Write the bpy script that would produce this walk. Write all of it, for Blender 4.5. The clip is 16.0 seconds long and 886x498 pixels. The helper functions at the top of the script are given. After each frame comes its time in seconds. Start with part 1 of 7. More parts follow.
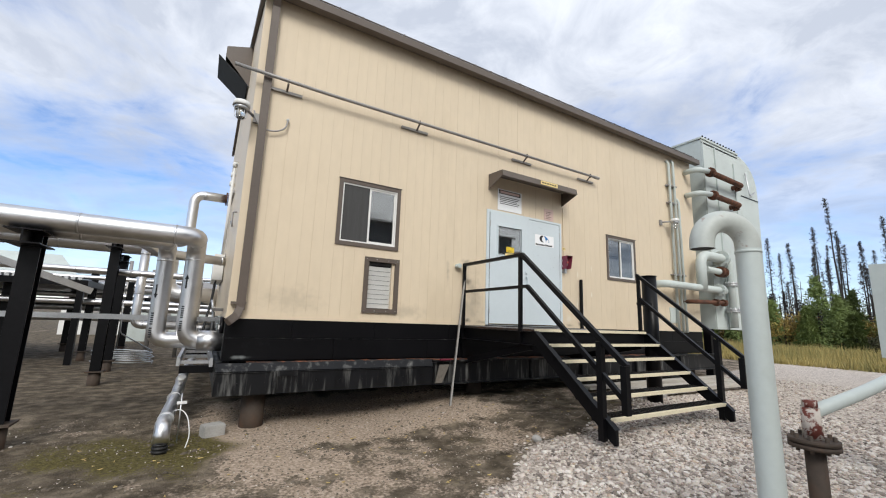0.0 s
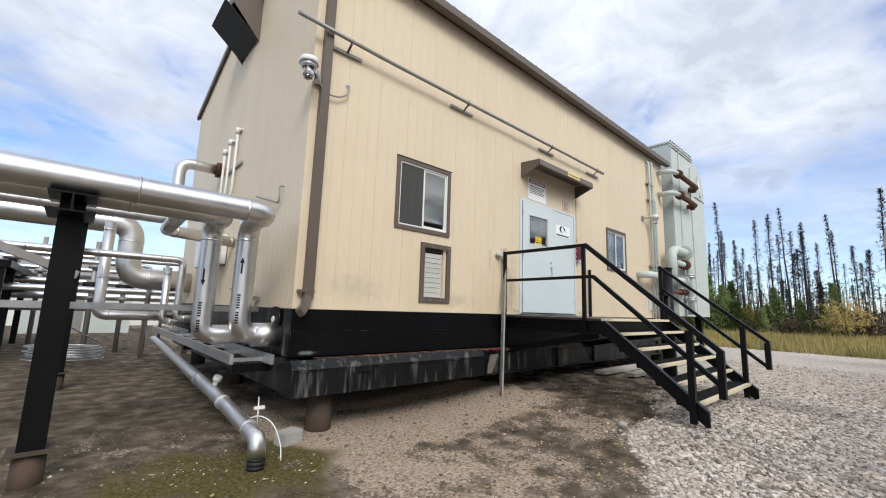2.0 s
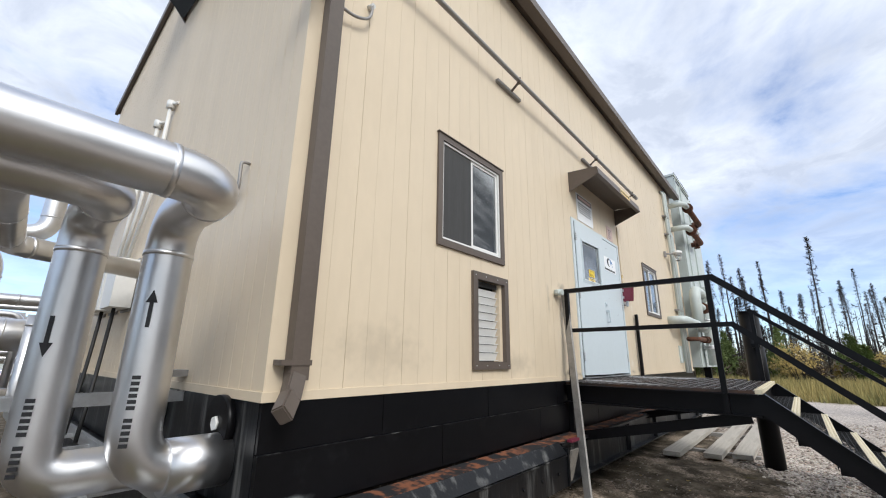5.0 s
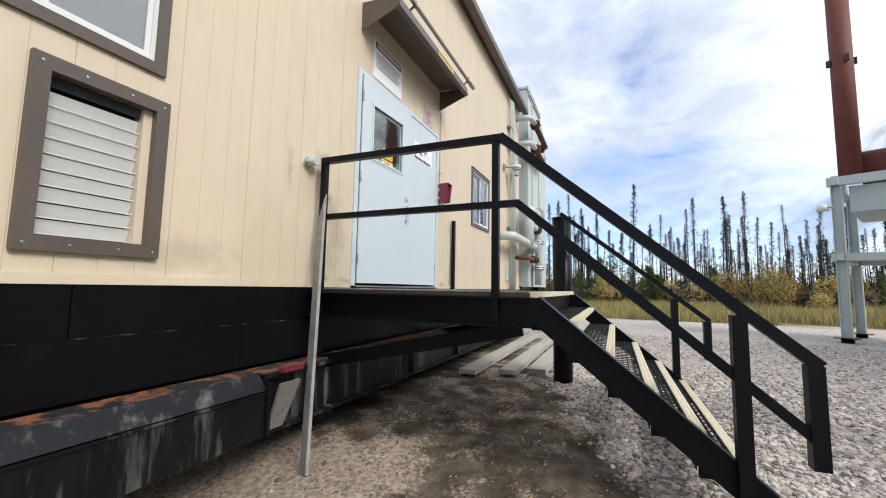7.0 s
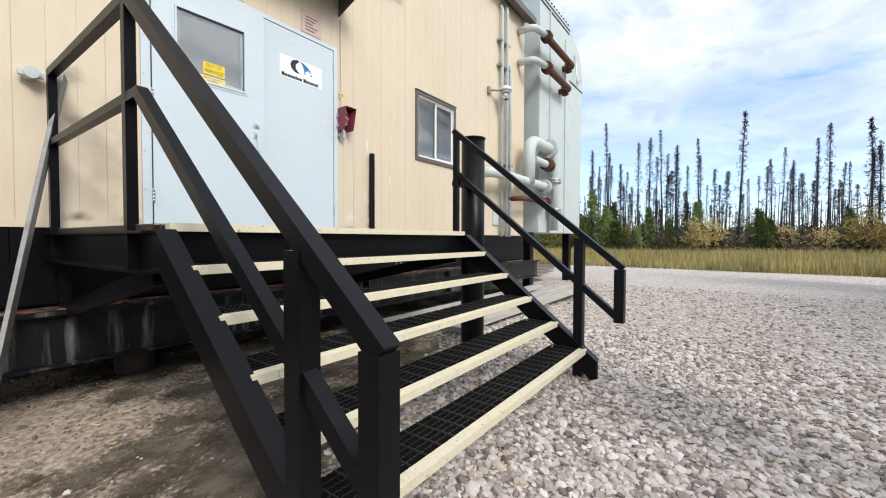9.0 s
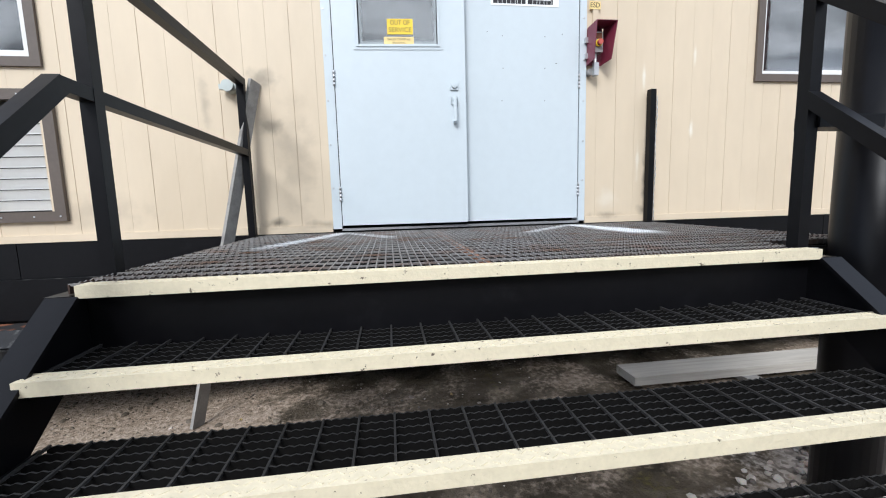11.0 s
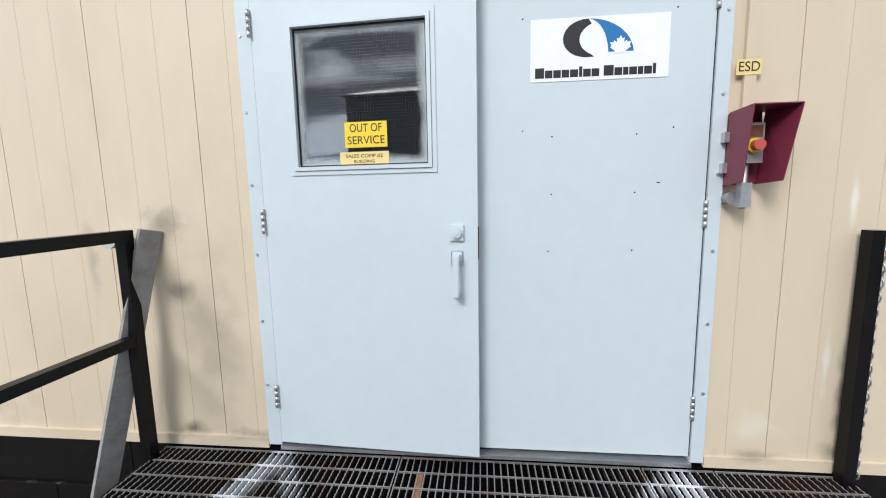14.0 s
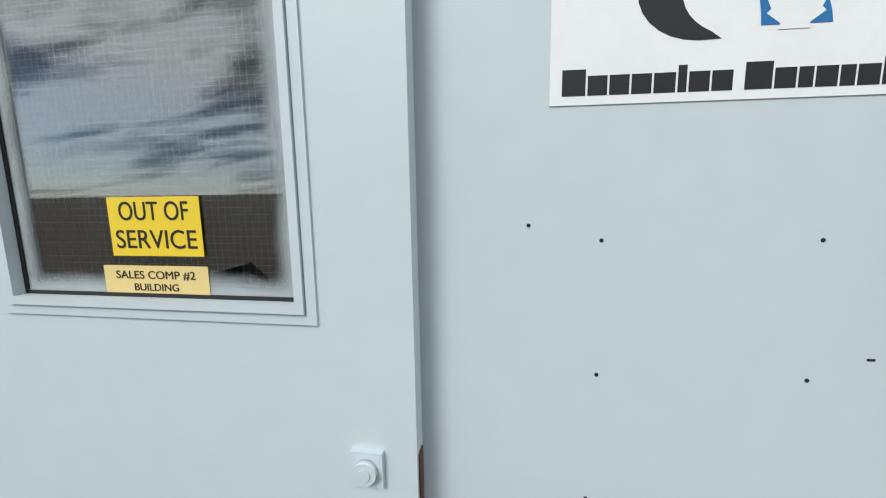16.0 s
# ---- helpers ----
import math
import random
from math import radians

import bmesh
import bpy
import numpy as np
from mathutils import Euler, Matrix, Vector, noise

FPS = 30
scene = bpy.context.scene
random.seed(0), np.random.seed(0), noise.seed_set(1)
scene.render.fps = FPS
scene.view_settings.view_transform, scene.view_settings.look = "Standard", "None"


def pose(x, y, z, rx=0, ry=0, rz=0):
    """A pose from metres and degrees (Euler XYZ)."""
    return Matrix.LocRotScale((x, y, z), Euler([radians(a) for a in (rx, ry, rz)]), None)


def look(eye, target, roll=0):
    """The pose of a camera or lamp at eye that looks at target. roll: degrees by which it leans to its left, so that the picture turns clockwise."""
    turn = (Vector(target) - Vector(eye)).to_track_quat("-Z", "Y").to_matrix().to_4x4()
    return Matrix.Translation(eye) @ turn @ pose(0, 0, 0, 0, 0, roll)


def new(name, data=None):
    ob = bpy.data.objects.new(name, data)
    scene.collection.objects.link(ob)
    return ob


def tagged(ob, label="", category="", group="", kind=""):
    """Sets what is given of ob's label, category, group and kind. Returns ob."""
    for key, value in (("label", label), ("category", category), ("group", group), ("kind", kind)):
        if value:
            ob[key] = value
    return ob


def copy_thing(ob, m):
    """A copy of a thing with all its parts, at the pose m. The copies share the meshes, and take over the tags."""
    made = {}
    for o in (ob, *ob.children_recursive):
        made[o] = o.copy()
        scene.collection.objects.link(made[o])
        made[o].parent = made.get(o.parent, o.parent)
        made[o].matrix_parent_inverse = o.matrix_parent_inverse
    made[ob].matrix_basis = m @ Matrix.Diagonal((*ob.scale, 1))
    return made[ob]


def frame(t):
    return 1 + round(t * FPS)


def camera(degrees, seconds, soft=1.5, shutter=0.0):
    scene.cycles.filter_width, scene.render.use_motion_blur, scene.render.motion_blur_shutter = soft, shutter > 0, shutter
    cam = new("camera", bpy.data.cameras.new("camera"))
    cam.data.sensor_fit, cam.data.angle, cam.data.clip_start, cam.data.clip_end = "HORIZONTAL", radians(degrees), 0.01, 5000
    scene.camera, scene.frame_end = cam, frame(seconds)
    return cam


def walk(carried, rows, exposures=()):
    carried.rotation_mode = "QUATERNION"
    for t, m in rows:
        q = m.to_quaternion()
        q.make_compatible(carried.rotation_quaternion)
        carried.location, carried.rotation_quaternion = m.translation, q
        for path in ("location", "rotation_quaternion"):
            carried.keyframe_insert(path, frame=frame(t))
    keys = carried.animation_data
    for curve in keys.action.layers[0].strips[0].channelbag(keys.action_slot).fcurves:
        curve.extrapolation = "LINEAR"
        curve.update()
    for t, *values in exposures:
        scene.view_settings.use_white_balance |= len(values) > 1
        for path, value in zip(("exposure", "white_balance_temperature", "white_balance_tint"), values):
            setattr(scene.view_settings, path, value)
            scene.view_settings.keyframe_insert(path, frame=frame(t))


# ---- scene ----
cam = camera(95.6, 16.0, soft=1.1)
PATH = [
    (0, (-0.285, -6.139, 1.476), (0.709, -4.44, 1.826), 2.0),
    (0.5, (-0.808, -5.867, 1.463), (0.27, -4.219, 1.814), 2.0),
    (1, (-1.22, -5.491, 1.449), (-0.059, -3.9, 1.796), 2.0),
    (1.5, (-1.633, -5.069, 1.469), (-0.385, -3.542, 1.799), 2.0),
    (2, (-1.86, -4.653, 1.453), (-0.54, -3.181, 1.751), 1.9),
    (2.5, (-1.984, -4.212, 1.473), (-0.601, -2.788, 1.715), 1.8),
    (3, (-2.056, -3.723, 1.488), (-0.638, -2.329, 1.697), 1.6),
    (3.2, (-2.035, -3.549, 1.496), (-0.612, -2.158, 1.695), 1.7),
    (5.3, (-0.824, -2.063, 1.664), (0.654, -0.842, 2.232), 1.4),
    (5.5, (-0.619, -2.009, 1.668), (0.907, -0.84, 2.221), 1.4),
    (6, (-0.022, -2.0, 1.545), (1.64, -0.989, 2.009), 1.0),
    (6.5, (0.526, -2.082, 1.464), (2.296, -1.212, 1.795), 1.0),
    (7, (1.033, -2.362, 1.422), (2.863, -1.578, 1.614), 1.0),
    (7.5, (1.463, -2.774, 1.375), (3.303, -1.994, 1.455), 0.7),
    (8, (1.953, -3.191, 1.332), (3.756, -2.325, 1.351), 0.6),
    (8.2, (2.164, -3.355, 1.319), (3.936, -2.427, 1.326), 0.4),
    (8.7, (2.66, -3.74, 1.32), (4.37, -2.71, 1.3), 0.2),
    (9.3, (3.36, -4.10, 1.37), (4.83, -2.74, 1.28), 0.0),
    (9.8, (3.82, -3.98, 1.46), (4.93, -2.31, 1.30), -0.3),
    (10.3, (4.18, -3.64, 1.545), (4.925, -1.79, 1.335), -0.7),
    (10.5, (4.350, -3.489, 1.555), (4.943, -1.590, 1.349), -1.1),
    (11, (4.692, -3.167, 1.619), (4.950, -1.198, 1.383), -1.6),
    (11.5, (4.859, -2.765, 1.734), (4.883, -0.779, 1.497), -1.9),
    (12, (5.034, -2.520, 1.878), (4.932, -0.536, 1.648), -1.8),
    (12.5, (5.260, -2.292, 2.077), (5.090, -0.314, 1.831), -1.6),
    (13, (5.295, -2.092, 2.306), (5.094, -0.119, 2.049), -1.6),
    (13.5, (5.367, -1.926, 2.438), (5.163, 0.046, 2.174), -1.4),
    (14, (5.325, -1.766, 2.631), (5.126, 0.207, 2.370), -1.1),
    (14.5, (5.312, -1.573, 2.816), (5.113, 0.399, 2.547), -0.9),
    (15, (5.409, -1.377, 2.944), (5.225, 0.596, 2.671), -0.9),
    (15.5, (5.417, -1.067, 2.945), (5.237, 0.906, 2.675), -0.8),
    (16, (5.422, -0.700, 2.958), (5.204, 1.266, 2.661), -0.9),
]
walk(cam, [(t, look(eye, target, roll)) for t, eye, target, roll in PATH],
     exposures=[(0.0, 0.44, 6350, 9), (3.2, 0.53, 6350, 9), (5.5, 0.54, 6130, 9), (8.2, 0.72, 6270, 9), (10.5, 0.82, 5850, 10), (13.0, 0.77, 5900, 9), (15.0, 0.46, 6000, 7), (16.0, 0.38, 6100, 5)])

# ---- light: bright broken overcast, soft sun behind the walker ----
SUN_DIR = Vector((-0.32, -0.70, 0.62)).normalized()
world = bpy.data.worlds.new("sky")
scene.world = world
world.use_nodes = True
wn, wl = world.node_tree.nodes, world.node_tree.links
wn.clear()
w_out = wn.new("ShaderNodeOutputWorld")
w_bg = wn.new("ShaderNodeBackground")
w_bg.inputs["Strength"].default_value = 0.11
w_sky = wn.new("ShaderNodeTexSky")
w_sky.sky_type = "NISHITA"
w_sky.sun_disc = False
w_sky.sun_elevation = math.asin(SUN_DIR.z)
w_sky.sun_rotation = math.atan2(SUN_DIR.x, SUN_DIR.y)
w_sky.air_density = 1.0
w_sky.dust_density = 0.0
w_sky.ozone_density = 3.0
w_tc = wn.new("ShaderNodeTexCoord")
w_sep = wn.new("ShaderNodeSeparateXYZ")
wl.new(w_tc.outputs["Generated"], w_sep.inputs[0])
# cloud sheet: project the direction onto a plane overhead
w_add = wn.new("ShaderNodeMath")
w_add.operation = "ADD"
w_add.inputs[1].default_value = 0.16
wl.new(w_sep.outputs["Z"], w_add.inputs[0])
w_max = wn.new("ShaderNodeMath")
w_max.operation = "MAXIMUM"
w_max.inputs[1].default_value = 0.05
wl.new(w_add.outputs[0], w_max.inputs[0])
w_dx = wn.new("ShaderNodeMath")
w_dx.operation = "DIVIDE"
wl.new(w_sep.outputs["X"], w_dx.inputs[0])
wl.new(w_max.outputs[0], w_dx.inputs[1])
w_dy = wn.new("ShaderNodeMath")
w_dy.operation = "DIVIDE"
wl.new(w_sep.outputs["Y"], w_dy.inputs[0])
wl.new(w_max.outputs[0], w_dy.inputs[1])
w_cmb = wn.new("ShaderNodeCombineXYZ")
wl.new(w_dx.outputs[0], w_cmb.inputs[0])
wl.new(w_dy.outputs[0], w_cmb.inputs[1])


def cloud_noise(scale, detail, rough, distort, shift):
    mp = wn.new("ShaderNodeMapping")
    mp.inputs["Location"].default_value = shift
    wl.new(w_cmb.outputs[0], mp.inputs["Vector"])
    n = wn.new("ShaderNodeTexNoise")
    n.inputs["Scale"].default_value = scale
    n.inputs["Detail"].default_value = detail
    n.inputs["Roughness"].default_value = rough
    n.inputs["Distortion"].default_value = distort
    wl.new(mp.outputs[0], n.inputs["Vector"])
    return n


n_big = cloud_noise(0.9, 9, 0.58, 0.3, (3.1, 1.7, 0.0))
n_small = cloud_noise(3.4, 8, 0.6, 0.5, (0.4, 5.2, 0.0))
w_mixn = wn.new("ShaderNodeMix")
w_mixn.inputs["Factor"].default_value = 0.36
wl.new(n_big.outputs["Fac"], w_mixn.inputs["A"])
wl.new(n_small.outputs["Fac"], w_mixn.inputs["B"])
w_ramp = wn.new("ShaderNodeValToRGB")
w_ramp.color_ramp.elements[0].position, w_ramp.color_ramp.elements[0].color = 0.34, (0, 0, 0, 1)
w_ramp.color_ramp.elements[1].position, w_ramp.color_ramp.elements[1].color = 0.51, (1, 1, 1, 1)
# the cover is thicker towards the sun's side
w_neg = wn.new("ShaderNodeMath")
w_neg.operation = "MULTIPLY"
w_neg.inputs[1].default_value = -1.0
w_neg.use_clamp = True
wl.new(w_sep.outputs["Y"], w_neg.inputs[0])
w_thick = wn.new("ShaderNodeMath")
w_thick.operation = "MULTIPLY_ADD"
w_thick.inputs[1].default_value = 0.22
wl.new(w_neg.outputs[0], w_thick.inputs[0])
wl.new(w_mixn.outputs["Result"], w_thick.inputs[2])
wl.new(w_thick.outputs[0], w_ramp.inputs["Fac"])
w_shade = wn.new("ShaderNodeValToRGB")
w_shade.color_ramp.elements[0].position, w_shade.color_ramp.elements[0].color = 0.35, (6.6, 6.8, 7.3, 1)
w_shade.color_ramp.elements[1].position, w_shade.color_ramp.elements[1].color = 0.62, (4.3, 4.6, 5.3, 1)
wl.new(n_small.outputs["Fac"], w_shade.inputs["Fac"])
# clouds thin out towards the horizon
w_low = wn.new("ShaderNodeMapRange")
w_low.interpolation_type = "SMOOTHSTEP"
w_low.inputs["From Min"].default_value, w_low.inputs["From Max"].default_value = 0.10, 0.42
w_low.inputs["To Min"].default_value, w_low.inputs["To Max"].default_value = 0.40, 1.0
wl.new(w_sep.outputs["Z"], w_low.inputs["Value"])
w_cov = wn.new("ShaderNodeMath")
w_cov.operation = "MULTIPLY"
wl.new(w_ramp.outputs["Color"], w_cov.inputs[0])
w_low2 = wn.new("ShaderNodeMath")
w_low2.operation = "MULTIPLY_ADD"
w_low2.inputs[1].default_value = 0.5
w_low2.use_clamp = True
wl.new(w_neg.outputs[0], w_low2.inputs[0])
wl.new(w_low.outputs[0], w_low2.inputs[2])
wl.new(w_low2.outputs[0], w_cov.inputs[1])
w_tint = wn.new("ShaderNodeMix")
w_tint.data_type = "RGBA"
w_tint.blend_type = "MULTIPLY"
w_tint.inputs["Factor"].default_value = 1.0
w_tint.inputs["B"].default_value = (1.0, 1.06, 1.22, 1)
wl.new(w_sky.outputs["Color"], w_tint.inputs["A"])
w_mix = wn.new("ShaderNodeMix")
w_mix.data_type = "RGBA"
wl.new(w_cov.outputs[0], w_mix.inputs["Factor"])
wl.new(w_tint.outputs["Result"], w_mix.inputs["A"])
w_stretch = wn.new("ShaderNodeMapping")
w_stretch.inputs["Location"].default_value = (7.3, 2.2, 0.0)
w_stretch.inputs["Scale"].default_value = (0.55, 1.5, 1.0)
wl.new(w_cmb.outputs[0], w_stretch.inputs["Vector"])
n_bank = wn.new("ShaderNodeTexNoise")
n_bank.inputs["Scale"].default_value, n_bank.inputs["Detail"].default_value = 1.1, 8
n_bank.inputs["Roughness"].default_value, n_bank.inputs["Distortion"].default_value = 0.6, 0.6
wl.new(w_stretch.outputs[0], n_bank.inputs["Vector"])
w_bank = wn.new("ShaderNodeValToRGB")
w_bank.color_ramp.elements[0].position, w_bank.color_ramp.elements[0].color = 0.40, (1.5, 1.55, 1.65, 1)
w_bank.color_ramp.elements[1].position, w_bank.color_ramp.elements[1].color = 0.54, (9.2, 9.2, 9.2, 1)
wl.new(n_bank.outputs["Fac"], w_bank.inputs["Fac"])
w_side = wn.new("ShaderNodeMapRange")
w_side.interpolation_type = "SMOOTHSTEP"
w_side.inputs["From Min"].default_value, w_side.inputs["From Max"].default_value = 0.15, 0.55
wl.new(w_neg.outputs[0], w_side.inputs["Value"])
w_cloud = wn.new("ShaderNodeMix")
w_cloud.data_type = "RGBA"
wl.new(w_side.outputs[0], w_cloud.inputs["Factor"])
wl.new(w_shade.outputs["Color"], w_cloud.inputs["A"])
wl.new(w_bank.outputs["Color"], w_cloud.inputs["B"])
wl.new(w_cloud.outputs["Result"], w_mix.inputs["B"])
wl.new(w_mix.outputs["Result"], w_bg.inputs["Color"])
wl.new(w_bg.outputs[0], w_out.inputs["Surface"])

sun_data = bpy.data.lights.new("sun", "SUN")
sun_data.energy = 1.7
sun_data.angle = radians(22)
sun_data.color = (1.0, 0.95, 0.88)
sun = new("sun", sun_data)
sun.matrix_world = look(SUN_DIR * 60, (0, 0, 0))


# ---- materials ----
def material(name, base, rough=0.6, metal=0.0, var=0.18, scale=3.0, fine=40.0, bump=0.1, dist=0.004,
             second=None, second_at=0.58, soft=0.12, coords="Object", spec=0.5, random_tint=0.0, stretch=(1, 1, 1)):
    """A surface with variation at two scales, an optional second colour in patches, and fine relief."""
    m = bpy.data.materials.new(name)
    m.use_nodes = True
    nt = m.node_tree
    n, l = nt.nodes, nt.links
    b = n["Principled BSDF"]
    b.inputs["Roughness"].default_value = rough
    b.inputs["Metallic"].default_value = metal
    b.inputs["Specular IOR Level"].default_value = spec
    tc = n.new("ShaderNodeTexCoord")
    mp = n.new("ShaderNodeMapping")
    mp.inputs["Scale"].default_value = stretch
    if coords == "World":
        g = n.new("ShaderNodeNewGeometry")
        l.new(g.outputs["Position"], mp.inputs["Vector"])
    else:
        l.new(tc.outputs[coords], mp.inputs["Vector"])
    big = n.new("ShaderNodeTexNoise")
    big.inputs["Scale"].default_value = scale
    big.inputs["Detail"].default_value = 5
    l.new(mp.outputs[0], big.inputs["Vector"])
    small = n.new("ShaderNodeTexNoise")
    small.inputs["Scale"].default_value = fine
    small.inputs["Detail"].default_value = 4
    l.new(mp.outputs[0], small.inputs["Vector"])
    avg = n.new("ShaderNodeMix")
    avg.inputs["Factor"].default_value = 0.4
    l.new(big.outputs["Fac"], avg.inputs["A"])
    l.new(small.outputs["Fac"], avg.inputs["B"])
    ramp = n.new("ShaderNodeValToRGB")
    lo = [c * (1 - var) for c in base]
    hi = [min(1, c * (1 + var)) for c in base]
    ramp.color_ramp.elements[0].position, ramp.color_ramp.elements[0].color = 0.3, (*lo, 1)
    ramp.color_ramp.elements[1].position, ramp.color_ramp.elements[1].color = 0.7, (*hi, 1)
    l.new(avg.outputs["Result"], ramp.inputs["Fac"])
    colour = ramp.outputs["Color"]
    if second:
        r2 = n.new("ShaderNodeValToRGB")
        r2.color_ramp.elements[0].position, r2.color_ramp.elements[0].color = second_at - soft, (0, 0, 0, 1)
        r2.color_ramp.elements[1].position, r2.color_ramp.elements[1].color = second_at + soft, (1, 1, 1, 1)
        patch = n.new("ShaderNodeTexNoise")
        patch.inputs["Scale"].default_value = scale * 1.7
        patch.inputs["Detail"].default_value = 7
        patch.inputs["Roughness"].default_value = 0.65
        l.new(mp.outputs[0], patch.inputs["Vector"])
        l.new(patch.outputs["Fac"], r2.inputs["Fac"])
        mx = n.new("ShaderNodeMix")
        mx.data_type = "RGBA"
        l.new(r2.outputs["Color"], mx.inputs["Factor"])
        l.new(colour, mx.inputs["A"])
        mx.inputs["B"].default_value = (*second, 1)
        colour = mx.outputs["Result"]
    if random_tint:
        oi = n.new("ShaderNodeObjectInfo")
        mr = n.new("ShaderNodeMapRange")
        mr.inputs["To Min"].default_value = 1 - random_tint
        mr.inputs["To Max"].default_value = 1 + random_tint
        l.new(oi.outputs["Random"], mr.inputs["Value"])
        hs = n.new("ShaderNodeHueSaturation")
        l.new(mr.outputs[0], hs.inputs["Value"])
        l.new(colour, hs.inputs["Color"])
        colour = hs.outputs["Color"]
    l.new(colour, b.inputs["Base Color"])
    rr = n.new("ShaderNodeMapRange")
    rr.inputs["To Min"].default_value = max(0.02, rough - 0.12)
    rr.inputs["To Max"].default_value = min(1, rough + 0.12)
    l.new(avg.outputs["Result"], rr.inputs["Value"])
    l.new(rr.outputs[0], b.inputs["Roughness"])
    if bump:
        bp = n.new("ShaderNodeBump")
        bp.inputs["Strength"].default_value = bump
        bp.inputs["Distance"].default_value = dist
        l.new(small.outputs["Fac"], bp.inputs["Height"])
        l.new(bp.outputs[0], b.inputs["Normal"])
    return m


CREAM = material("cream_cladding", (0.66, 0.555, 0.41), 0.5, var=0.06, scale=0.6, fine=9, bump=0.05, coords="World",
                 second=(0.59, 0.488, 0.35), second_at=0.66, soft=0.14, stretch=(1, 1, 0.35))
BROWN = material("brown_trim", (0.105, 0.083, 0.068), 0.45, var=0.15, scale=2, fine=30, bump=0.05, coords="World")
BLACK = material("black_painted_steel", (0.0045, 0.0045, 0.0055), 0.36, var=0.3, scale=1.4, fine=25, bump=0.1, coords="World",
                 second=(0.014, 0.014, 0.016), second_at=0.68, soft=0.08, spec=0.17)
SKIDM = material("weathered_black_skid", (0.0055, 0.006, 0.0075), 0.40, var=0.4, scale=3.2, fine=30, bump=0.25, coords="World",
                 second=(0.15, 0.15, 0.145), second_at=0.625, soft=0.10, stretch=(1.6, 1.6, 0.16), spec=0.3)
RUST = material("rusted_steel", (0.125, 0.048, 0.024), 0.85, var=0.4, scale=5, fine=60, bump=0.4, coords="World",
                second=(0.045, 0.025, 0.018), second_at=0.55)
DOORM = material("pale_blue_grey_paint", (0.58, 0.645, 0.68), 0.42, var=0.04, scale=0.8, fine=14, bump=0.04, coords="World")
PALEGREY = material("pale_grey_green_paint", (0.50, 0.55, 0.53), 0.45, var=0.07, scale=1.2, fine=20, bump=0.05, coords="World",
                    second=(0.42, 0.45, 0.42), second_at=0.68)
WHITE = material("white_painted_metal", (0.72, 0.72, 0.70), 0.45, var=0.05, scale=2, fine=30, bump=0.05)
ALU = material("aluminium_jacket", (0.72, 0.72, 0.73), 0.36, metal=1.0, var=0.12, scale=2.2, fine=7, bump=0.16, dist=0.006, coords="World")
GALV = material("galvanised_steel", (0.55, 0.56, 0.57), 0.42, metal=0.85, var=0.15, scale=5, fine=50, bump=0.08, coords="World")
GREYCONDUIT = material("grey_conduit", (0.30, 0.29, 0.28), 0.5, metal=0.4, var=0.15, scale=4, fine=40, coords="World")
YELLOWN = material("worn_cream_yellow_nosing", (0.70, 0.63, 0.46), 0.6, var=0.08, scale=26, fine=90, bump=0.35, dist=0.004, coords="World",
                   second=(0.13, 0.10, 0.07), second_at=0.655, soft=0.02)
GRATE = material("weathered_steel_grating", (0.045, 0.042, 0.04), 0.5, metal=0.5, var=0.4, scale=2.0, fine=90, bump=0.4, coords="World",
                 second=(0.09, 0.045, 0.028), second_at=0.58)
GRATEROD = material("bright_grating_rod", (0.28, 0.273, 0.265), 0.45, metal=0.5, var=0.3, scale=3.0, fine=80, bump=0.3, coords="World",
                    second=(0.20, 0.11, 0.07), second_at=0.62)
ANGLERUST = material("orange_rusted_angle", (0.30, 0.13, 0.06), 0.8, var=0.35, scale=5, fine=60, bump=0.4, coords="World", second=(0.12, 0.06, 0.035), second_at=0.58)
# treads: darker copies of the landing's grating, their shade put into the colour
TREADBAR = material("shaded_tread_bars", (0.006, 0.0058, 0.0056), 0.7, metal=0.0, var=0.4, scale=2.0, fine=90, bump=0.4, coords="World", spec=0.1)
TREADROD = material("shaded_tread_rods", (0.045, 0.044, 0.043), 0.5, metal=0.3, var=0.4, scale=2.0, fine=90, bump=0.3, coords="World", spec=0.3)
RUSTPATCH = material("rust_breaking_through_black", (0.014, 0.014, 0.015), 0.7, var=0.4, scale=4.5, fine=50, bump=0.4, coords="World",
                     second=(0.23, 0.085, 0.04), second_at=0.53, soft=0.05)
DUSTY = material("dust_caked_steel", (0.17, 0.155, 0.135), 0.85, var=0.25, scale=4, fine=40, bump=0.2, coords="World", second=(0.05, 0.045, 0.04), second_at=0.6, soft=0.08)
WOOD = material("weathered_grey_wood", (0.30, 0.29, 0.27), 0.8, var=0.2, scale=2, fine=30, bump=0.4, coords="Object", stretch=(0.15, 3, 3),
                second=(0.20, 0.19, 0.18), second_at=0.6)
CONC = material("concrete", (0.36, 0.35, 0.33), 0.9, var=0.2, scale=6, fine=60, bump=0.4, coords="World")
# near-black colour that stands in for unlit insides
DARK = material("unlit_interior", (0.015, 0.016, 0.018), 0.7, var=0.2, scale=3, fine=20, bump=0.0)
RUBBER = material("black_rubber", (0.012, 0.012, 0.012), 0.6, var=0.2, scale=9, fine=60)
MAROON = material("maroon_paint", (0.165, 0.022, 0.045), 0.45, var=0.1, scale=4, fine=40, bump=0.1)
REDB = material("red_plastic", (0.5, 0.09, 0.07), 0.35, var=0.06)
PRIMER = material("red_oxide_primer", (0.145, 0.036, 0.022), 0.7, var=0.2, scale=1.5, fine=25, bump=0.15, coords="World",
                  second=(0.09, 0.03, 0.02), second_at=0.6)

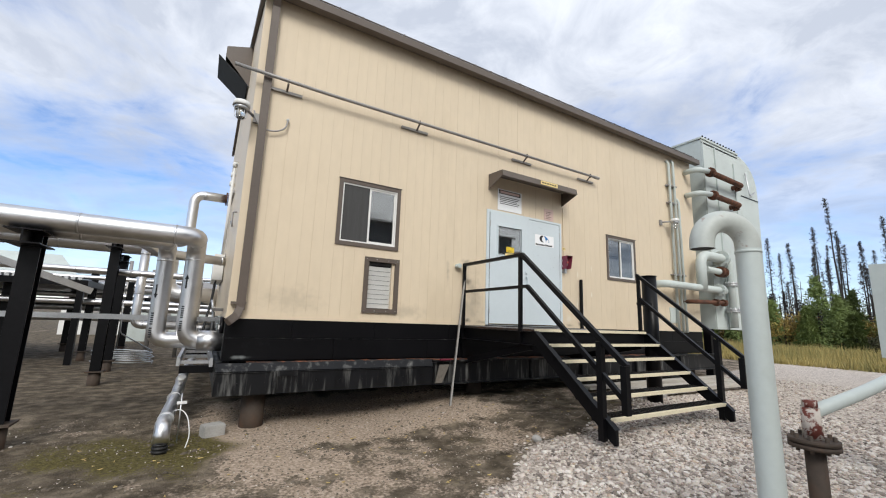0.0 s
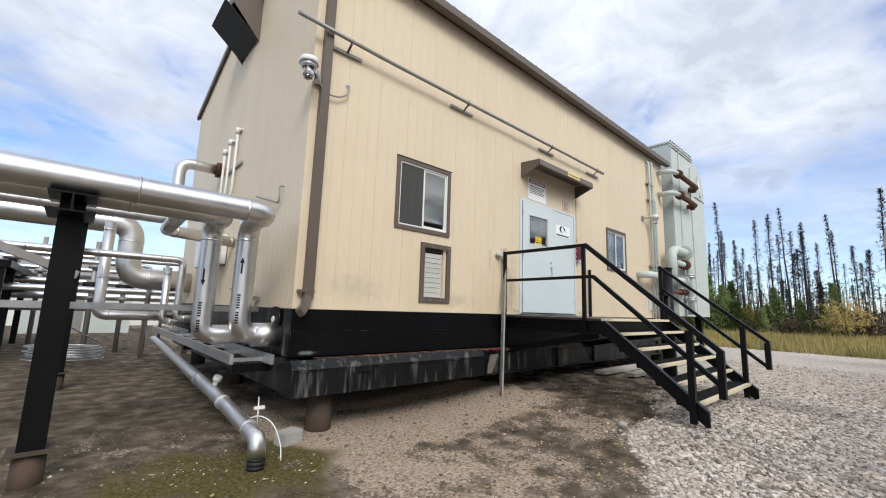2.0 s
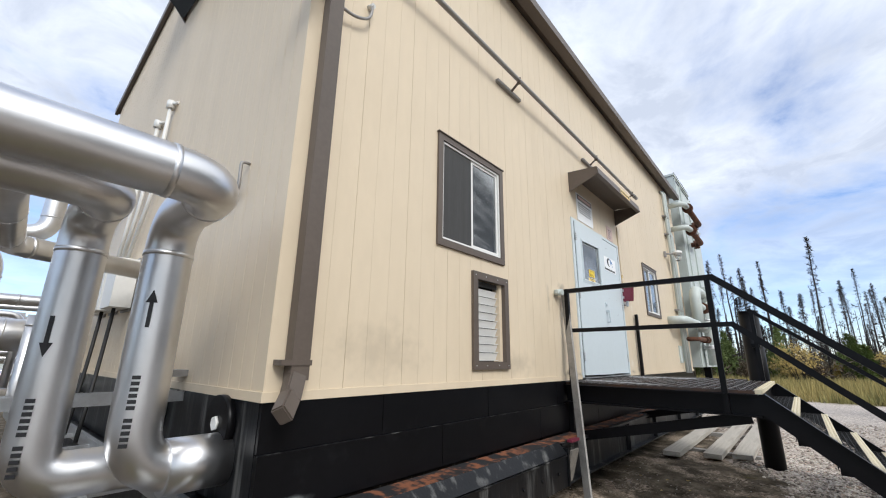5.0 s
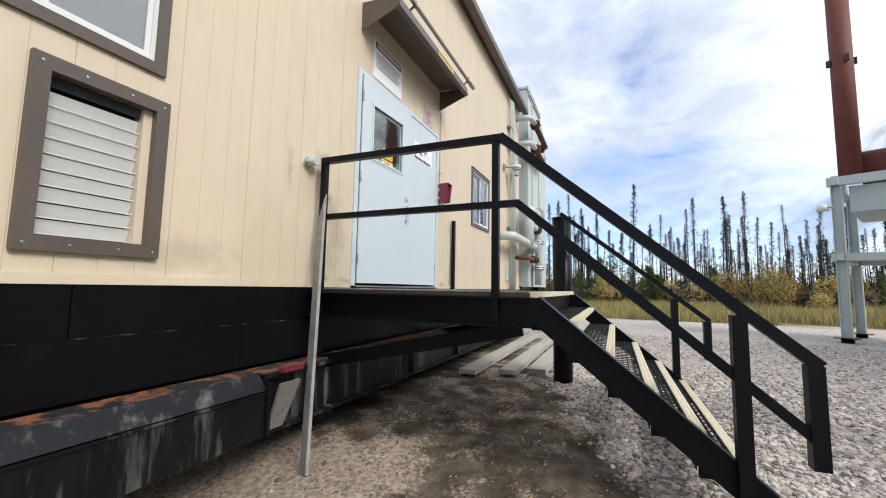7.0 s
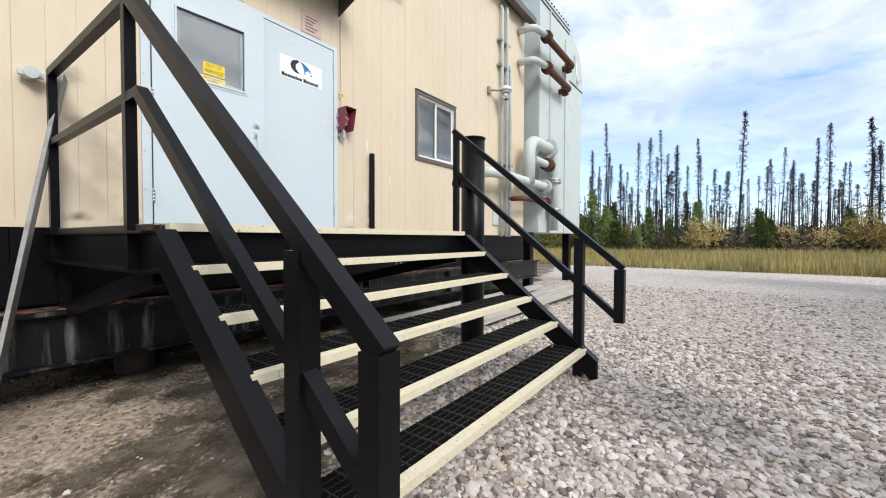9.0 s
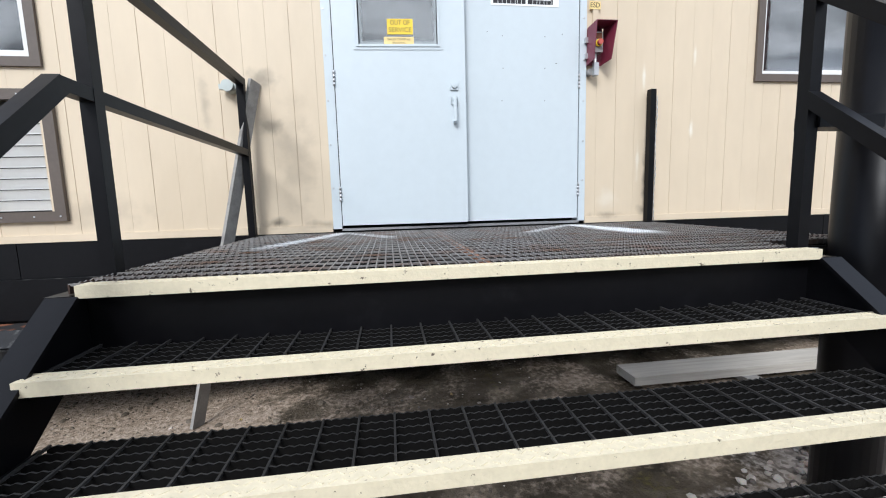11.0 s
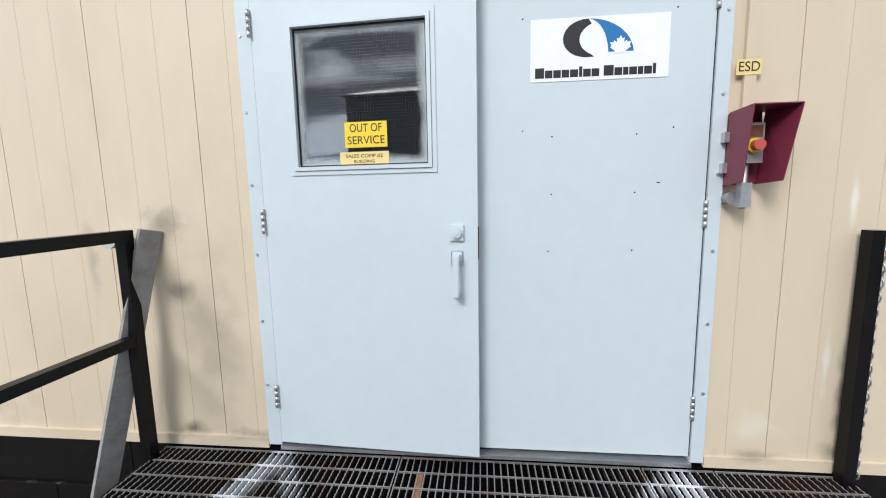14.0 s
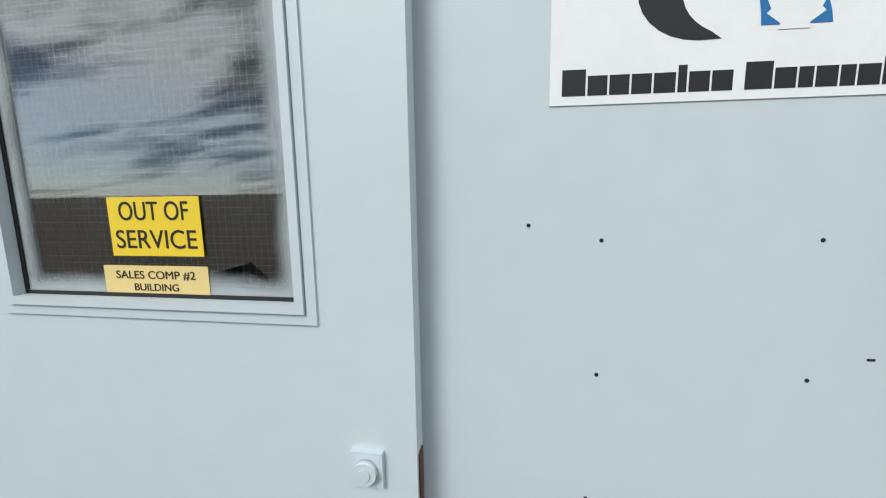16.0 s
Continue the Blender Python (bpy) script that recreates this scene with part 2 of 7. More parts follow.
DARKRUST = material("dark_rusty_pile", (0.055, 0.040, 0.030), 0.8, var=0.3, scale=3, fine=30, bump=0.2, coords="World", second=(0.09, 0.05, 0.03), second_at=0.6)
TIMBER = material("pale_timber", (0.46, 0.43, 0.38), 0.85, var=0.18, scale=2, fine=25, bump=0.4, stretch=(0.15, 3, 3), second=(0.30, 0.27, 0.23), second_at=0.62)
RUSTYPALE = material("pale_paint_rusting", (0.46, 0.49, 0.46), 0.5, var=0.08, scale=4, fine=40, bump=0.1, coords="World", second=(0.20, 0.085, 0.04), second_at=0.62, soft=0.04)
CHIPPED = material("chipped_red_paint", (0.52, 0.47, 0.42), 0.7, var=0.15, scale=9, fine=60, bump=0.2, coords="World", second=(0.14, 0.035, 0.025), second_at=0.5, soft=0.03)
FARCLAD = material("dark_grey_cladding", (0.10, 0.10, 0.10), 0.7, var=0.15, scale=1, fine=12, bump=0.05, coords="World")


def add_strokes(m, strokes, colour):
    """Worn strokes of sprayed paint: a colour near line segments on the floor, broken by noise."""
    n, l = m.node_tree.nodes, m.node_tree.links
    b = n["Principled BSDF"]
    g = n.new("ShaderNodeNewGeometry")
    total = None
    for (ax, ay), (bx, by), strength, width in strokes:
        ln = math.hypot(bx - ax, by - ay)
        ux, uy = (bx - ax) / ln, (by - ay) / ln
        sub = n.new("ShaderNodeVectorMath")
        sub.operation = "SUBTRACT"
        sub.inputs[1].default_value = (ax, ay, 1.4)
        l.new(g.outputs["Position"], sub.inputs[0])
        res = []
        for vec in ((ux, uy, 0), (-uy, ux, 0)):
            d = n.new("ShaderNodeVectorMath")
            d.operation = "DOT_PRODUCT"
            d.inputs[1].default_value = vec
            l.new(sub.outputs[0], d.inputs[0])
            res.append(d.outputs["Value"])
        ab = n.new("ShaderNodeMath")
        ab.operation = "ABSOLUTE"
        l.new(res[1], ab.inputs[0])
        side = n.new("ShaderNodeMapRange")
        side.interpolation_type = "SMOOTHSTEP"
        side.inputs["From Min"].default_value, side.inputs["From Max"].default_value = width * 0.35, width
        side.inputs["To Min"].default_value, side.inputs["To Max"].default_value = strength, 0.0
        l.new(ab.outputs[0], side.inputs["Value"])
        end1 = n.new("ShaderNodeMapRange")
        end1.interpolation_type = "SMOOTHSTEP"
        end1.inputs["From Min"].default_value, end1.inputs["From Max"].default_value = -0.08, 0.05
        l.new(res[0], end1.inputs["Value"])
        end2 = n.new("ShaderNodeMapRange")
        end2.interpolation_type = "SMOOTHSTEP"
        end2.inputs["From Min"].default_value, end2.inputs["From Max"].default_value = ln * 0.8, ln * 1.15
        end2.inputs["To Min"].default_value, end2.inputs["To Max"].default_value = 1.0, 0.0
        l.new(res[0], end2.inputs["Value"])
        m1 = n.new("ShaderNodeMath")
        m1.operation = "MULTIPLY"
        l.new(side.outputs[0], m1.inputs[0])
        l.new(end1.outputs[0], m1.inputs[1])
        m2 = n.new("ShaderNodeMath")
        m2.operation = "MULTIPLY"
        l.new(m1.outputs[0], m2.inputs[0])
        l.new(end2.outputs[0], m2.inputs[1])
        if total is None:
            total = m2.outputs[0]
        else:
            mx = n.new("ShaderNodeMath")
            mx.operation = "MAXIMUM"
            l.new(total, mx.inputs[0])
            l.new(m2.outputs[0], mx.inputs[1])
            total = mx.outputs[0]
    mix = n.new("ShaderNodeMix")
    mix.data_type = "RGBA"
    l.new(total, mix.inputs["Factor"])
    l.new(b.inputs["Base Color"].links[0].from_socket, mix.inputs["A"])
    mix.inputs["B"].default_value = (*colour, 1)
    l.new(mix.outputs["Result"], b.inputs["Base Color"])
    inv = n.new("ShaderNodeMath")
    inv.operation = "MULTIPLY_ADD"
    inv.inputs[1].default_value, inv.inputs[2].default_value = -0.5, 0.5
    l.new(total, inv.inputs[0])
    l.new(inv.outputs[0], b.inputs["Metallic"])


STROKES = [((4.35, -0.03), (4.00, -1.0), 0.85, 0.085), ((6.16, -0.04), (6.28, -0.98), 1.0, 0.10), ((6.21, -0.45), (6.25, -0.95), 1.0, 0.15), ((4.39, -0.10), (4.72, -0.60), 0.55, 0.06), ((6.09, -0.10), (5.59, -0.60), 0.6, 0.06)]
add_strokes(GRATE, STROKES, (0.78, 0.80, 0.82))
add_strokes(GRATEROD, STROKES, (0.78, 0.80, 0.82))



def add_smudges(m, spots, colour):
    """Grime and scuffs on the front wall: x, z, half width, half height, strength, edges torn by noise."""
    n, l = m.node_tree.nodes, m.node_tree.links
    b = n["Principled BSDF"]
    g = n.new("ShaderNodeNewGeometry")
    nz = n.new("ShaderNodeTexNoise")
    nz.inputs["Scale"].default_value, nz.inputs["Detail"].default_value = 9, 6
    l.new(g.outputs["Position"], nz.inputs["Vector"])
    total = None
    for x, z, rx, rz, strength in spots:
        mp = n.new("ShaderNodeMapping")
        mp.vector_type = "TEXTURE"
        mp.inputs["Location"].default_value = (x, 0, z)
        mp.inputs["Scale"].default_value = (rx, 0.05, rz)
        l.new(g.outputs["Position"], mp.inputs["Vector"])
        ln = n.new("ShaderNodeVectorMath")
        ln.operation = "LENGTH"
        l.new(mp.outputs[0], ln.inputs[0])
        ad = n.new("ShaderNodeMath")
        ad.operation = "MULTIPLY_ADD"
        ad.inputs[1].default_value = 1.5
        l.new(nz.outputs["Fac"], ad.inputs[0])
        l.new(ln.outputs["Value"], ad.inputs[2])
        mr = n.new("ShaderNodeMapRange")
        mr.interpolation_type = "SMOOTHSTEP"
        mr.inputs["From Min"].default_value, mr.inputs["From Max"].default_value = 0.7, 1.75
        mr.inputs["To Min"].default_value, mr.inputs["To Max"].default_value = strength, 0.0
        l.new(ad.outputs[0], mr.inputs["Value"])
        if total is None:
            total = mr.outputs[0]
        else:
            mx = n.new("ShaderNodeMath")
            mx.operation = "MAXIMUM"
            l.new(total, mx.inputs[0])
            l.new(mr.outputs[0], mx.inputs[1])
            total = mx.outputs[0]
    mix = n.new("ShaderNodeMix")
    mix.data_type = "RGBA"
    l.new(total, mix.inputs["Factor"])
    l.new(b.inputs["Base Color"].links[0].from_socket, mix.inputs["A"])
    mix.inputs["B"].default_value = (*colour, 1)
    l.new(mix.outputs["Result"], b.inputs["Base Color"])


add_smudges(CREAM, [(3.82, 2.52, 0.16, 0.11, 0.6), (3.86, 2.20, 0.13, 0.10, 0.6), (3.85, 1.49, 0.14, 0.06, 0.85), (4.03, 1.95, 0.20, 0.55, 0.28), (6.83, 1.75, 0.035, 0.5, 0.7),
                    (6.83, 1.5, 0.09, 0.07, 0.7), (3.42, 2.33, 0.05, 0.30, 0.35), (4.2, 1.47, 0.16, 0.05, 0.5), (6.5, 1.47, 0.2, 0.045, 0.5), (2.6, 1.6, 0.5, 0.18, 0.25), (0.8, 1.7, 0.6, 0.25, 0.22)],
            (0.13, 0.11, 0.085))
add_smudges(BLACK, [(7.12, 1.10, 0.10, 0.06, 0.7), (7.42, 1.12, 0.13, 0.09, 0.85), (7.46, 1.00, 0.03, 0.13, 0.8), (7.36, 1.02, 0.025, 0.12, 0.8), (7.75, 1.13, 0.10, 0.05, 0.7), (0.22, 0.90, 0.16, 0.035, 0.8)], (0.30, 0.32, 0.32))
add_smudges(CREAM, [(6.80, 2.57, 0.022, 0.16, 0.85), (7.24, 2.16, 0.025, 0.10, 0.85), (6.49, 1.60, 0.11, 0.13, 0.4), (7.25, 2.75, 0.02, 0.12, 0.7), (6.76, 1.9, 0.02, 0.2, 0.6)], (0.80, 0.76, 0.66))


def plain(name, base, rough=0.5, metal=0.0):
    return material(name, base, rough, metal, var=0.03, scale=8, fine=60, bump=0.0)


YELLOW = plain("yellow_sticker", (0.86, 0.62, 0.03), 0.45)
BUFF = plain("buff_label", (0.80, 0.62, 0.26), 0.5)
INK = plain("black_ink", (0.012, 0.012, 0.014), 0.5)
SIGNW = plain("white_sign_vinyl", (0.86, 0.87, 0.88), 0.4)
BLUE = plain("blue_vinyl", (0.015, 0.16, 0.42), 0.4)
PINKSIGN = plain("faded_pink_sign", (0.62, 0.45, 0.40), 0.5)


def glass_material(name, rough=0.02, tint=(0.8, 0.85, 0.86)):
    m = bpy.data.materials.new(name)
    m.use_nodes = True
    n, l = m.node_tree.nodes, m.node_tree.links
    b = n["Principled BSDF"]
    b.inputs["Base Color"].default_value = (*tint, 1)
    b.inputs["Roughness"].default_value = rough
    b.inputs["Transmission Weight"].default_value = 1.0
    b.inputs["IOR"].default_value = 2.2
    return m


GLASS = glass_material("window_glass")


# ---- shape helpers ----
def add_box(bm, x0, x1, y0, y1, z0, z1, m=None):
    vs = [bm.verts.new((x, y, z)) for z in (z0, z1) for y in (y0, y1) for x in (x0, x1)]
    for f in ((0, 2, 3, 1), (4, 5, 7, 6), (0, 1, 5, 4), (2, 6, 7, 3), (0, 4, 6, 2), (1, 3, 7, 5)):
        bm.faces.new([vs[i] for i in f])
    if m is not None:
        bmesh.ops.transform(bm, matrix=m, verts=vs)
    return vs


def beam_between(bm, a, b, w, h, up=(0, 0, 1)):
    """A box of width w and height h from a to b."""
    a, b = Vector(a), Vector(b)
    d = (b - a)
    ln = d.length
    x = d.normalized()
    upv = Vector(up)
    if abs(x.dot(upv)) > 0.99:
        upv = Vector((0, 1, 0))
    y = upv.cross(x).normalized()
    z = x.cross(y)
    m = Matrix((x, y, z)).transposed().to_4x4()
    m.translation = a
    return add_box(bm, 0, ln, -w / 2, w / 2, -h / 2, h / 2, m)


def ring(bm, c, u, v, r, n):
    return [bm.verts.new(c + u * (r * math.cos(2 * math.pi * i / n)) + v * (r * math.sin(2 * math.pi * i / n))) for i in range(n)]


def add_cyl(bm, a, b, r, r2=None, n=16, caps=True):
    a, b = Vector(a), Vector(b)
    r2 = r if r2 is None else r2
    d = (b - a).normalized()
    u = d.orthogonal().normalized()
    v = d.cross(u)
    p, q = ring(bm, a, u, v, r, n), ring(bm, b, u, v, r2, n)
    for i in range(n):
        f = bm.faces.new((p[i], p[(i + 1) % n], q[(i + 1) % n], q[i]))
        f.smooth = True
    if caps:
        bm.faces.new(p[::-1])
        bm.faces.new(q)


def smooth_path(points, bend, steps=7):
    """Rounds the corners of a polyline with bends of the given radius."""
    pts = [Vector(p) for p in points]
    out = [pts[0]]
    for i in range(1, len(pts) - 1):
        a, b, c = pts[i - 1], pts[i], pts[i + 1]
        d1, d2 = (a - b), (c - b)
        r = min(bend, d1.length * 0.49, d2.length * 0.49)
        p, q = b + d1.normalized() * r, b + d2.normalized() * r
        for k in range(steps + 1):
            t = k / steps
            out.append(p * (1 - t) ** 2 + b * 2 * t * (1 - t) + q * t * t)
    out.append(pts[-1])
    return out


def add_tube(bm, points, r, bend=0.2, n=16, caps=True, steps=7, wall=0.0):
    """A round pipe along a polyline with rounded bends; wall > 0 leaves the ends open with that thickness."""
    pts = smooth_path(points, bend, steps)
    rings, prev = [], None
    for i, p in enumerate(pts):
        d = ((pts[i + 1] - p) if i == 0 else (p - pts[i - 1]) if i == len(pts) - 1 else (pts[i + 1] - pts[i - 1])).normalized()
        u = d.orthogonal().normalized() if prev is None else (prev - d * prev.dot(d)).normalized()
        prev = u
        rings.append(ring(bm, p, u, d.cross(u), r, n))
    for p, q in zip(rings, rings[1:]):
        for i in range(n):
            bm.faces.new((p[i], p[(i + 1) % n], q[(i + 1) % n], q[i])).smooth = True
    if caps:
        bm.faces.new(rings[0][::-1])
        bm.faces.new(rings[-1])


def plate(bm, pts, thick):
    """A flat polygon given some thickness along its normal."""
    pts = [Vector(p) for p in pts]
    n = (pts[1] - pts[0]).cross(pts[2] - pts[0]).normalized() * thick
    lo = [bm.verts.new(p) for p in pts]
    hi = [bm.verts.new(p + n) for p in pts]
    bm.faces.new(lo)
    bm.faces.new(hi[::-1])
    for i in range(len(pts)):
        j = (i + 1) % len(pts)
        bm.faces.new((lo[i], lo[j], hi[j], hi[i]))


def part(name, bm, mat, parent=None, label="", bevel=0.0):
    if bevel:
        es = [e for e in bm.edges if len(e.link_faces) == 2 and e.calc_face_angle(0) > 0.7]
        bmesh.ops.bevel(bm, geom=es, offset=bevel, segments=2, affect="EDGES", clamp_overlap=True)
    bmesh.ops.recalc_face_normals(bm, faces=bm.faces[:])
    me = bpy.data.meshes.new(name)
    bm.to_mesh(me)
    bm.free()
    me.materials.append(mat)
    ob = new(name, me)
    if parent:
        ob.parent = parent
    if label:
        ob["label"] = label
    return ob


def box_part(name, dims, mat, parent=None, label="", bevel=0.0):
    bm = bmesh.new()
    add_box(bm, *dims)
    return part(name, bm, mat, parent, label, bevel)


def tube_part(name, points, r, mat, parent=None, label="", bend=0.2, n=16, steps=7):
    bm = bmesh.new()
    add_tube(bm, points, r, bend, n, True, steps)
    return part(name, bm, mat, parent, label)


def thing(name, label, category, group="", kind="", at=(0, 0, 0)):
    ob = new(name)
    ob.location = at
    ob.empty_display_size = 0.1
    return tagged(ob, label, category, group, kind)


def words(name, text, size, mat, place, parent=None, width=None, depth=0.0004):
    """Lettering facing the front of the building, centred on place; width squeezes it to that length."""
    cu = bpy.data.curves.new(name, "FONT")
    cu.body, cu.size, cu.align_x, cu.align_y, cu.extrude = text, size, "CENTER", "CENTER", depth
    tmp = bpy.data.objects.new(name, cu)
    scene.collection.objects.link(tmp)
    me = bpy.data.meshes.new_from_object(tmp.evaluated_get(bpy.context.evaluated_depsgraph_get()))
    bpy.data.objects.remove(tmp)
    xs = [v.co.x for v in me.vertices]
    k = width / (max(xs) - min(xs)) if width else 1
    for v in me.vertices:
        v.co = Vector((v.co.x * k, -v.co.z, v.co.y))
    me.materials.clear()
    me.materials.append(mat)
    ob = new(name, me)
    ob.location = place
    if parent:
        ob.parent = parent
    return ob


# ---- ground ----
def ramp01(v, a, b):
    t = min(1, max(0, (v - a) / (b - a)))
    return t * t * (3 - 2 * t)


def ground_z(x, y):
    z = 0.20 * ramp01(x - 0.35 * (y + 3), 2.2, 4.4)
    z = max(z, 0.16 * ramp01(x, 2.0, 4.0) * ramp01(y, -2.0, -0.4))
    z -= 0.0175 * max(0, x - 7)if x < 27 else 0.35
    z += 0.02 * noise.noise((x * 0.9, y * 0.9, 0)) * (1 if abs(x) < 12 else 0)
    return z


# ---- compressor building ----
LX, BY, EZ, RZ = 11.75, 7.2, 6.35, 7.38      # length, depth, eave and ridge heights
WZ0 = 1.43                                   # bottom of the cladding
OPENINGS = [(1.41, 2.37, 2.64, 3.62), (1.92, 2.40, 1.61, 2.39), (4.264, 6.295, 1.43, 3.66), (7.85, 8.84, 2.60, 3.57)]
building = thing("compressor_building", "cream metal-clad compressor building with brown trim on a black skid", "building")


def free_spans(xa, xb, z0, z1):
    """The parts of a wall strip that no opening takes."""
    cuts = sorted({xa, xb, *[c for o in OPENINGS for c in o[:2] if xa < c < xb]})
    for a, b in zip(cuts, cuts[1:]):
        mid, spans, z = (a + b) / 2, [], z0
        for o in sorted(OPENINGS, key=lambda o: o[2]):
            if o[0] < mid < o[1]:
                if o[2] > z:
                    spans.append((z, o[2]))
                z = max(z, o[3])
        spans.append((z, z1))
        for s in spans:
            if s[1] - s[0] > 0.005:
                yield a, b, *s


bm = bmesh.new()
for a, b, c, d in free_spans(0.02, LX - 0.02, WZ0 + 0.01, EZ - 0.02):
    add_box(bm, a, b, 0.0045, 0.16, c, d)
part("front_wall", bm, CREAM, building)
# cladding sheets: each a run of narrow ribs
SHEET, RIB = 0.504, 0.168
x = 0.005
while x < LX - 0.01:
    bm = bmesh.new()
    for k in range(3):
        xa, xb = x + k * RIB, min(LX, x + (k + 1) * RIB)
        if xb - xa < 0.02:
            continue
        for a, b, c, d in free_spans(xa + 0.0006, xb - (0.0028 if k == 2 else 0.0006), WZ0, EZ):
            add_box(bm, a, b, 0.0, 0.004, c, d)
    part("siding_panel", bm, CREAM, building)
    x += SHEET
# gable and rear walls
for name, xx in (("gable_wall", 0.0), ("gable_wall", LX - 0.15)):
    bm = bmesh.new()
    prof = [(0.165, WZ0), (BY - 0.16, WZ0), (BY - 0.16, EZ), (BY / 2, RZ), (0.165, EZ)]
    lo = [bm.verts.new((xx + 0.006, y, z)) for y, z in prof]
    hi = [bm.verts.new((xx + 0.15, y, z)) for y, z in prof]
    bm.faces.new(lo)
    bm.faces.new(hi[::-1])
    for i in range(5):
        bm.faces.new((lo[i], lo[(i + 1) % 5], hi[(i + 1) % 5], hi[i]))
    part(name, bm, CREAM, building)
y = 0.0
while y < BY - 0.01:
    bm = bmesh.new()
    for k in range(3):
        ya, yb = y + k * 0.15, min(BY, y + (k + 1) * 0.15)
        if yb - ya < 0.02:
            continue
        def top(v):
            return EZ + (RZ - EZ) * (1 - abs(v - BY / 2) / (BY / 2))
        vs = [bm.verts.new((xq, yq, zq)) for xq in (0.0, 0.006) for yq, zq in
              ((ya + 0.002, WZ0), (yb - 0.002, WZ0), (yb - 0.002, top(yb) - 0.02), (ya + 0.002, top(ya) - 0.02))]
        for f in ((0, 1, 2, 3), (7, 6, 5, 4), (0, 4, 5, 1), (1, 5, 6, 2), (2, 6, 7, 3), (3, 7, 4, 0)):
            bm.faces.new([vs[i] for i in f])
    part("siding_panel", bm, CREAM, building)
    y += 0.45
box_part("rear_wall", (0.02, LX - 0.02, BY - 0.15, BY, WZ0, EZ), CREAM, building)
for s in (0, 1):
    bm = bmesh.new()
    ya, za, yb, zb = (-0.22, EZ - 0.04, BY / 2, RZ + 0.02) if s == 0 else (BY + 0.22, EZ - 0.04, BY / 2, RZ + 0.02)
    vs = [bm.verts.new((xx, yy, zz)) for xx in (-0.06, LX + 0.1) for yy, zz in ((ya, za), (yb, zb), (yb, zb + 0.06), (ya, za + 0.06))]
    for f in ((0, 1, 2, 3), (7, 6, 5, 4), (0, 4, 5, 1), (1, 5, 6, 2), (2, 6, 7, 3), (3, 7, 4, 0)):
        bm.faces.new([vs[i] for i in f])
    part("roof", bm, BROWN, building)
bm = bmesh.new()
add_box(bm, -0.06, LX + 0.12, -0.24, -0.225, EZ - 0.07, EZ + 0.06)
add_box(bm, -0.06, LX + 0.12, -0.225, -0.10, EZ - 0.07, EZ - 0.055)
part("gutter", bm, BROWN, building, "dark brown eave gutter")
for ya, za, yb, zb in ((-0.2, EZ, BY / 2, RZ + 0.05), (BY / 2, RZ + 0.05, BY + 0.2, EZ)):
    bm = bmesh.new()
    beam_between(bm, (-0.04, ya, za - 0.03), (-0.04, yb, zb - 0.03), 0.05, 0.14)
    part("gable_trim", bm, BROWN, building)
# bolted snow guard along the eave
bm = bmesh.new()
add_cyl(bm, (0.2, -0.14, EZ + 0.16), (LX, -0.14, EZ + 0.16), 0.012, n=6)
for i in range(30):
    add_box(bm, 0.3 + i * 0.39, 0.32 + i * 0.39, -0.16, -0.12, EZ + 0.02, EZ + 0.17)
part("snow_guard", bm, BROWN, building)
for xa, xb in ((-0.012, 4.262), (6.297, LX + 0.01)):
    box_part("base_flashing", (xa, xb, -0.012, 0.004, WZ0 - 0.022, WZ0 + 0.03), CREAM, building)
box_part("base_flashing", (-0.012, 0.004, 0.004, BY, WZ0 - 0.022, WZ0 + 0.03), CREAM, building)
# black skirt plates under the cladding, in two courses
bm = bmesh.new()
add_box(bm, 0.02, LX, 0.02, BY, 0.84, WZ0 - 0.02)
part("base_core", bm, BLACK, building)
for row, (za, zb) in enumerate(((1.155, 1.404), (0.86, 1.147))):
    xs = [0.0, 1.46, 3.05, 4.7, 6.4, 8.1, 9.9, LX] if row else [0.0, 0.85, 2.1, 3.5, 5.2, 6.9, 8.6, 10.3, LX]
    for a, b in zip(xs, xs[1:]):
        box_part("skirt_plate", (a + 0.003, b - 0.003, -0.004 - 0.012 * row, 0.018, za, zb), BLACK, building, bevel=0.003)
for a, b in zip((0.003, 2.2), (2.2, 4.6)):
    box_part("skirt_plate", (0.0, 0.018, a + 0.02, b - 0.003, 0.86, 1.404), SKIDM, building, bevel=0.003)

for a, b in zip(xs, xs[1:]):
    box_part("skirt_lip", (a + 0.004, b - 0.004, -0.020, -0.0045, 1.1480, 1.1525), SKIDM, building, "dusty lip between the skirt plates")
# ---- skid ----
skid = thing("steel_skid", "weathered black steel skid beams with rusty ledges under the building", "skid")
box_part("beam_web", (-0.06, 3.03, -0.29, -0.265, 0.46, 0.735), SKIDM, skid, bevel=0.003)
bm = bmesh.new()
plate(bm, ((-0.06, -0.285, 0.737), (3.03, -0.285, 0.737), (3.03, -0.20, 0.832), (-0.06, -0.20, 0.832)), 0.02)
part("sloped_lip", bm, SKIDM, skid)
box_part("lip_edge", (-0.06, 3.03, -0.305, -0.262, 0.729, 0.741), SKIDM, skid)
box_part("beam_flange", (-0.06, 3.03, -0.262, 0.0, 0.46, 0.478), SKIDM, skid)
box_part("beam_web", (3.06, 12.2, -0.17, -0.145, 0.46, 0.80), SKIDM, skid, bevel=0.003)
box_part("beam_flange", (3.06, 12.2, -0.24, -0.02, 0.802, 0.83), SKIDM, skid)
box_part("beam_flange", (3.06, 12.2, -0.24, -0.02, 0.44, 0.458), SKIDM, skid)
box_part("beam_web", (-0.06, -0.035, -0.262, 6.8, 0.482, 0.80), SKIDM, skid)
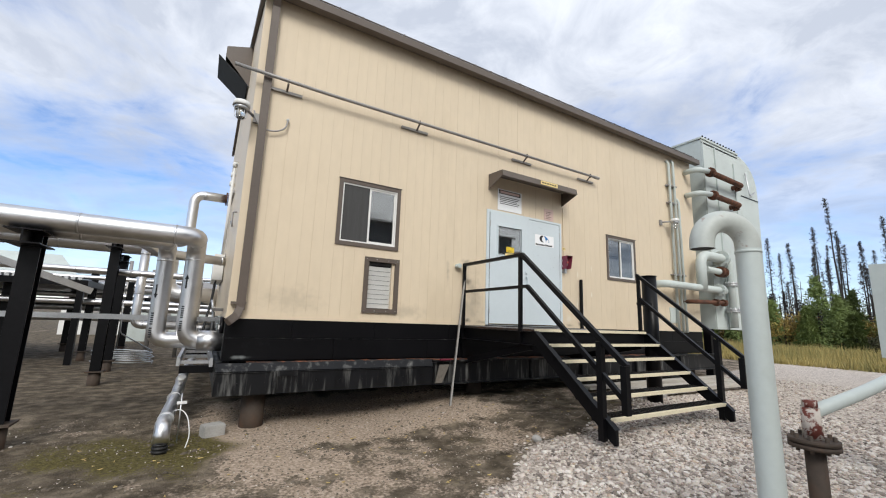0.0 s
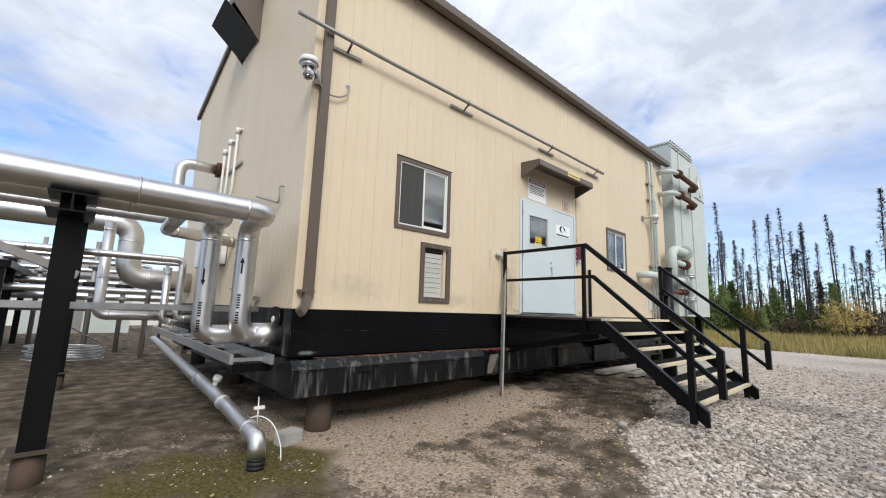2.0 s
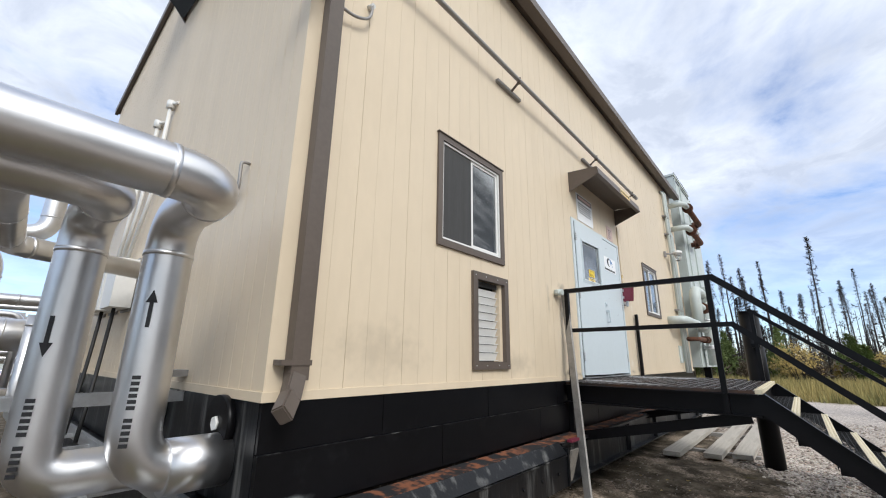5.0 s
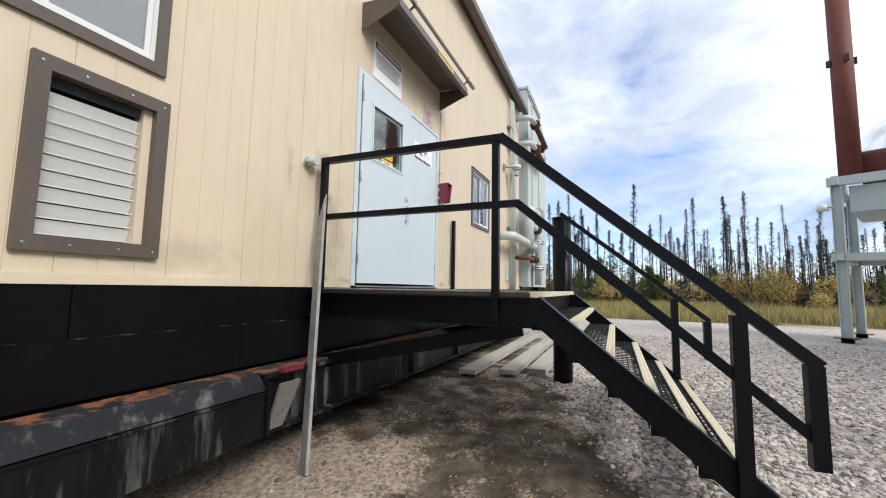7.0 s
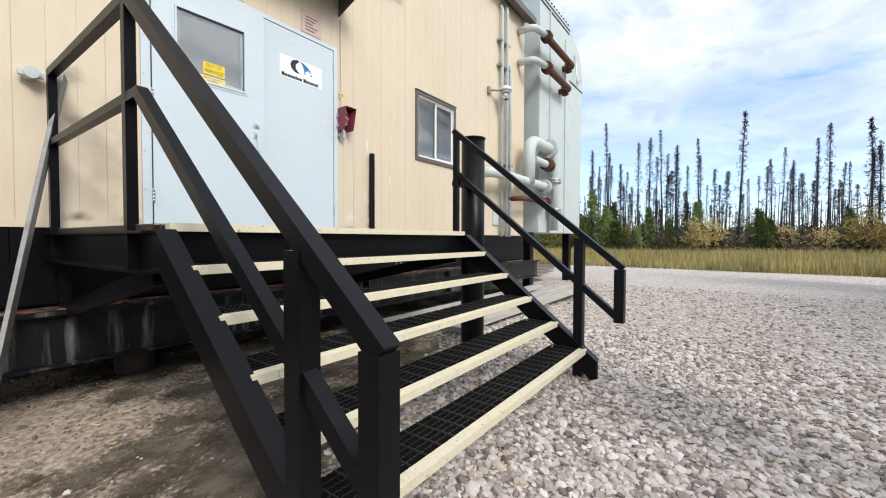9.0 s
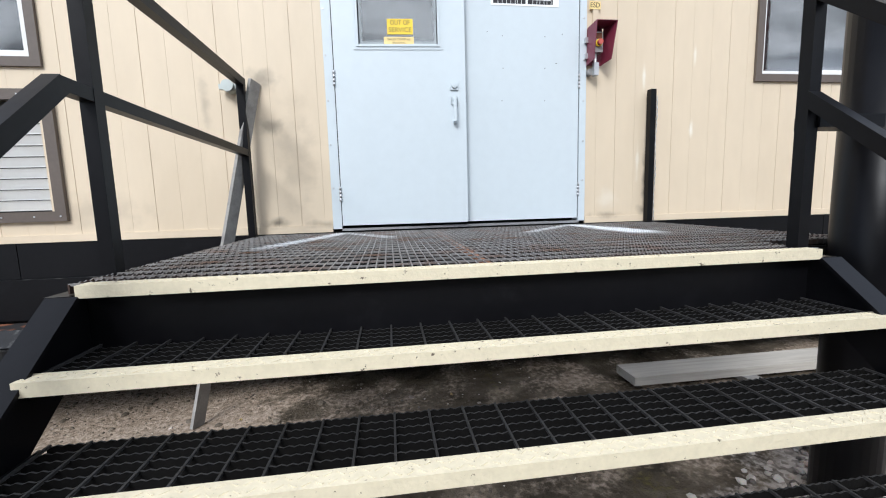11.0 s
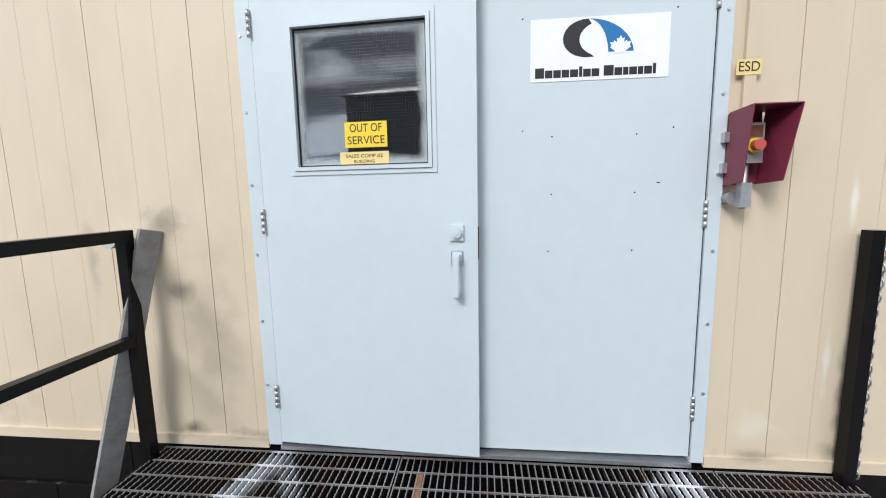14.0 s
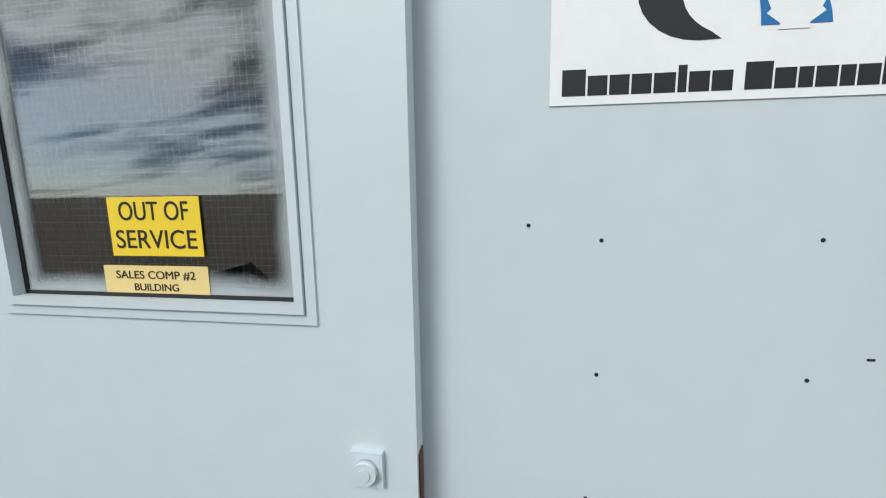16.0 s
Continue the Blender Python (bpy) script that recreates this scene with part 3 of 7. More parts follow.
box_part("beam_flange", (-0.06, 0.10, -0.18, 6.8, 0.802, 0.832), SKIDM, skid)
bm = bmesh.new()
plate(bm, ((3.15, -0.30, 0.76), (3.33, -0.30, 0.76), (3.23, -0.25, 0.47), (3.10, -0.25, 0.47)), 0.02)
part("gusset_plate", bm, DUSTY, skid, "dusty tapered gusset plate")
box_part("rust_ledge", (0.3, 3.03, -0.195, -0.02, 0.834, 0.842), RUSTPATCH, skid, "orange rust along the skid ledge")
box_part("rust_ledge", (3.06, 9.0, -0.20, -0.02, 0.832, 0.840), RUSTPATCH, skid)
box_part("stop_plate", (3.17, 3.36, -0.295, -0.245, 0.832, 0.856), MAROON, skid, "small dull red steel stop")
for k in range(9):
    bm = bmesh.new()
    add_cyl(bm, (0.2 + k * 0.33, -0.29, 0.60), (0.2 + k * 0.33, -0.302, 0.60), 0.013, n=6)
    part("bolt", bm, SKIDM, skid)
for xx in (0.62, 0.93):
    box_part("stiffener", (xx, xx + 0.03, -0.325, -0.29, 0.462, 0.735), SKIDM, skid)
box_part("pad_plate", (0.66, 0.92, -0.32, -0.29, 0.68, 0.75), SKIDM, skid)
for xx in (3.032, 5.2, 6.6, 8.4, 10.2):
    box_part("stiffener", (xx, xx + 0.026, -0.31 if xx < 3.1 else -0.24, -0.18, 0.462, 0.80), SKIDM, skid)
bm = bmesh.new()
add_box(bm, 0.0, 11.9, 0.5, 0.7, 0.45, 0.82)
add_box(bm, 0.0, 11.9, 3.4, 3.6, 0.45, 0.82)
add_box(bm, 0.0, 11.9, 6.4, 6.6, 0.45, 0.82)
part("inner_beam", bm, SKIDM, skid)
PILES = [(0.45, 0.05), (4.3, 0.35), (8.2, 0.35), (11.6, 0.35), (0.45, 3.5), (0.45, 6.5), (5.8, 3.5), (5.8, 6.5), (11.6, 3.5), (11.6, 6.5)]
for px, py in PILES:
    pile = thing("pile", "short steel pile carrying the skid", "pile", "piles under the skid", at=(px, py, 0))
    bm = bmesh.new()
    add_cyl(bm, (0, 0, ground_z(px, py) - 0.15), (0, 0, 0.43), 0.15, n=20)
    part("shaft", bm, DARKRUST, pile)
    box_part("cap_plate", (-0.22, 0.22, -0.22, 0.22, 0.43, 0.45), SKIDM, pile)

# ---- access platform and stairs ----
PX0, PX1, PY = 3.70, 6.35, -1.87
stairs = thing("access_stairs", "black steel platform and stairs with pale yellow nosings and square-tube handrails", "stairs")


def side_channel(xw, xf):
    """A C-shaped channel along the landing: web at xw, flanges towards xf."""
    k = 1 if xf > xw else -1
    prof = [(xw, 1.17), (xf, 1.17), (xf, 1.183), (xw + 0.01 * k, 1.183), (xw + 0.01 * k, 1.355), (xf, 1.355), (xf, 1.368), (xw, 1.368)]
    bm = bmesh.new()
    lo = [bm.verts.new((px, -1.86, pz)) for px, pz in prof]
    hi = [bm.verts.new((px, -0.02, pz)) for px, pz in prof]
    bm.faces.new(lo)
    bm.faces.new(hi[::-1])
    for a in range(8):
        b = (a + 1) % 8
        bm.faces.new((lo[a], lo[b], hi[b], hi[a]))
    return part("side_channel", bm, BLACK, stairs)


side_channel(PX0 + 0.045, PX0 - 0.03)
side_channel(PX1 - 0.045, PX1 + 0.03)
box_part("edge_angle", (6.865, 6.875, -1.545, -0.02, 1.30, 1.366), BLACK, stairs)
box_part("edge_angle", (PX1 + 0.035, 6.864, -1.556, -1.546, 1.30, 1.366), BLACK, stairs)
box_part("front_channel", (PX0 + 0.045, PX1 - 0.045, -1.84, -1.83, 1.18, 1.366), BLACK, stairs)
for yy in (-0.08, -0.65, -1.25):
    box_part("joist", (PX0 + 0.045, PX1 - 0.045, yy - 0.005, yy + 0.005, 1.20, 1.366), BLACK, stairs)


def serrated_bar(vs, fs, a, b, across, z, h, t=0.005, tooth=0.0125):
    """A flat bar on edge with a notched top."""
    a, b, across = Vector(a), Vector(b), Vector(across) * (t / 2)
    n = max(2, int((b - a).length / tooth))
    s = len(vs)
    for i in range(n + 1):
        p = a.lerp(b, i / n)
        zt = z - (0.004 if i % 2 else 0.0)
        for q, zz in ((p - across, z - h), (p - across, zt), (p + across, zt), (p + across, z - h)):
            vs.append((q.x, q.y, zz))
    for i in range(n):
        k = s + i * 4
        for e in range(3):
            fs.append((k + e, k + e + 1, k + e + 5, k + e + 4))
    fs.append((s, s + 1, s + 2, s + 3))
    k = s + n * 4
    fs.append((k + 3, k + 2, k + 1, k))


def grating(name, x0, x1, y0, y1, z, parent, along="y", pitch=0.031, cross=0.10, h=0.03, bar=GRATE, rod=GRATEROD):
    """Notched bearing bars with twisted cross rods, framed by flat bars."""
    vs, fs = [], []
    lo, hi = (x0, x1) if along == "y" else (y0, y1)
    n = max(2, int((hi - lo) / pitch))
    for i in range(n + 1):
        c = lo + 0.003 + (hi - lo - 0.006) * i / n
        if along == "y":
            serrated_bar(vs, fs, (c, y0, 0), (c, y1, 0), (1, 0, 0), z, h)
        else:
            serrated_bar(vs, fs, (x0, c, 0), (x1, c, 0), (0, 1, 0), z, h)
    # walked-on bar tops are worn bright; sides coloured darker to deepen the gaps' shade
    tops = [1 if len({q % 4 for q in q4} & {0, 3}) == 0 else 0 for q4 in fs]
    me = bpy.data.meshes.new(name)
    me.from_pydata(vs, [], fs)
    me.materials.append(bar)
    me.materials.append(rod)
    me.polygons.foreach_set("material_index", tops)
    ob = new(name, me)
    ob.parent = parent
    lo, hi = (y0, y1) if along == "y" else (x0, x1)
    m = max(1, int(round((hi - lo) / cross)))
    for j in range(m + 1):
        c = lo + 0.006 + (hi - lo - 0.012) * j / m
        bm = bmesh.new()
        if along == "y":
            add_box(bm, x0, x1, c - 0.003, c + 0.003, z - 0.006, z + 0.0015)
        else:
            add_box(bm, c - 0.003, c + 0.003, y0, y1, z - 0.006, z + 0.0015)
        part("cross_rod", bm, rod, ob)
    return ob


# the landing's grating lies in four panels; the last one reaches past the stairs
for xa, xb in ((PX0 + 0.02, 4.925), (4.932, 6.02), (6.027, PX1 - 0.02), (PX1 - 0.013, 6.87)):
    grating("landing_grating", xa, xb, -1.835 if xb < 6.5 else -1.54, -0.02, 1.40, stairs)
box_part("rusty_angle", (5.022, 5.053, -1.83, -0.12, 1.34, 1.3935), ANGLERUST, stairs, "rusty angle under the grating")


def nosing(y, z, parent):
    bm = bmesh.new()
    add_box(bm, PX0 + 0.075, PX1 - 0.07, y - 0.018, y + 0.040, z - 0.034, z + 0.004)
    # raised chequer ridges
    for k in range(88):
        for row in (0, 1):
            cx, cy, sl = PX0 + 0.09 + k * 0.028 + 0.014 * row, y - 0.002 + 0.026 * row, 0.006 * (1 if (k + row) % 2 else -1)
            beam_between(bm, (cx - 0.008, cy - sl, z + 0.0046), (cx + 0.008, cy + sl, z + 0.0046), 0.0045, 0.0022)
    return part("nosing", bm, YELLOWN, parent, "worn pale yellow nosing")


nosing(PY + 0.0, 1.40, stairs)
for k in range(5):
    z, yf = 1.40 - 0.19 * (k + 1), PY - 0.232 * (k + 1)
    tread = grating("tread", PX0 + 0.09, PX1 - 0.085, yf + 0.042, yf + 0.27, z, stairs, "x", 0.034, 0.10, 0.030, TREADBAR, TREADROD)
    nosing(yf, z, tread)
    for xx in (PX0 + 0.075, PX1 - 0.08):
        box_part("tread_bracket", (xx, xx + 0.006, yf + 0.02, yf + 0.26, z - 0.06, z - 0.005), BLACK, tread)
for xx in (PX0 + 0.03, PX1 - 0.07):
    bm = bmesh.new()
    prof = [Vector((0, -1.80, 1.366)), Vector((0, -1.90, 1.366)), Vector((0, -3.13, 0.36)), Vector((0, -3.13, 0.20)), Vector((0, -3.09, 0.20)), Vector((0, -1.87, 1.19)), Vector((0, -1.80, 1.17))]
    lo = [bm.verts.new((xx, p.y, p.z)) for p in prof]
    hi = [bm.verts.new((xx + 0.04, p.y, p.z)) for p in prof]
    bm.faces.new(lo)
    bm.faces.new(hi[::-1])
    for i in range(len(prof)):
        j = (i + 1) % len(prof)
        bm.faces.new((lo[i], lo[j], hi[j], hi[i]))
    beam_between(bm, (xx + 0.02, -1.90, 1.37), (xx + 0.02, -3.13, 0.364), 0.085, 0.012)
    part("stringer", bm, BLACK, stairs)
# guard rails: top and middle rail, uprights
for side, xx, y_in in (("near", PX0 + 0.01, -0.11), ("far", PX1 - 0.04, -1.76)):
    bm = bmesh.new()
    if side == "near":
        beam_between(bm, (xx, y_in + 0.025, 2.48), (xx, -1.66, 2.48), 0.05, 0.05)
        beam_between(bm, (xx, -1.64, 2.487), (xx, -3.31, 1.055), 0.06, 0.062)
        part("top_rail", bm, BLACK, stairs)
        bm = bmesh.new()
        beam_between(bm, (xx, y_in, 1.995), (xx, -1.77, 2.005), 0.045, 0.045)
        beam_between(bm, (xx, -1.755, 2.008), (xx, -3.28, 0.69), 0.05, 0.055)
        part("middle_rail", bm, BLACK, stairs)
        ups = [(y_in, 1.10, 2.455), (-1.61, 1.17, 2.455), (-2.975, 0.22, 1.30), (-3.285, 0.55, 1.06)]
    else:
        beam_between(bm, (xx, -1.735, 2.395), (xx, -3.31, 1.105), 0.05, 0.05)
        part("top_rail", bm, BLACK, stairs)
        bm = bmesh.new()
        beam_between(bm, (xx, -1.76, 1.985), (xx, -3.28, 0.72), 0.05, 0.05)
        part("middle_rail", bm, BLACK, stairs)
        ups = [(-1.765, 1.17, 2.37), (-2.975, 0.22, 1.34), (-3.285, 0.69, 1.10)]
    for yy, za, zb in ups:
        w = 0.036 if yy < -2 else 0.024
        box_part("upright", (xx - w, xx + w, yy - w, yy + w, za, zb), BLACK, stairs, bevel=0.003)
bm = bmesh.new()
beam_between(bm, (PX0 + 0.06, -1.78, 1.16), (PX0 + 0.06, -0.1, 0.80), 0.04, 0.10)
part("diagonal_brace", bm, BLACK, stairs)
bm = bmesh.new()
beam_between(bm, (PX1 - 0.06, -1.78, 1.16), (PX1 - 0.06, -0.1, 0.80), 0.04, 0.10)
part("diagonal_brace", bm, BLACK, stairs)
box_part("wall_post", (PX0 + 0.03, PX0 + 0.1, -0.09, -0.03, 0.80, 1.17), BLACK, stairs)


# ---- double door ----
door = thing("door_1", "pale blue-grey steel double door, one leaf slightly ajar", "door", kind="structure", at=(-0.030, 0, 0))
bm = bmesh.new()
add_box(bm, 4.296, 4.362, -0.014, 0.10, 1.43, 3.658)
add_box(bm, 6.268, 6.323, -0.014, 0.10, 1.43, 3.658)
add_box(bm, 4.362, 6.268, -0.014, 0.10, 3.615, 3.658)
part("door_frame", bm, DOORM, door)
for k in range(6):
    for xx, zz in ((4.312, 3.334 - 0.3185 * k), (6.301, 3.324 - 0.313 * k)):
        bm = bmesh.new()
        add_cyl(bm, (xx, -0.013, zz), (xx, -0.019, zz), 0.0065, n=8)
        part("frame_screw", bm, GALV, door)
box_part("threshold", (4.363, 6.267, -0.03, 0.10, 1.415, 1.432), GALV, door)
# black strips added to give the hinge gaps their shade
box_part("gap_shade_strip", (4.3625, 4.3695, -0.016, 0.09, 1.455, 3.612), RUBBER, door, "black strip standing in for the dark of the hinge gap")
box_part("gap_shade_strip", (6.2625, 6.2675, -0.003, 0.09, 1.455, 3.612), RUBBER, door, "black strip standing in for the dark of the hinge gap")
leaf = new("door_leaf")
leaf.parent = door
leaf.location = (4.370, -0.028, 0)
leaf.rotation_euler = (0, 0, -radians(3.0))
leaf["label"] = "door leaf with a frosted-edge wired glass window, standing ajar"
LW = 0.964
WX0, WX1, WZA, WZB = 0.182, 0.764, 2.766, 3.346
bm = bmesh.new()
for x0, x1, z0, z1 in ((0, WX0, 1.455, 3.61), (WX1, LW, 1.455, 3.61), (WX0, WX1, 1.455, WZA), (WX0, WX1, WZB, 3.61)):
    add_box(bm, x0, x1, 0.0, 0.044, z0, z1)
bmesh.ops.remove_doubles(bm, verts=bm.verts[:], dist=0.0005)
panel = part("leaf_panel", bm, DOORM, leaf)
bm = bmesh.new()
for d, yy, t in ((0.034, -0.005, 0.018), (0.014, -0.011, 0.016)):
    x0, x1, z0, z1 = WX0 - d, WX1 + d, WZA - d, WZB + d
    for q in ((x0, x1, z0, z0 + t), (x0, x1, z1 - t, z1), (x0, x0 + t, z0 + t, z1 - t), (x1 - t, x1, z0 + t, z1 - t)):
        add_box(bm, q[0], q[1], yy, 0.01, q[2], q[3])
part("glazing_frame", bm, DOORM, leaf, bevel=0.002)
bm = bmesh.new()
for q in ((WX0, WX1, WZA, WZA + 0.010), (WX0, WX1, WZB - 0.010, WZB), (WX0, WX0 + 0.010, WZA + 0.010, WZB - 0.010), (WX1 - 0.010, WX1, WZA + 0.010, WZB - 0.010)):
    add_box(bm, q[0] + 0.001, q[1] - 0.001, 0.0105, 0.0135, q[2] + 0.001, q[3] - 0.001)
part("gasket", bm, RUBBER, leaf, "black rubber gasket round the glass")
pane = box_part("wired_glass", (WX0, WX1, 0.016, 0.021, WZA, WZB), GLASS, leaf, "wired safety glass reflecting the sky")
bm = bmesh.new()
for k in range(1, 45):
    add_box(bm, WX0 + k * 0.0127, WX0 + k * 0.0127 + 0.00045, 0.0222, 0.0225, WZA, WZB)
    add_box(bm, WX0, WX1, 0.0222, 0.0227, WZA + k * 0.0127, WZA + k * 0.0127 + 0.00045)
part("glass_wire_mesh", bm, GREYCONDUIT, leaf)
# added sheet: the unlit inside behind the glass, as a dark colour
box_part("unlit_backing", (WX0 - 0.02, WX1 + 0.02, 0.048, 0.052, WZA - 0.02, WZB + 0.02), DARK, leaf, "near-black sheet standing in for the unlit inside")
# dusty band around the rim of the glass
FROST = bpy.data.materials.new("dust_film")
FROST.use_nodes = True
fn, fl = FROST.node_tree.nodes, FROST.node_tree.links
fb = fn["Principled BSDF"]
fb.inputs["Base Color"].default_value = (0.55, 0.60, 0.62, 1)
fb.inputs["Roughness"].default_value = 0.85
ftc = fn.new("ShaderNodeTexCoord")
fsep = fn.new("ShaderNodeSeparateXYZ")
fl.new(ftc.outputs["Generated"], fsep.inputs[0])
edge = []
for ax in ("X", "Z"):
    a = fn.new("ShaderNodeMath")
    a.operation = "SUBTRACT"
    a.inputs[1].default_value = 0.5
    fl.new(fsep.outputs[ax], a.inputs[0])
    b = fn.new("ShaderNodeMath")
    b.operation = "ABSOLUTE"
    fl.new(a.outputs[0], b.inputs[0])
    edge.append(b)
fm = fn.new("ShaderNodeMath")
fm.operation = "SMOOTH_MAX"
fm.inputs[2].default_value = 0.06
fl.new(edge[0].outputs[0], fm.inputs[0])
fl.new(edge[1].outputs[0], fm.inputs[1])
fnz = fn.new("ShaderNodeTexNoise")
fnz.inputs["Scale"].default_value = 6
fl.new(ftc.outputs["Object"], fnz.inputs["Vector"])
fad = fn.new("ShaderNodeMath")
fad.operation = "MULTIPLY_ADD"
fad.inputs[1].default_value = 0.09
fl.new(fnz.outputs["Fac"], fad.inputs[0])
fl.new(fm.outputs[0], fad.inputs[2])
fr = fn.new("ShaderNodeMapRange")
fr.interpolation_type = "SMOOTHSTEP"
fr.inputs["From Min"].default_value = 0.455
fr.inputs["From Max"].default_value = 0.56
fr.inputs["To Max"].default_value = 0.85
fl.new(fad.outputs[0], fr.inputs["Value"])
fl.new(fr.outputs[0], fb.inputs["Alpha"])
box_part("dust_film", (WX0 + 0.001, WX1 - 0.001, 0.0140, 0.0146, WZA + 0.001, WZB - 0.001), FROST, leaf)


def sticker(name, x0, x1, z0, z1, yy, mat, parent, lines, label):
    ob = box_part(name, (x0, x1, yy - 0.0008, yy, z0, z1), mat, parent, label)
    for text, size, zz, wid in lines:
        words("lettering", text, size, INK, ((x0 + x1) / 2, yy - 0.0014, zz), ob, wid)
    return ob


sticker("notice_sticker", 0.395, 0.583, 2.845, 2.952, 0.0130, YELLOW, leaf,
        [("OUT OF", 0.048, 2.925, 0.142), ("SERVICE", 0.048, 2.874, 0.165)], "yellow OUT OF SERVICE sticker")
sticker("name_label", 0.369, 0.587, 2.768, 2.827, 0.0132, BUFF, leaf,
        [("SALES COMP #2", 0.021, 2.809, 0.165), ("BUILDING", 0.019, 2.786, 0.092)], "buff building name label")
bm = bmesh.new()
add_box(bm, 0.847, 0.905, -0.012, 0.0, 2.444, 2.509)
add_cyl(bm, (0.876, -0.012, 2.477), (0.876, -0.026, 2.477), 0.021, n=20)
add_cyl(bm, (0.876, -0.026, 2.477), (0.876, -0.029, 2.477), 0.011, n=16)
part("deadbolt", bm, DOORM, leaf, bevel=0.002)
bm = bmesh.new()
add_box(bm, 0.850, 0.902, -0.008, 0.0, 2.335, 2.400)
beam_between(bm, (0.876, -0.008, 2.375), (0.876, -0.05, 2.375), 0.03, 0.03)
beam_between(bm, (0.876, -0.045, 2.385), (0.876, -0.048, 2.205), 0.018, 0.024, up=(1, 0, 0))
beam_between(bm, (0.876, -0.05, 2.21), (0.876, 0.0, 2.21), 0.024, 0.02)
part("pull_handle", bm, DOORM, leaf, "painted pull handle", bevel=0.004)
box_part("latch_plate", (LW - 0.002, LW + 0.003, 0.01, 0.036, 2.36, 2.50), RUST, leaf)


def hinge(xx, zz, yy, parent):
    bm = bmesh.new()
    for k in range(4):
        add_cyl(bm, (xx, yy, zz - 0.055 + k * 0.0285), (xx, yy, zz - 0.055 + k * 0.0285 + 0.026), 0.009, n=10)
    return part("hinge", bm, GALV, parent)


for zz in (3.373, 2.532, 1.693):
    hinge(-0.004, zz, -0.008, leaf)
rleaf = new("door_leaf")
rleaf.parent = door
rleaf["label"] = "closed plain door leaf with a white company sign"
box_part("leaf_panel", (5.300, 6.262, -0.006, 0.040, 1.455, 3.61), DOORM, rleaf)
for zz in (3.385, 2.537, 1.687):
    hinge(6.265, zz, -0.012, rleaf)
bm = bmesh.new()
for xx, zz in ((5.52, 3.335), (6.117, 3.345), (5.522, 2.894), (6.124, 2.89), (5.643, 2.868), (5.982, 2.868), (5.644, 2.629), (5.984, 2.631), (5.634, 2.385), (5.982, 2.388), (5.75, 3.482)):
    add_cyl(bm, (xx, -0.005, zz), (xx, -0.0075, zz), 0.0035, n=8)
add_box(bm, 6.070, 6.082, -0.0072, -0.005, 2.668, 2.672)
for k in range(5):
    add_box(bm, 5.675 + k * 0.009, 5.680 + k * 0.009, -0.0072, -0.005, 3.478, 3.481)
part("screw_holes", bm, INK, rleaf)
bm = bmesh.new()
add_box(bm, 5.552, 6.093, -0.0085, -0.006, 3.087, 3.329)
sign = part("company_sign", bm, SIGNW, rleaf, "white sign with a dark crescent and a blue sweep")


def flat_shape(name, pts, yy, mat, parent):
    bm = bmesh.new()
    bm.faces.new([bm.verts.new((px, yy, pz)) for px, pz in pts])
    r = bmesh.ops.extrude_face_region(bm, geom=bm.faces[:])
    bmesh.ops.translate(bm, verts=[v for v in r["geom"] if isinstance(v, bmesh.types.BMVert)], vec=(0, 0.0005, 0))
    bmesh.ops.triangulate(bm, faces=bm.faces[:])
    return part(name, bm, mat, parent)


# a dark ring open to the right, and a blue blade falling from its top
cx, cz = 5.775, 3.2485
outer = [(cx + 0.095 * math.cos(a), cz + 0.073 * math.sin(a)) for a in [radians(88 + k * 12.9) for k in range(15)]] + [(cx + 0.030, cz - 0.072)]
inner = [(cx + 0.068 + 0.098 * math.cos(a), cz - 0.004 + 0.068 * math.sin(a)) for a in [radians(237 - k * 9.6) for k in range(13)]]
flat_shape("dark_crescent", outer + inner, -0.0092, INK, sign)
sweep = [(5.775 + 0.182 * math.sin(a), 3.180 + 0.1415 * math.cos(a)) for a in [radians(k * 7.1) for k in range(13)]]
back = [(5.775 + 0.084 * math.sin(a), 3.180 + 0.1415 * math.cos(a)) for a in [radians(85 - k * 7.1) for k in range(12)]]
flat_shape("blue_sweep", sweep + back, -0.0095, BLUE, sign)
leafpts = [(0, 1), (.14, .72), (.32, .8), (.26, .45), (.5, .62), (.56, .46), (.86, .5), (.72, .22), (.84, .1), (.42, -.2), (.46, -.36), (-.46, -.36), (-.42, -.2), (-.84, .1),
           (-.72, .22), (-.86, .5), (-.56, .46), (-.5, .62), (-.26, .45), (-.32, .8), (-.14, .72)]
flat_shape("white_leaf", [(5.905 + px * 0.048, 3.203 + pz * 0.05) for px, pz in leafpts], -0.0099, SIGNW, sign)
# the company's name as plain dark bars
bm = bmesh.new()
xx = 5.571
for widths in ((34, 28, 28, 28, 30, 12, 28, 28), (36, 28, 19, 28, 19, 28, 11)):
    for k, w in enumerate(widths):
        w *= 0.00107
        add_box(bm, xx, xx + w, -0.0092, -0.0086, 3.101, 3.141 if k == 0 or w < 0.0135 else 3.131)
        xx += w + 0.0034
    xx += 0.014
part("name_bars", bm, INK, sign)

# ---- windows ----


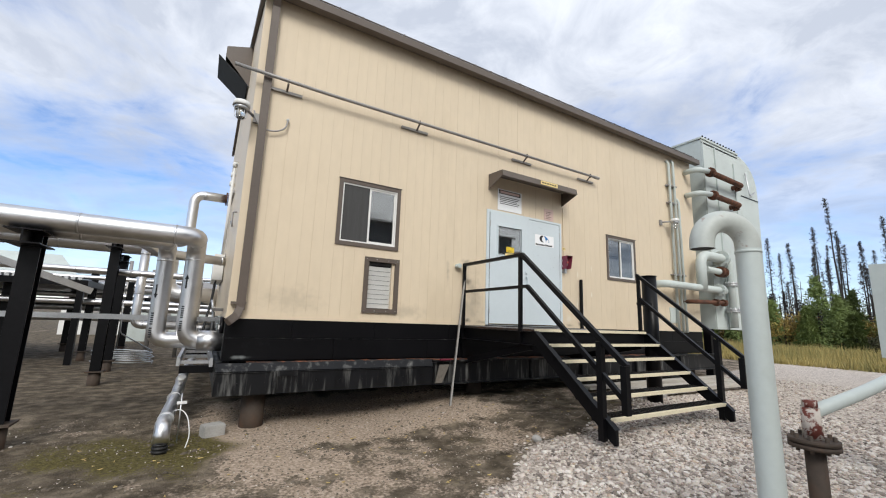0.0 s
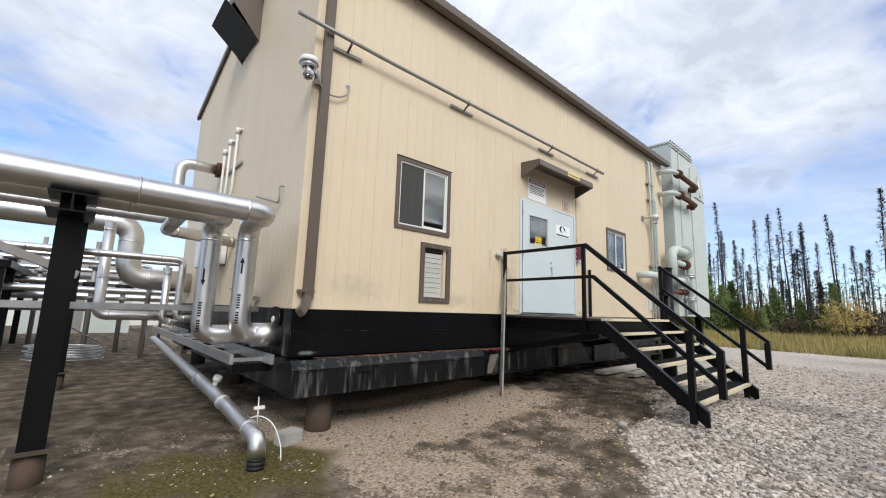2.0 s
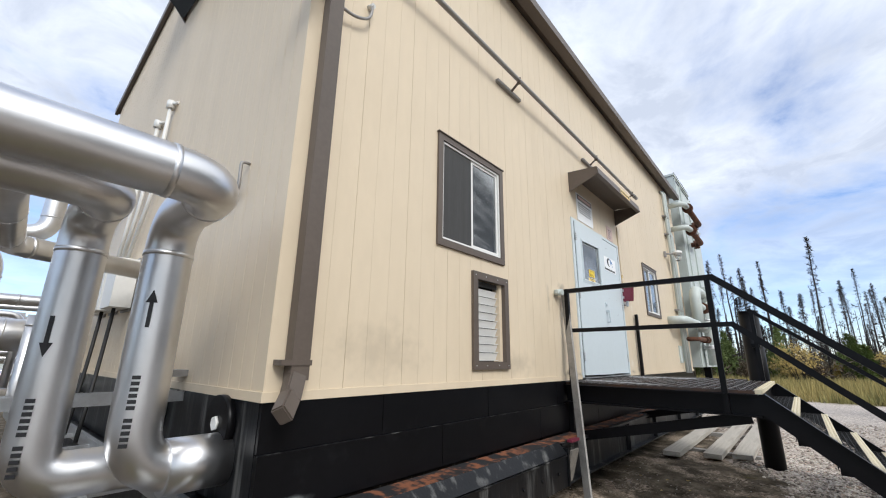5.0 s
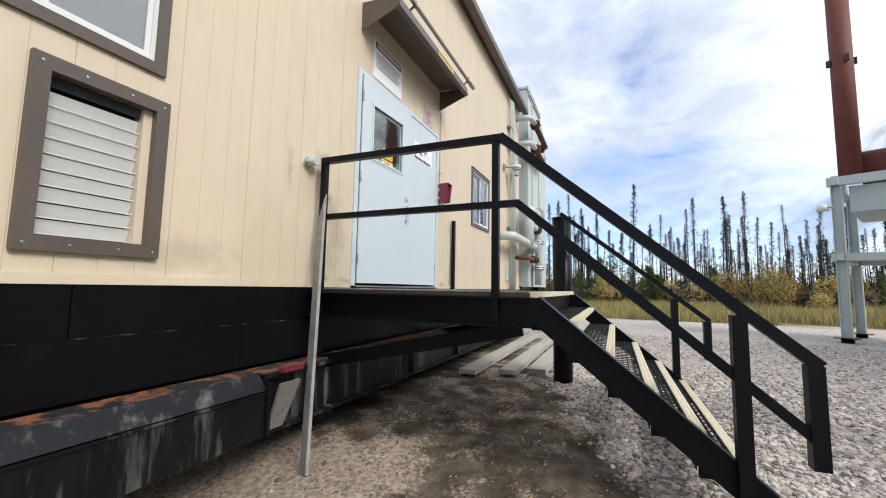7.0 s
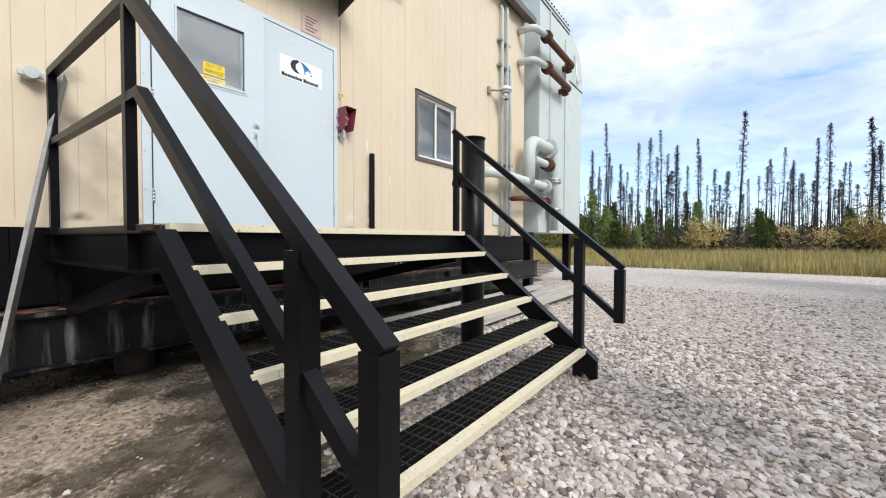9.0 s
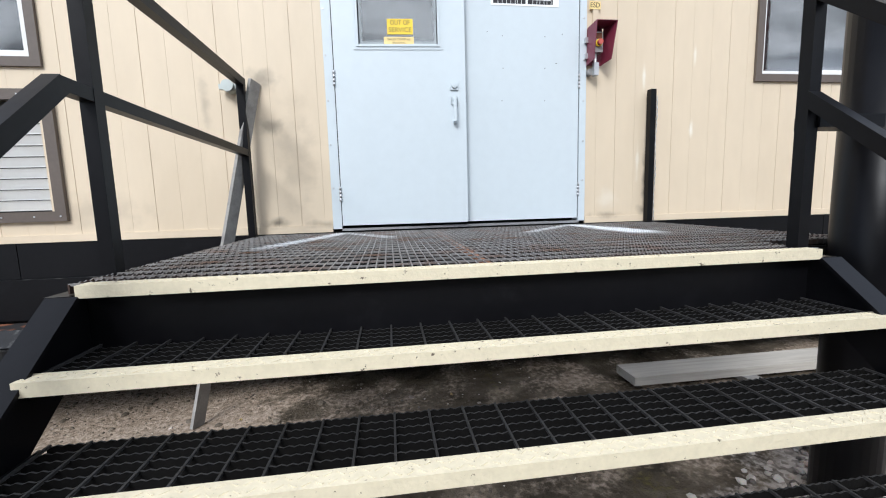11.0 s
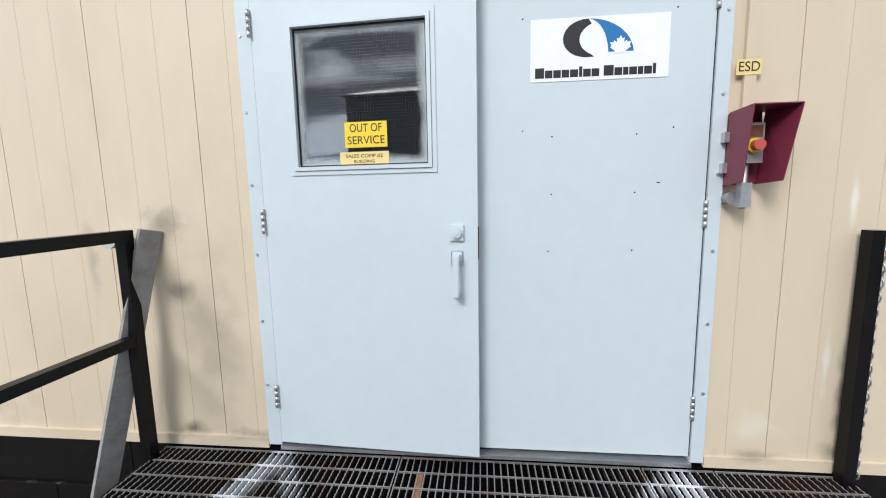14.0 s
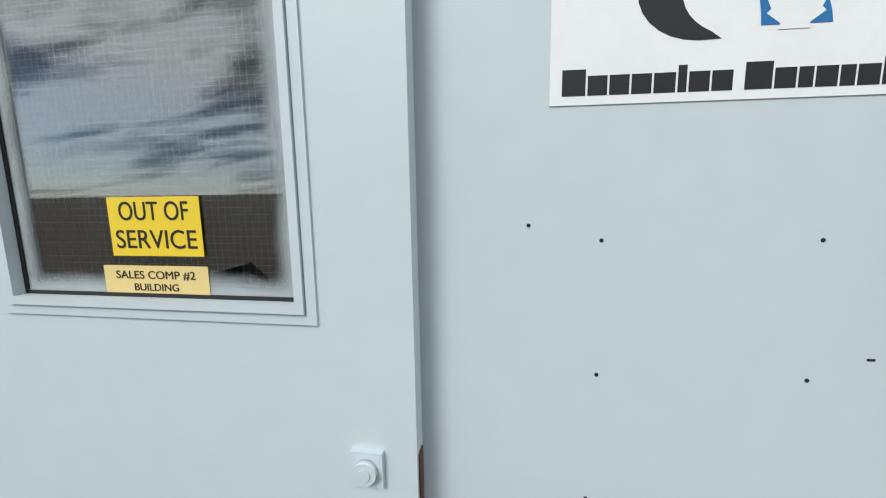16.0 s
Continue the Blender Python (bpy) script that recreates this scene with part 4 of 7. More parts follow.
def window(name, x0, x1, z0, z1, t, label, left_dark):
    w = thing(name, label, "window", kind="structure")
    bm = bmesh.new()
    for q in ((x0, x1, z0, z0 + t), (x0, x1, z1 - t, z1), (x0, x0 + t, z0 + t, z1 - t), (x1 - t, x1, z0 + t, z1 - t)):
        add_box(bm, q[0], q[1], -0.022, 0.02, q[2], q[3])
    part("window_frame", bm, BROWN, w, "brown metal trim", bevel=0.003)
    a, b, c, d = x0 + t, x1 - t, z0 + t, z1 - t
    bm = bmesh.new()
    s = 0.022
    for q in ((a, b, c, c + s), (a, b, d - s, d), (a, a + s, c + s, d - s), (b - s, b, c + s, d - s)):
        add_box(bm, q[0], q[1], -0.008, 0.06, q[2], q[3])
    part("vinyl_frame", bm, WHITE, w, "white sliding frame")
    mid = (a + b) / 2
    for k, (p, r, yy) in enumerate(((a + s, mid + 0.015, 0.035), (mid - 0.02, b - s, 0.018))):
        bm = bmesh.new()
        g = 0.026 if k else 0.016
        for q in ((p, r, c + s, c + s + g), (p, r, d - s - g, d - s), (p, p + g + 0.008 * k, c + s + g, d - s - g), (r - g, r, c + s + g, d - s - g)):
            add_box(bm, q[0], q[1], yy - 0.01, yy + 0.01, q[2], q[3])
        part("sash", bm, WHITE, w)
        box_part("pane", (p + g, r - g, yy - 0.002, yy + 0.002, c + s + g, d - s - g), GLASS, w)
    if left_dark:
        box_part("insect_screen", (a + s, mid - 0.02, 0.004, 0.006, c + s, d - s), SCREEN, w, "grey insect screen")
    # dark sheet in place of the unlit room behind the panes
    box_part("unlit_room_sheet", (a, b, 0.075, 0.08, c, d), DARK, w)
    box_part("drip_cap", (x0 - 0.012, x1 + 0.012, -0.034, 0.0, z1, z1 + 0.008), BROWN, w)
    return w


SCREEN = material("insect_screen", (0.05, 0.05, 0.05), 0.8, var=0.25, scale=3, fine=25, bump=0.0, stretch=(6, 1, 0.4))
window("window_1", 1.357, 2.424, 2.591, 3.667, 0.062, "brown-trimmed sliding window with a grey insect screen", True)
window("window_2", 7.80, 8.893, 2.553, 3.625, 0.060, "brown-trimmed sliding window reflecting the sky", False)

# ---- shutter louvre ----
louvre = thing("wall_louvre", "white slatted gravity shutter in a brown frame on the wall", "louvre")
x0, x1, z0, z1, t = 1.86, 2.46, 1.554, 2.445, 0.07
bm = bmesh.new()
for q in ((x0, x1, z0, z0 + t), (x0, x1, z1 - t, z1), (x0, x0 + t, z0 + t, z1 - t), (x1 - t, x1, z0 + t, z1 - t)):
    add_box(bm, q[0], q[1], -0.03, 0.02, q[2], q[3])
part("frame", bm, BROWN, louvre, bevel=0.004)
for q in ((x0 + t, x0 + t + 0.012), (x1 - t - 0.045, x1 - t)):
    box_part("jamb", (q[0], q[1], 0.012, 0.09, z0 + t, z1 - t), CREAM, louvre)
for k in range(9):
    bm = bmesh.new()
    za = z0 + t + 0.01 + k * 0.075
    vs = [(x0 + t + 0.014, 0.050, za), (x1 - t - 0.047, 0.050, za), (x1 - t - 0.047, 0.066, za + 0.072), (x0 + t + 0.014, 0.066, za + 0.072)]
    beam_between(bm, (vs[0][0], 0.058, za + 0.036), (vs[1][0], 0.058, za + 0.036), 0.003, 0.070, up=(0, -0.42, 1))
    beam_between(bm, (vs[0][0], 0.040, za + 0.002), (vs[1][0], 0.040, za + 0.002), 0.012, 0.006)
    part("slat", bm, WHITE, louvre)
box_part("mesh_strip", (x0 + t, x1 - t, 0.04, 0.05, z1 - t - 0.05, z1 - t), SCREEN, louvre)
# dark sheet in place of the shade behind the slats
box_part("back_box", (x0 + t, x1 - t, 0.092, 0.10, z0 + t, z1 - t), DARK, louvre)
for zz in (z0 + 0.035, z1 - 0.035):
    for xx in (x0 + 0.035, x0 + 0.2, x1 - 0.2, x1 - 0.035):
        bm = bmesh.new()
        add_cyl(bm, (xx, -0.03, zz), (xx, -0.034, zz), 0.006, n=8)
        part("screw", bm, GALV, louvre)

# ---- canopy over the door ----
canopy = thing("door_canopy", "brown sheet-metal canopy above the double door", "canopy")


CA, CB = 4.30, 6.33
bm = bmesh.new()
plate(bm, ((CA, -0.001, 4.365), (CB, -0.001, 4.365), (CB, -0.43, 4.335), (CA, -0.43, 4.335)), -0.006)
part("top_sheet", bm, BROWN, canopy)
bm = bmesh.new()
plate(bm, ((CA, -0.431, 4.337), (CB, -0.431, 4.337), (CB, -0.452, 4.225), (CA, -0.452, 4.225)), 0.006)
plate(bm, ((CA, -0.450, 4.228), (CB, -0.450, 4.228), (CB, -0.395, 4.222), (CA, -0.395, 4.222)), 0.005)
part("fascia", bm, BROWN, canopy)
for xx in (CA, CB - 0.006):
    bm = bmesh.new()
    plate(bm, ((xx, -0.001, 4.36), (xx, -0.43, 4.334), (xx, -0.45, 4.228), (xx, -0.001, 4.055)), 0.006)
    part("end_plate", bm, BROWN, canopy)
box_part("canopy_label", (5.27, 5.74, -0.4535, -0.4515, 4.245, 4.325), BUFF, canopy, "yellow label with unreadable writing")
bm = bmesh.new()
for k in range(6):
    add_box(bm, 5.30 + k * 0.07, 5.345 + k * 0.07, -0.456, -0.4540, 4.27, 4.30)
part("label_bars", bm, INK, canopy)

# ---- notices above the door ----
for x0, x1, z0, z1, mat, lab, head in ((4.53, 5.15, 3.69, 4.13, SIGNW, "white safety notice with a dark red heading", True),
                                       (5.79, 6.06, 3.675, 3.925, PINKSIGN, "small faded pink warning sign", False)):
    n = thing("notice_board", lab, "sign")
    box_part("board", (x0, x1, -0.010, -0.002, z0, z1), mat, n)
    bm = bmesh.new()
    if head:
        add_box(bm, x0 + 0.03, x1 - 0.03, -0.012, -0.0105, z1 - 0.10, z1 - 0.02)
    for k in range(5):
        zz = z1 - (0.15 if head else 0.06) - k * 0.036
        add_box(bm, x0 + 0.05, x1 - 0.06 - 0.03 * (k % 3), -0.012, -0.0105, zz - 0.012, zz)
    part("text_bars", bm, INK if head else BROWN, n)
    if head:
        box_part("heading", (x0 + 0.06, x1 - 0.06, -0.0135, -0.0122, z1 - 0.085, z1 - 0.035), PINKSIGN, n)

# ---- eave conduit on strut brackets ----
conduit = thing("wall_conduit", "long grey steel pipe held off the wall on strut brackets", "conduit")
tube_part("pipe", [(-0.30, -0.15, 4.965), (1.0, -0.15, 4.93), (7.32, -0.15, 4.915)], 0.027, GREYCONDUIT, conduit, bend=0.3, n=12)
bm = bmesh.new()
add_cyl(bm, (7.24, -0.15, 4.915), (7.42, -0.15, 4.915), 0.036, n=12)
part("coupling", bm, GREYCONDUIT, conduit)
for bx in (0.40, 2.62, 5.14, 7.10):
    b = bmesh.new()
    add_box(b, bx - 0.26, bx + 0.26, -0.042, -0.001, 4.80, 4.84)
    for k in range(6):
        add_box(b, bx - 0.22 + k * 0.085, bx - 0.19 + k * 0.085, -0.046, -0.040, 4.812, 4.828)
    br = part("strut", b, GREYCONDUIT, conduit)
    b = bmesh.new()
    beam_between(b, (bx + 0.03, -0.04, 4.82), (bx + 0.03, -0.15, 4.90), 0.03, 0.012)
    beam_between(b, (bx + 0.03, -0.15, 4.87), (bx + 0.03, -0.15, 4.96), 0.05, 0.012, up=(1, 0, 0))
    part("clamp", b, BROWN, br)


# ---- wall lamps ----
def wall_lamp(x, y, z, back_x, back_y, group_label):
    lamp = thing("wall_lamp", group_label, "lamp", "caged wall lamps", at=(x, y, z))
    bm = bmesh.new()
    add_cyl(bm, (0, 0, 0.03), (0, 0, 0.10), 0.115, 0.10, n=24)
    add_cyl(bm, (0, 0, 0.10), (0, 0, 0.125), 0.085, 0.05, n=24)
    part("housing", bm, WHITE, lamp)
    bm = bmesh.new()
    add_cyl(bm, (0, 0, -0.02), (0, 0, 0.03), 0.085, 0.10, n=24)
    part("collar", bm, GALV, lamp)
    bm = bmesh.new()
    add_cyl(bm, (0, 0, -0.13), (0, 0, -0.02), 0.055, 0.068, n=20)
    add_cyl(bm, (0, 0, -0.155), (0, 0, -0.13), 0.03, 0.055, n=20)
    part("globe", bm, GLASS, lamp, "clear glass globe")
    for k in range(6):
        a = k * math.pi / 3
        bm = bmesh.new()
        c, s = math.cos(a), math.sin(a)
        add_tube(bm, [(0.082 * c, 0.082 * s, -0.02), (0.072 * c, 0.072 * s, -0.13), (0.0, 0.0, -0.17)], 0.004, 0.03, 6)
        part("cage_wire", bm, GALV, lamp)
    tube_part("arm", [(0, 0, 0.05), (back_x - x, back_y - y, 0.02)], 0.022, GREYCONDUIT, lamp, n=10)
    box_part("back_box", (back_x - x - 0.04, back_x - x + 0.04, back_y - y - 0.05, back_y - y + 0.0, -0.06, 0.08), GREYCONDUIT, lamp, bevel=0.006)
    return lamp


wall_lamp(-0.15, -0.24, 4.27, 0.06, -0.002, "white caged lamp on the building corner")
wall_lamp(10.32, -0.26, 4.26, 10.05, -0.002, "white caged lamp on the front wall")
hook = thing("bent_cable_stub", "short grey bent conduit stub on the wall", "conduit")
tube_part("stub", [(0.02, -0.10, 4.36), (0.04, -0.10, 4.24), (0.14, -0.07, 4.13), (0.32, -0.06, 4.13), (0.47, -0.06, 4.22), (0.49, -0.05, 4.38)], 0.012, GREYCONDUIT, hook, bend=0.09, n=8)
bm = bmesh.new()
add_cyl(bm, (0.49, -0.06, 4.37), (0.49, 0.0, 4.39), 0.022, n=10)
part("fitting", bm, WHITE, hook)

# ---- downspout at the corner ----
spout = thing("downspout", "brown square downspout with a kicked-out foot", "downspout")
bm = bmesh.new()
add_box(bm, 0.095, 0.205, -0.095, -0.015, 1.52, 6.20)
part("pipe", bm, BROWN, spout, bevel=0.008)
bm = bmesh.new()
beam_between(bm, (0.15, -0.055, 1.56), (0.10, -0.10, 1.42), 0.10, 0.075, up=(0, 1, 0))
beam_between(bm, (0.105, -0.095, 1.44), (0.01, -0.20, 1.36), 0.10, 0.075, up=(0, 1, 0))
part("foot", bm, BROWN, spout, bevel=0.008)
bm = bmesh.new()
add_box(bm, 0.03, 0.215, -0.10, -0.012, 1.60, 1.63)
part("strap", bm, BROWN, spout)
bm = bmesh.new()
beam_between(bm, (0.15, -0.055, 6.15), (0.15, -0.17, 6.28), 0.10, 0.08)
part("gooseneck", bm, BROWN, spout)

# ---- emergency shutdown station ----
esd = thing("shutdown_station", "maroon hooded emergency button with a conduit seal below", "button station")
EX = 6.297
bm = bmesh.new()
plate(bm, ((EX, -0.02, 2.935), (EX, -0.165, 2.940), (EX - 0.012, -0.150, 2.662), (EX - 0.008, -0.02, 2.650)), 0.004)
part("left_shield", bm, MAROON, esd)
bm = bmesh.new()
plate(bm, ((EX + 0.130, -0.02, 2.935), (EX + 0.166, -0.165, 2.940), (EX + 0.128, -0.150, 2.665), (EX + 0.112, -0.02, 2.655)), 0.004)
part("right_shield", bm, MAROON, esd)
bm = bmesh.new()
plate(bm, ((EX, -0.02, 2.936), (EX + 0.130, -0.02, 2.936), (EX + 0.166, -0.165, 2.941), (EX, -0.165, 2.941)), 0.004)
part("hood", bm, MAROON, esd)
box_part("back_plate", (EX, EX + 0.12, -0.022, -0.012, 2.655, 2.932), MAROON, esd)
box_part("button_box", (EX + 0.018, EX + 0.094, -0.085, -0.024, 2.735, 2.885), GREYCONDUIT, esd, bevel=0.006)
box_part("red_plate", (EX + 0.026, EX + 0.086, -0.088, -0.086, 2.833, 2.875), RUST, esd)
bm = bmesh.new()
add_cyl(bm, (EX + 0.056, -0.085, 2.80), (EX + 0.056, -0.100, 2.80), 0.027, n=20)
part("button_ring", bm, YELLOW, esd)
bm = bmesh.new()
add_cyl(bm, (EX + 0.056, -0.100, 2.80), (EX + 0.056, -0.128, 2.80), 0.020, n=20)
part("button", bm, REDB, esd, "faded red push button", bevel=0.004)
tube_part("seal_fitting", [(EX + 0.045, -0.060, 2.735), (EX + 0.045, -0.060, 2.560)], 0.014, GALV, esd, n=12)
bm = bmesh.new()
add_box(bm, EX + 0.026, EX + 0.064, -0.085, -0.050, 2.565, 2.660)
part("seal_body", bm, GALV, esd, bevel=0.014)
bm = bmesh.new()
add_cyl(bm, (EX + 0.018, -0.002, 2.60), (EX + 0.018, -0.05, 2.60), 0.026, n=16)
part("wall_hub", bm, GREYCONDUIT, esd)
for zz in (2.72, 2.84):
    box_part("bracket", (EX - 0.024, EX - 0.004, -0.04, -0.002, zz - 0.02, zz + 0.02), GALV, esd)
plate_ob = thing("station_label", "small cream metal label on a cream riser strip", "label")
box_part("riser_strip", (EX + 0.045, EX + 0.088, -0.020, -0.001, 2.945, 4.03), CREAM, plate_ob, bevel=0.004)
sticker("tag", EX + 0.012, EX + 0.104, 3.076, 3.134, -0.021, BUFF, plate_ob, [("ESD", 0.052, 3.105, 0.076)], "tag lettered ESD")

# ---- stub post with chain ----
stub = thing("chain_post", "black square gate post with a hanging steel chain", "post")
box_part("post", (6.815, 6.863, -0.075, -0.025, 1.36, 2.468), BLACK, stub, bevel=0.004)
for k in range(34):
    bm = bmesh.new()
    zz = 2.403 - k * 0.0295
    c = Vector((6.885 + 0.004 * math.sin(k * 0.4), -0.045, zz))
    a = (k % 2) * math.pi / 2 + 0.4
    u = Vector((math.cos(a), math.sin(a), 0)) * 0.010
    v = Vector((0, 0, 0.020))
    prev = None
    pts = [c + u * math.cos(2 * math.pi * i / 10) + v * math.sin(2 * math.pi * i / 10) for i in range(11)]
    add_tube(bm, pts, 0.0035, 0.002, 5, False, 1)
    part("chain_link", bm, GALV, stub)

# ---- leaning board and the end fitting behind the rail ----
board = thing("leaning_board", "weathered grey wooden board leaning on the handrail", "board")
bm = bmesh.new()
beam_between(bm, (3.325, -0.37, 0.13), (3.785, -0.045, 2.50), 0.095, 0.024, up=(0.92, -0.39, 0))
part("plank", bm, WOOD, board)
fit_ob = thing("pipe_fitting", "grimy white pipe end fitting on the wall", "fitting")
bm = bmesh.new()
add_cyl(bm, (3.615, 0.0, 2.46), (3.615, -0.10, 2.46), 0.04, n=16)
add_box(bm, 3.55, 3.68, -0.07, -0.035, 2.44, 2.475)
part("valve_body", bm, PALEGREY, fit_ob, bevel=0.004)


# ---- insulated pipes beside the building ----
def insulated(name, label, pts, r, bend, seams=True, mat=None, n=24, group="insulated pipes"):
    """A jacketed pipe with thin raised bands where the sheets lap."""
    p = thing(name, label, "pipe", group)
    tube_part("jacket", pts, r, mat or ALU, p, bend=bend, n=n, steps=9)
    if seams:
        path = [Vector(q) for q in pts]
        for a, b in zip(path, path[1:]):
            ln = (b - a).length
            d = (b - a).normalized()
            k = bend * 1.02
            while k < ln - bend * 0.9:
                bm = bmesh.new()
                c = a + d * k
                add_cyl(bm, c - d * 0.012, c + d * 0.012, r + 0.0035, n=n)
                part("band", bm, mat or ALU, p)
                k += 0.9
    return p


insulated("insulated_pipe", "large silver aluminium-jacketed pipe turning down to the building",
          [(-9.0, -0.30, 2.405), (-0.45, -0.30, 2.405), (-0.45, 0.37, 2.40), (-0.45, 0.37, 1.09), (0.03, 0.37, 1.09)], 0.116, 0.22)
insulated("insulated_pipe", "silver jacketed return pipe running behind the large pipe",
          [(-9.0, 0.0, 2.36), (-0.79, 0.0, 2.36), (-0.79, 0.55, 2.36), (-0.79, 0.55, 1.09), (-0.50, 0.55, 1.09), (0.03, 0.55, 1.09)], 0.106, 0.20)
insulated("insulated_pipe", "thin silver pipe branching back to the gable wall",
          [(-1.15, 0.02, 2.40), (-1.02, 2.28, 2.46), (0.02, 2.75, 2.46)], 0.085, 0.12)
insulated("insulated_pipe", "silver pipe rising to a flange on the gable wall",
          [(-9.0, 4.1, 2.93), (-0.72, 4.1, 2.93), (-0.72, 4.1, 4.05), (-0.10, 4.1, 4.05)], 0.10, 0.22)
insulated("insulated_pipe", "large silver pipe with a double bend",
          [(-9.0, 6.0, 3.02), (-1.15, 6.0, 3.02), (-1.15, 6.0, 1.90), (0.02, 6.0, 1.86)], 0.22, 0.36)
insulated("insulated_pipe", "slim silver pipe dropping beside the building",
          [(-9.0, 4.6, 2.26), (-0.40, 4.6, 2.24), (-0.40, 4.6, 1.12), (0.0, 4.6, 1.12)], 0.065, 0.12)
insulated("insulated_pipe", "slim silver pipe dropping beside the building",
          [(-0.58, 4.9, 2.10), (-0.58, 4.9, 1.05), (0.0, 4.9, 1.0)], 0.065, 0.12)
insulated("insulated_pipe", "low silver pipe near the ground behind the rack",
          [(-1.55, 5.2, 2.9), (-1.55, 5.2, 1.15), (0.0, 5.2, 1.13)], 0.09, 0.15)
bm = bmesh.new()
rf = thing("pipe_flange", "rust-brown flange where the silver pipe meets the gable wall", "flange")
for a, b, r in ((-0.12, -0.09, 0.15), (-0.08, -0.05, 0.15), (-0.05, -0.001, 0.09)):
    add_cyl(bm, (a, 4.1, 4.05), (b, 4.1, 4.05), r, n=20)
part("flange_plates", bm, RUST, rf)
# flow arrows and stencilled bars on the risers
for cx, cy, rr, zt, sgn in ((-0.45, 0.37, 0.116, 1.85, 1), (-0.79, 0.55, 0.106, 1.75, -1)):
    a = math.atan2(-0.75, -0.45)
    u = Vector((math.cos(a), math.sin(a), 0))
    s = Vector((-u.y, u.x, 0))
    arrow = thing("flow_arrow", "black flow arrow stencilled on the silver pipe", "marking")
    bm = bmesh.new()
    c = Vector((cx, cy, zt)) + u * (rr + 0.001)
    plate(bm, (c - s * 0.009 - Vector((0, 0, 0.07)), c + s * 0.009 - Vector((0, 0, 0.07)), c + s * 0.009 + Vector((0, 0, 0.07)), c - s * 0.009 + Vector((0, 0, 0.07))), 0.002)
    tip = Vector((0, 0, 0.12 * sgn))
    base = Vector((0, 0, 0.055 * sgn))
    plate(bm, (c - s * 0.026 + base, c + s * 0.026 + base, c + tip), 0.002)
    part("arrow_mark", bm, INK, arrow)
    for k in range(12):
        zc = c + Vector((0, 0, -0.32 - k * 0.028))
        if k == 6:
            continue
        bm = bmesh.new()
        plate(bm, (zc - s * 0.018, zc + s * 0.018, zc + s * 0.018 + Vector((0, 0, 0.018)), zc - s * 0.018 + Vector((0, 0, 0.018))), 0.002)
        part("lettering_bar", bm, INK, arrow)
# jacketed sleeve where the pipes enter the skirt
sleeve = thing("pipe_sleeve", "silver jacketed sleeve between the risers and the skirt", "pipe")
bm = bmesh.new()
add_cyl(bm, (-0.30, 0.37, 1.09), (0.0, 0.37, 1.09), 0.137, n=24)
part("jacket", bm, ALU, sleeve)


# ---- pipe rack ----
def rack_column(x, y, top, w, label, cap=True, head=0.3):
    gz = ground_z(x, y)
    c = thing("rack_column", label, "column", "pipe rack columns", at=(x, y, 0))
    bm = bmesh.new()
    add_box(bm, -w / 2, w / 2, -w / 2, -w / 2 + 0.012, 0.27, top)
    add_box(bm, -w / 2, w / 2, w / 2 - 0.012, w / 2, 0.27, top)
    add_box(bm, -0.007, 0.007, -w / 2 + 0.012, w / 2 - 0.012, 0.27, top)
    part("post", bm, BLACK, c)
    box_part("base_plate", (-w * 0.85, w * 0.85, -w * 0.85, w * 0.85, 0.248, 0.27), DARKRUST, c)
    bm = bmesh.new()
    add_cyl(bm, (0, 0, gz - 0.15), (0, 0, 0.248), w * 0.62, n=18)
    part("pile", bm, DARKRUST, c)
    if cap:
        bm = bmesh.new()
        add_box(bm, -head / 2, head / 2, -0.40, 0.12, top, top + 0.014)
        add_box(bm, -head / 2, head / 2, -0.40, 0.12, top - 0.14, top - 0.126)
        add_box(bm, -0.007, 0.007, -0.40, 0.12, top - 0.126, top)
        part("bracket", bm, BLACK, c)
    return c


rack_column(-1.98, -0.02, 2.26, 0.165, "black painted steel column under the silver pipes")
rack_column(-5.6, -0.02, 2.26, 0.165, "black painted steel column under the silver pipes")
rack_column(-1.95, 4.35, 2.83, 0.165, "black painted steel column further back", head=0.24)
rack_column(-2.1, 6.5, 2.76, 0.165, "black painted steel column further back", head=0.24)
for x, y, t in ((-2.45, 11.0, 2.6), (-4.2, 12.5, 2.6), (-3.1, 9.2, 2.5), (-5.2, 5.5, 2.7), (-4.8, 9.0, 2.5), (-7.5, 12.5, 2.6), (-7.5, 7.5, 2.5)):
    rack_column(x, y, t, 0.16, "black painted steel column further back", cap=False)
strut = thing("rack_brace", "grey steel channel brace across the pipe rack", "brace")
bm = bmesh.new()
beam_between(bm, (-5.4, 0.6, 3.1), (-1.9, 2.6, 1.75), 0.05, 0.10)
part("channel", bm, GALV, strut)
tray = thing("cable_tray", "pale galvanised channel running level to the building", "cable tray")
bm = bmesh.new()
add_box(bm, -9.0, 0.0, 1.15, 1.16, 1.335, 1.405)
add_box(bm, -9.0, 0.0, 1.16, 1.30, 1.335, 1.342)
add_box(bm, -9.0, 0.0, 1.30, 1.31, 1.335, 1.405)
part("channel", bm, GALV, tray)
side_tray = thing("skid_side_tray", "galvanised channel frame beside the skid carrying pipes", "tray")
for xa, xb, ya, yb in ((-0.50, -0.46, 0.40, 6.7), (-0.12, -0.08, 0.20, 6.7)):
    bm = bmesh.new()
    add_box(bm, xa, xb, ya, yb, 0.76, 0.87)
    part("side_channel", bm, GALV, side_tray)
for k in range(8):
    box_part("rung", (-0.46, -0.12, 0.45 + k * 0.85, 0.50 + k * 0.85, 0.78, 0.82), GALV, side_tray)
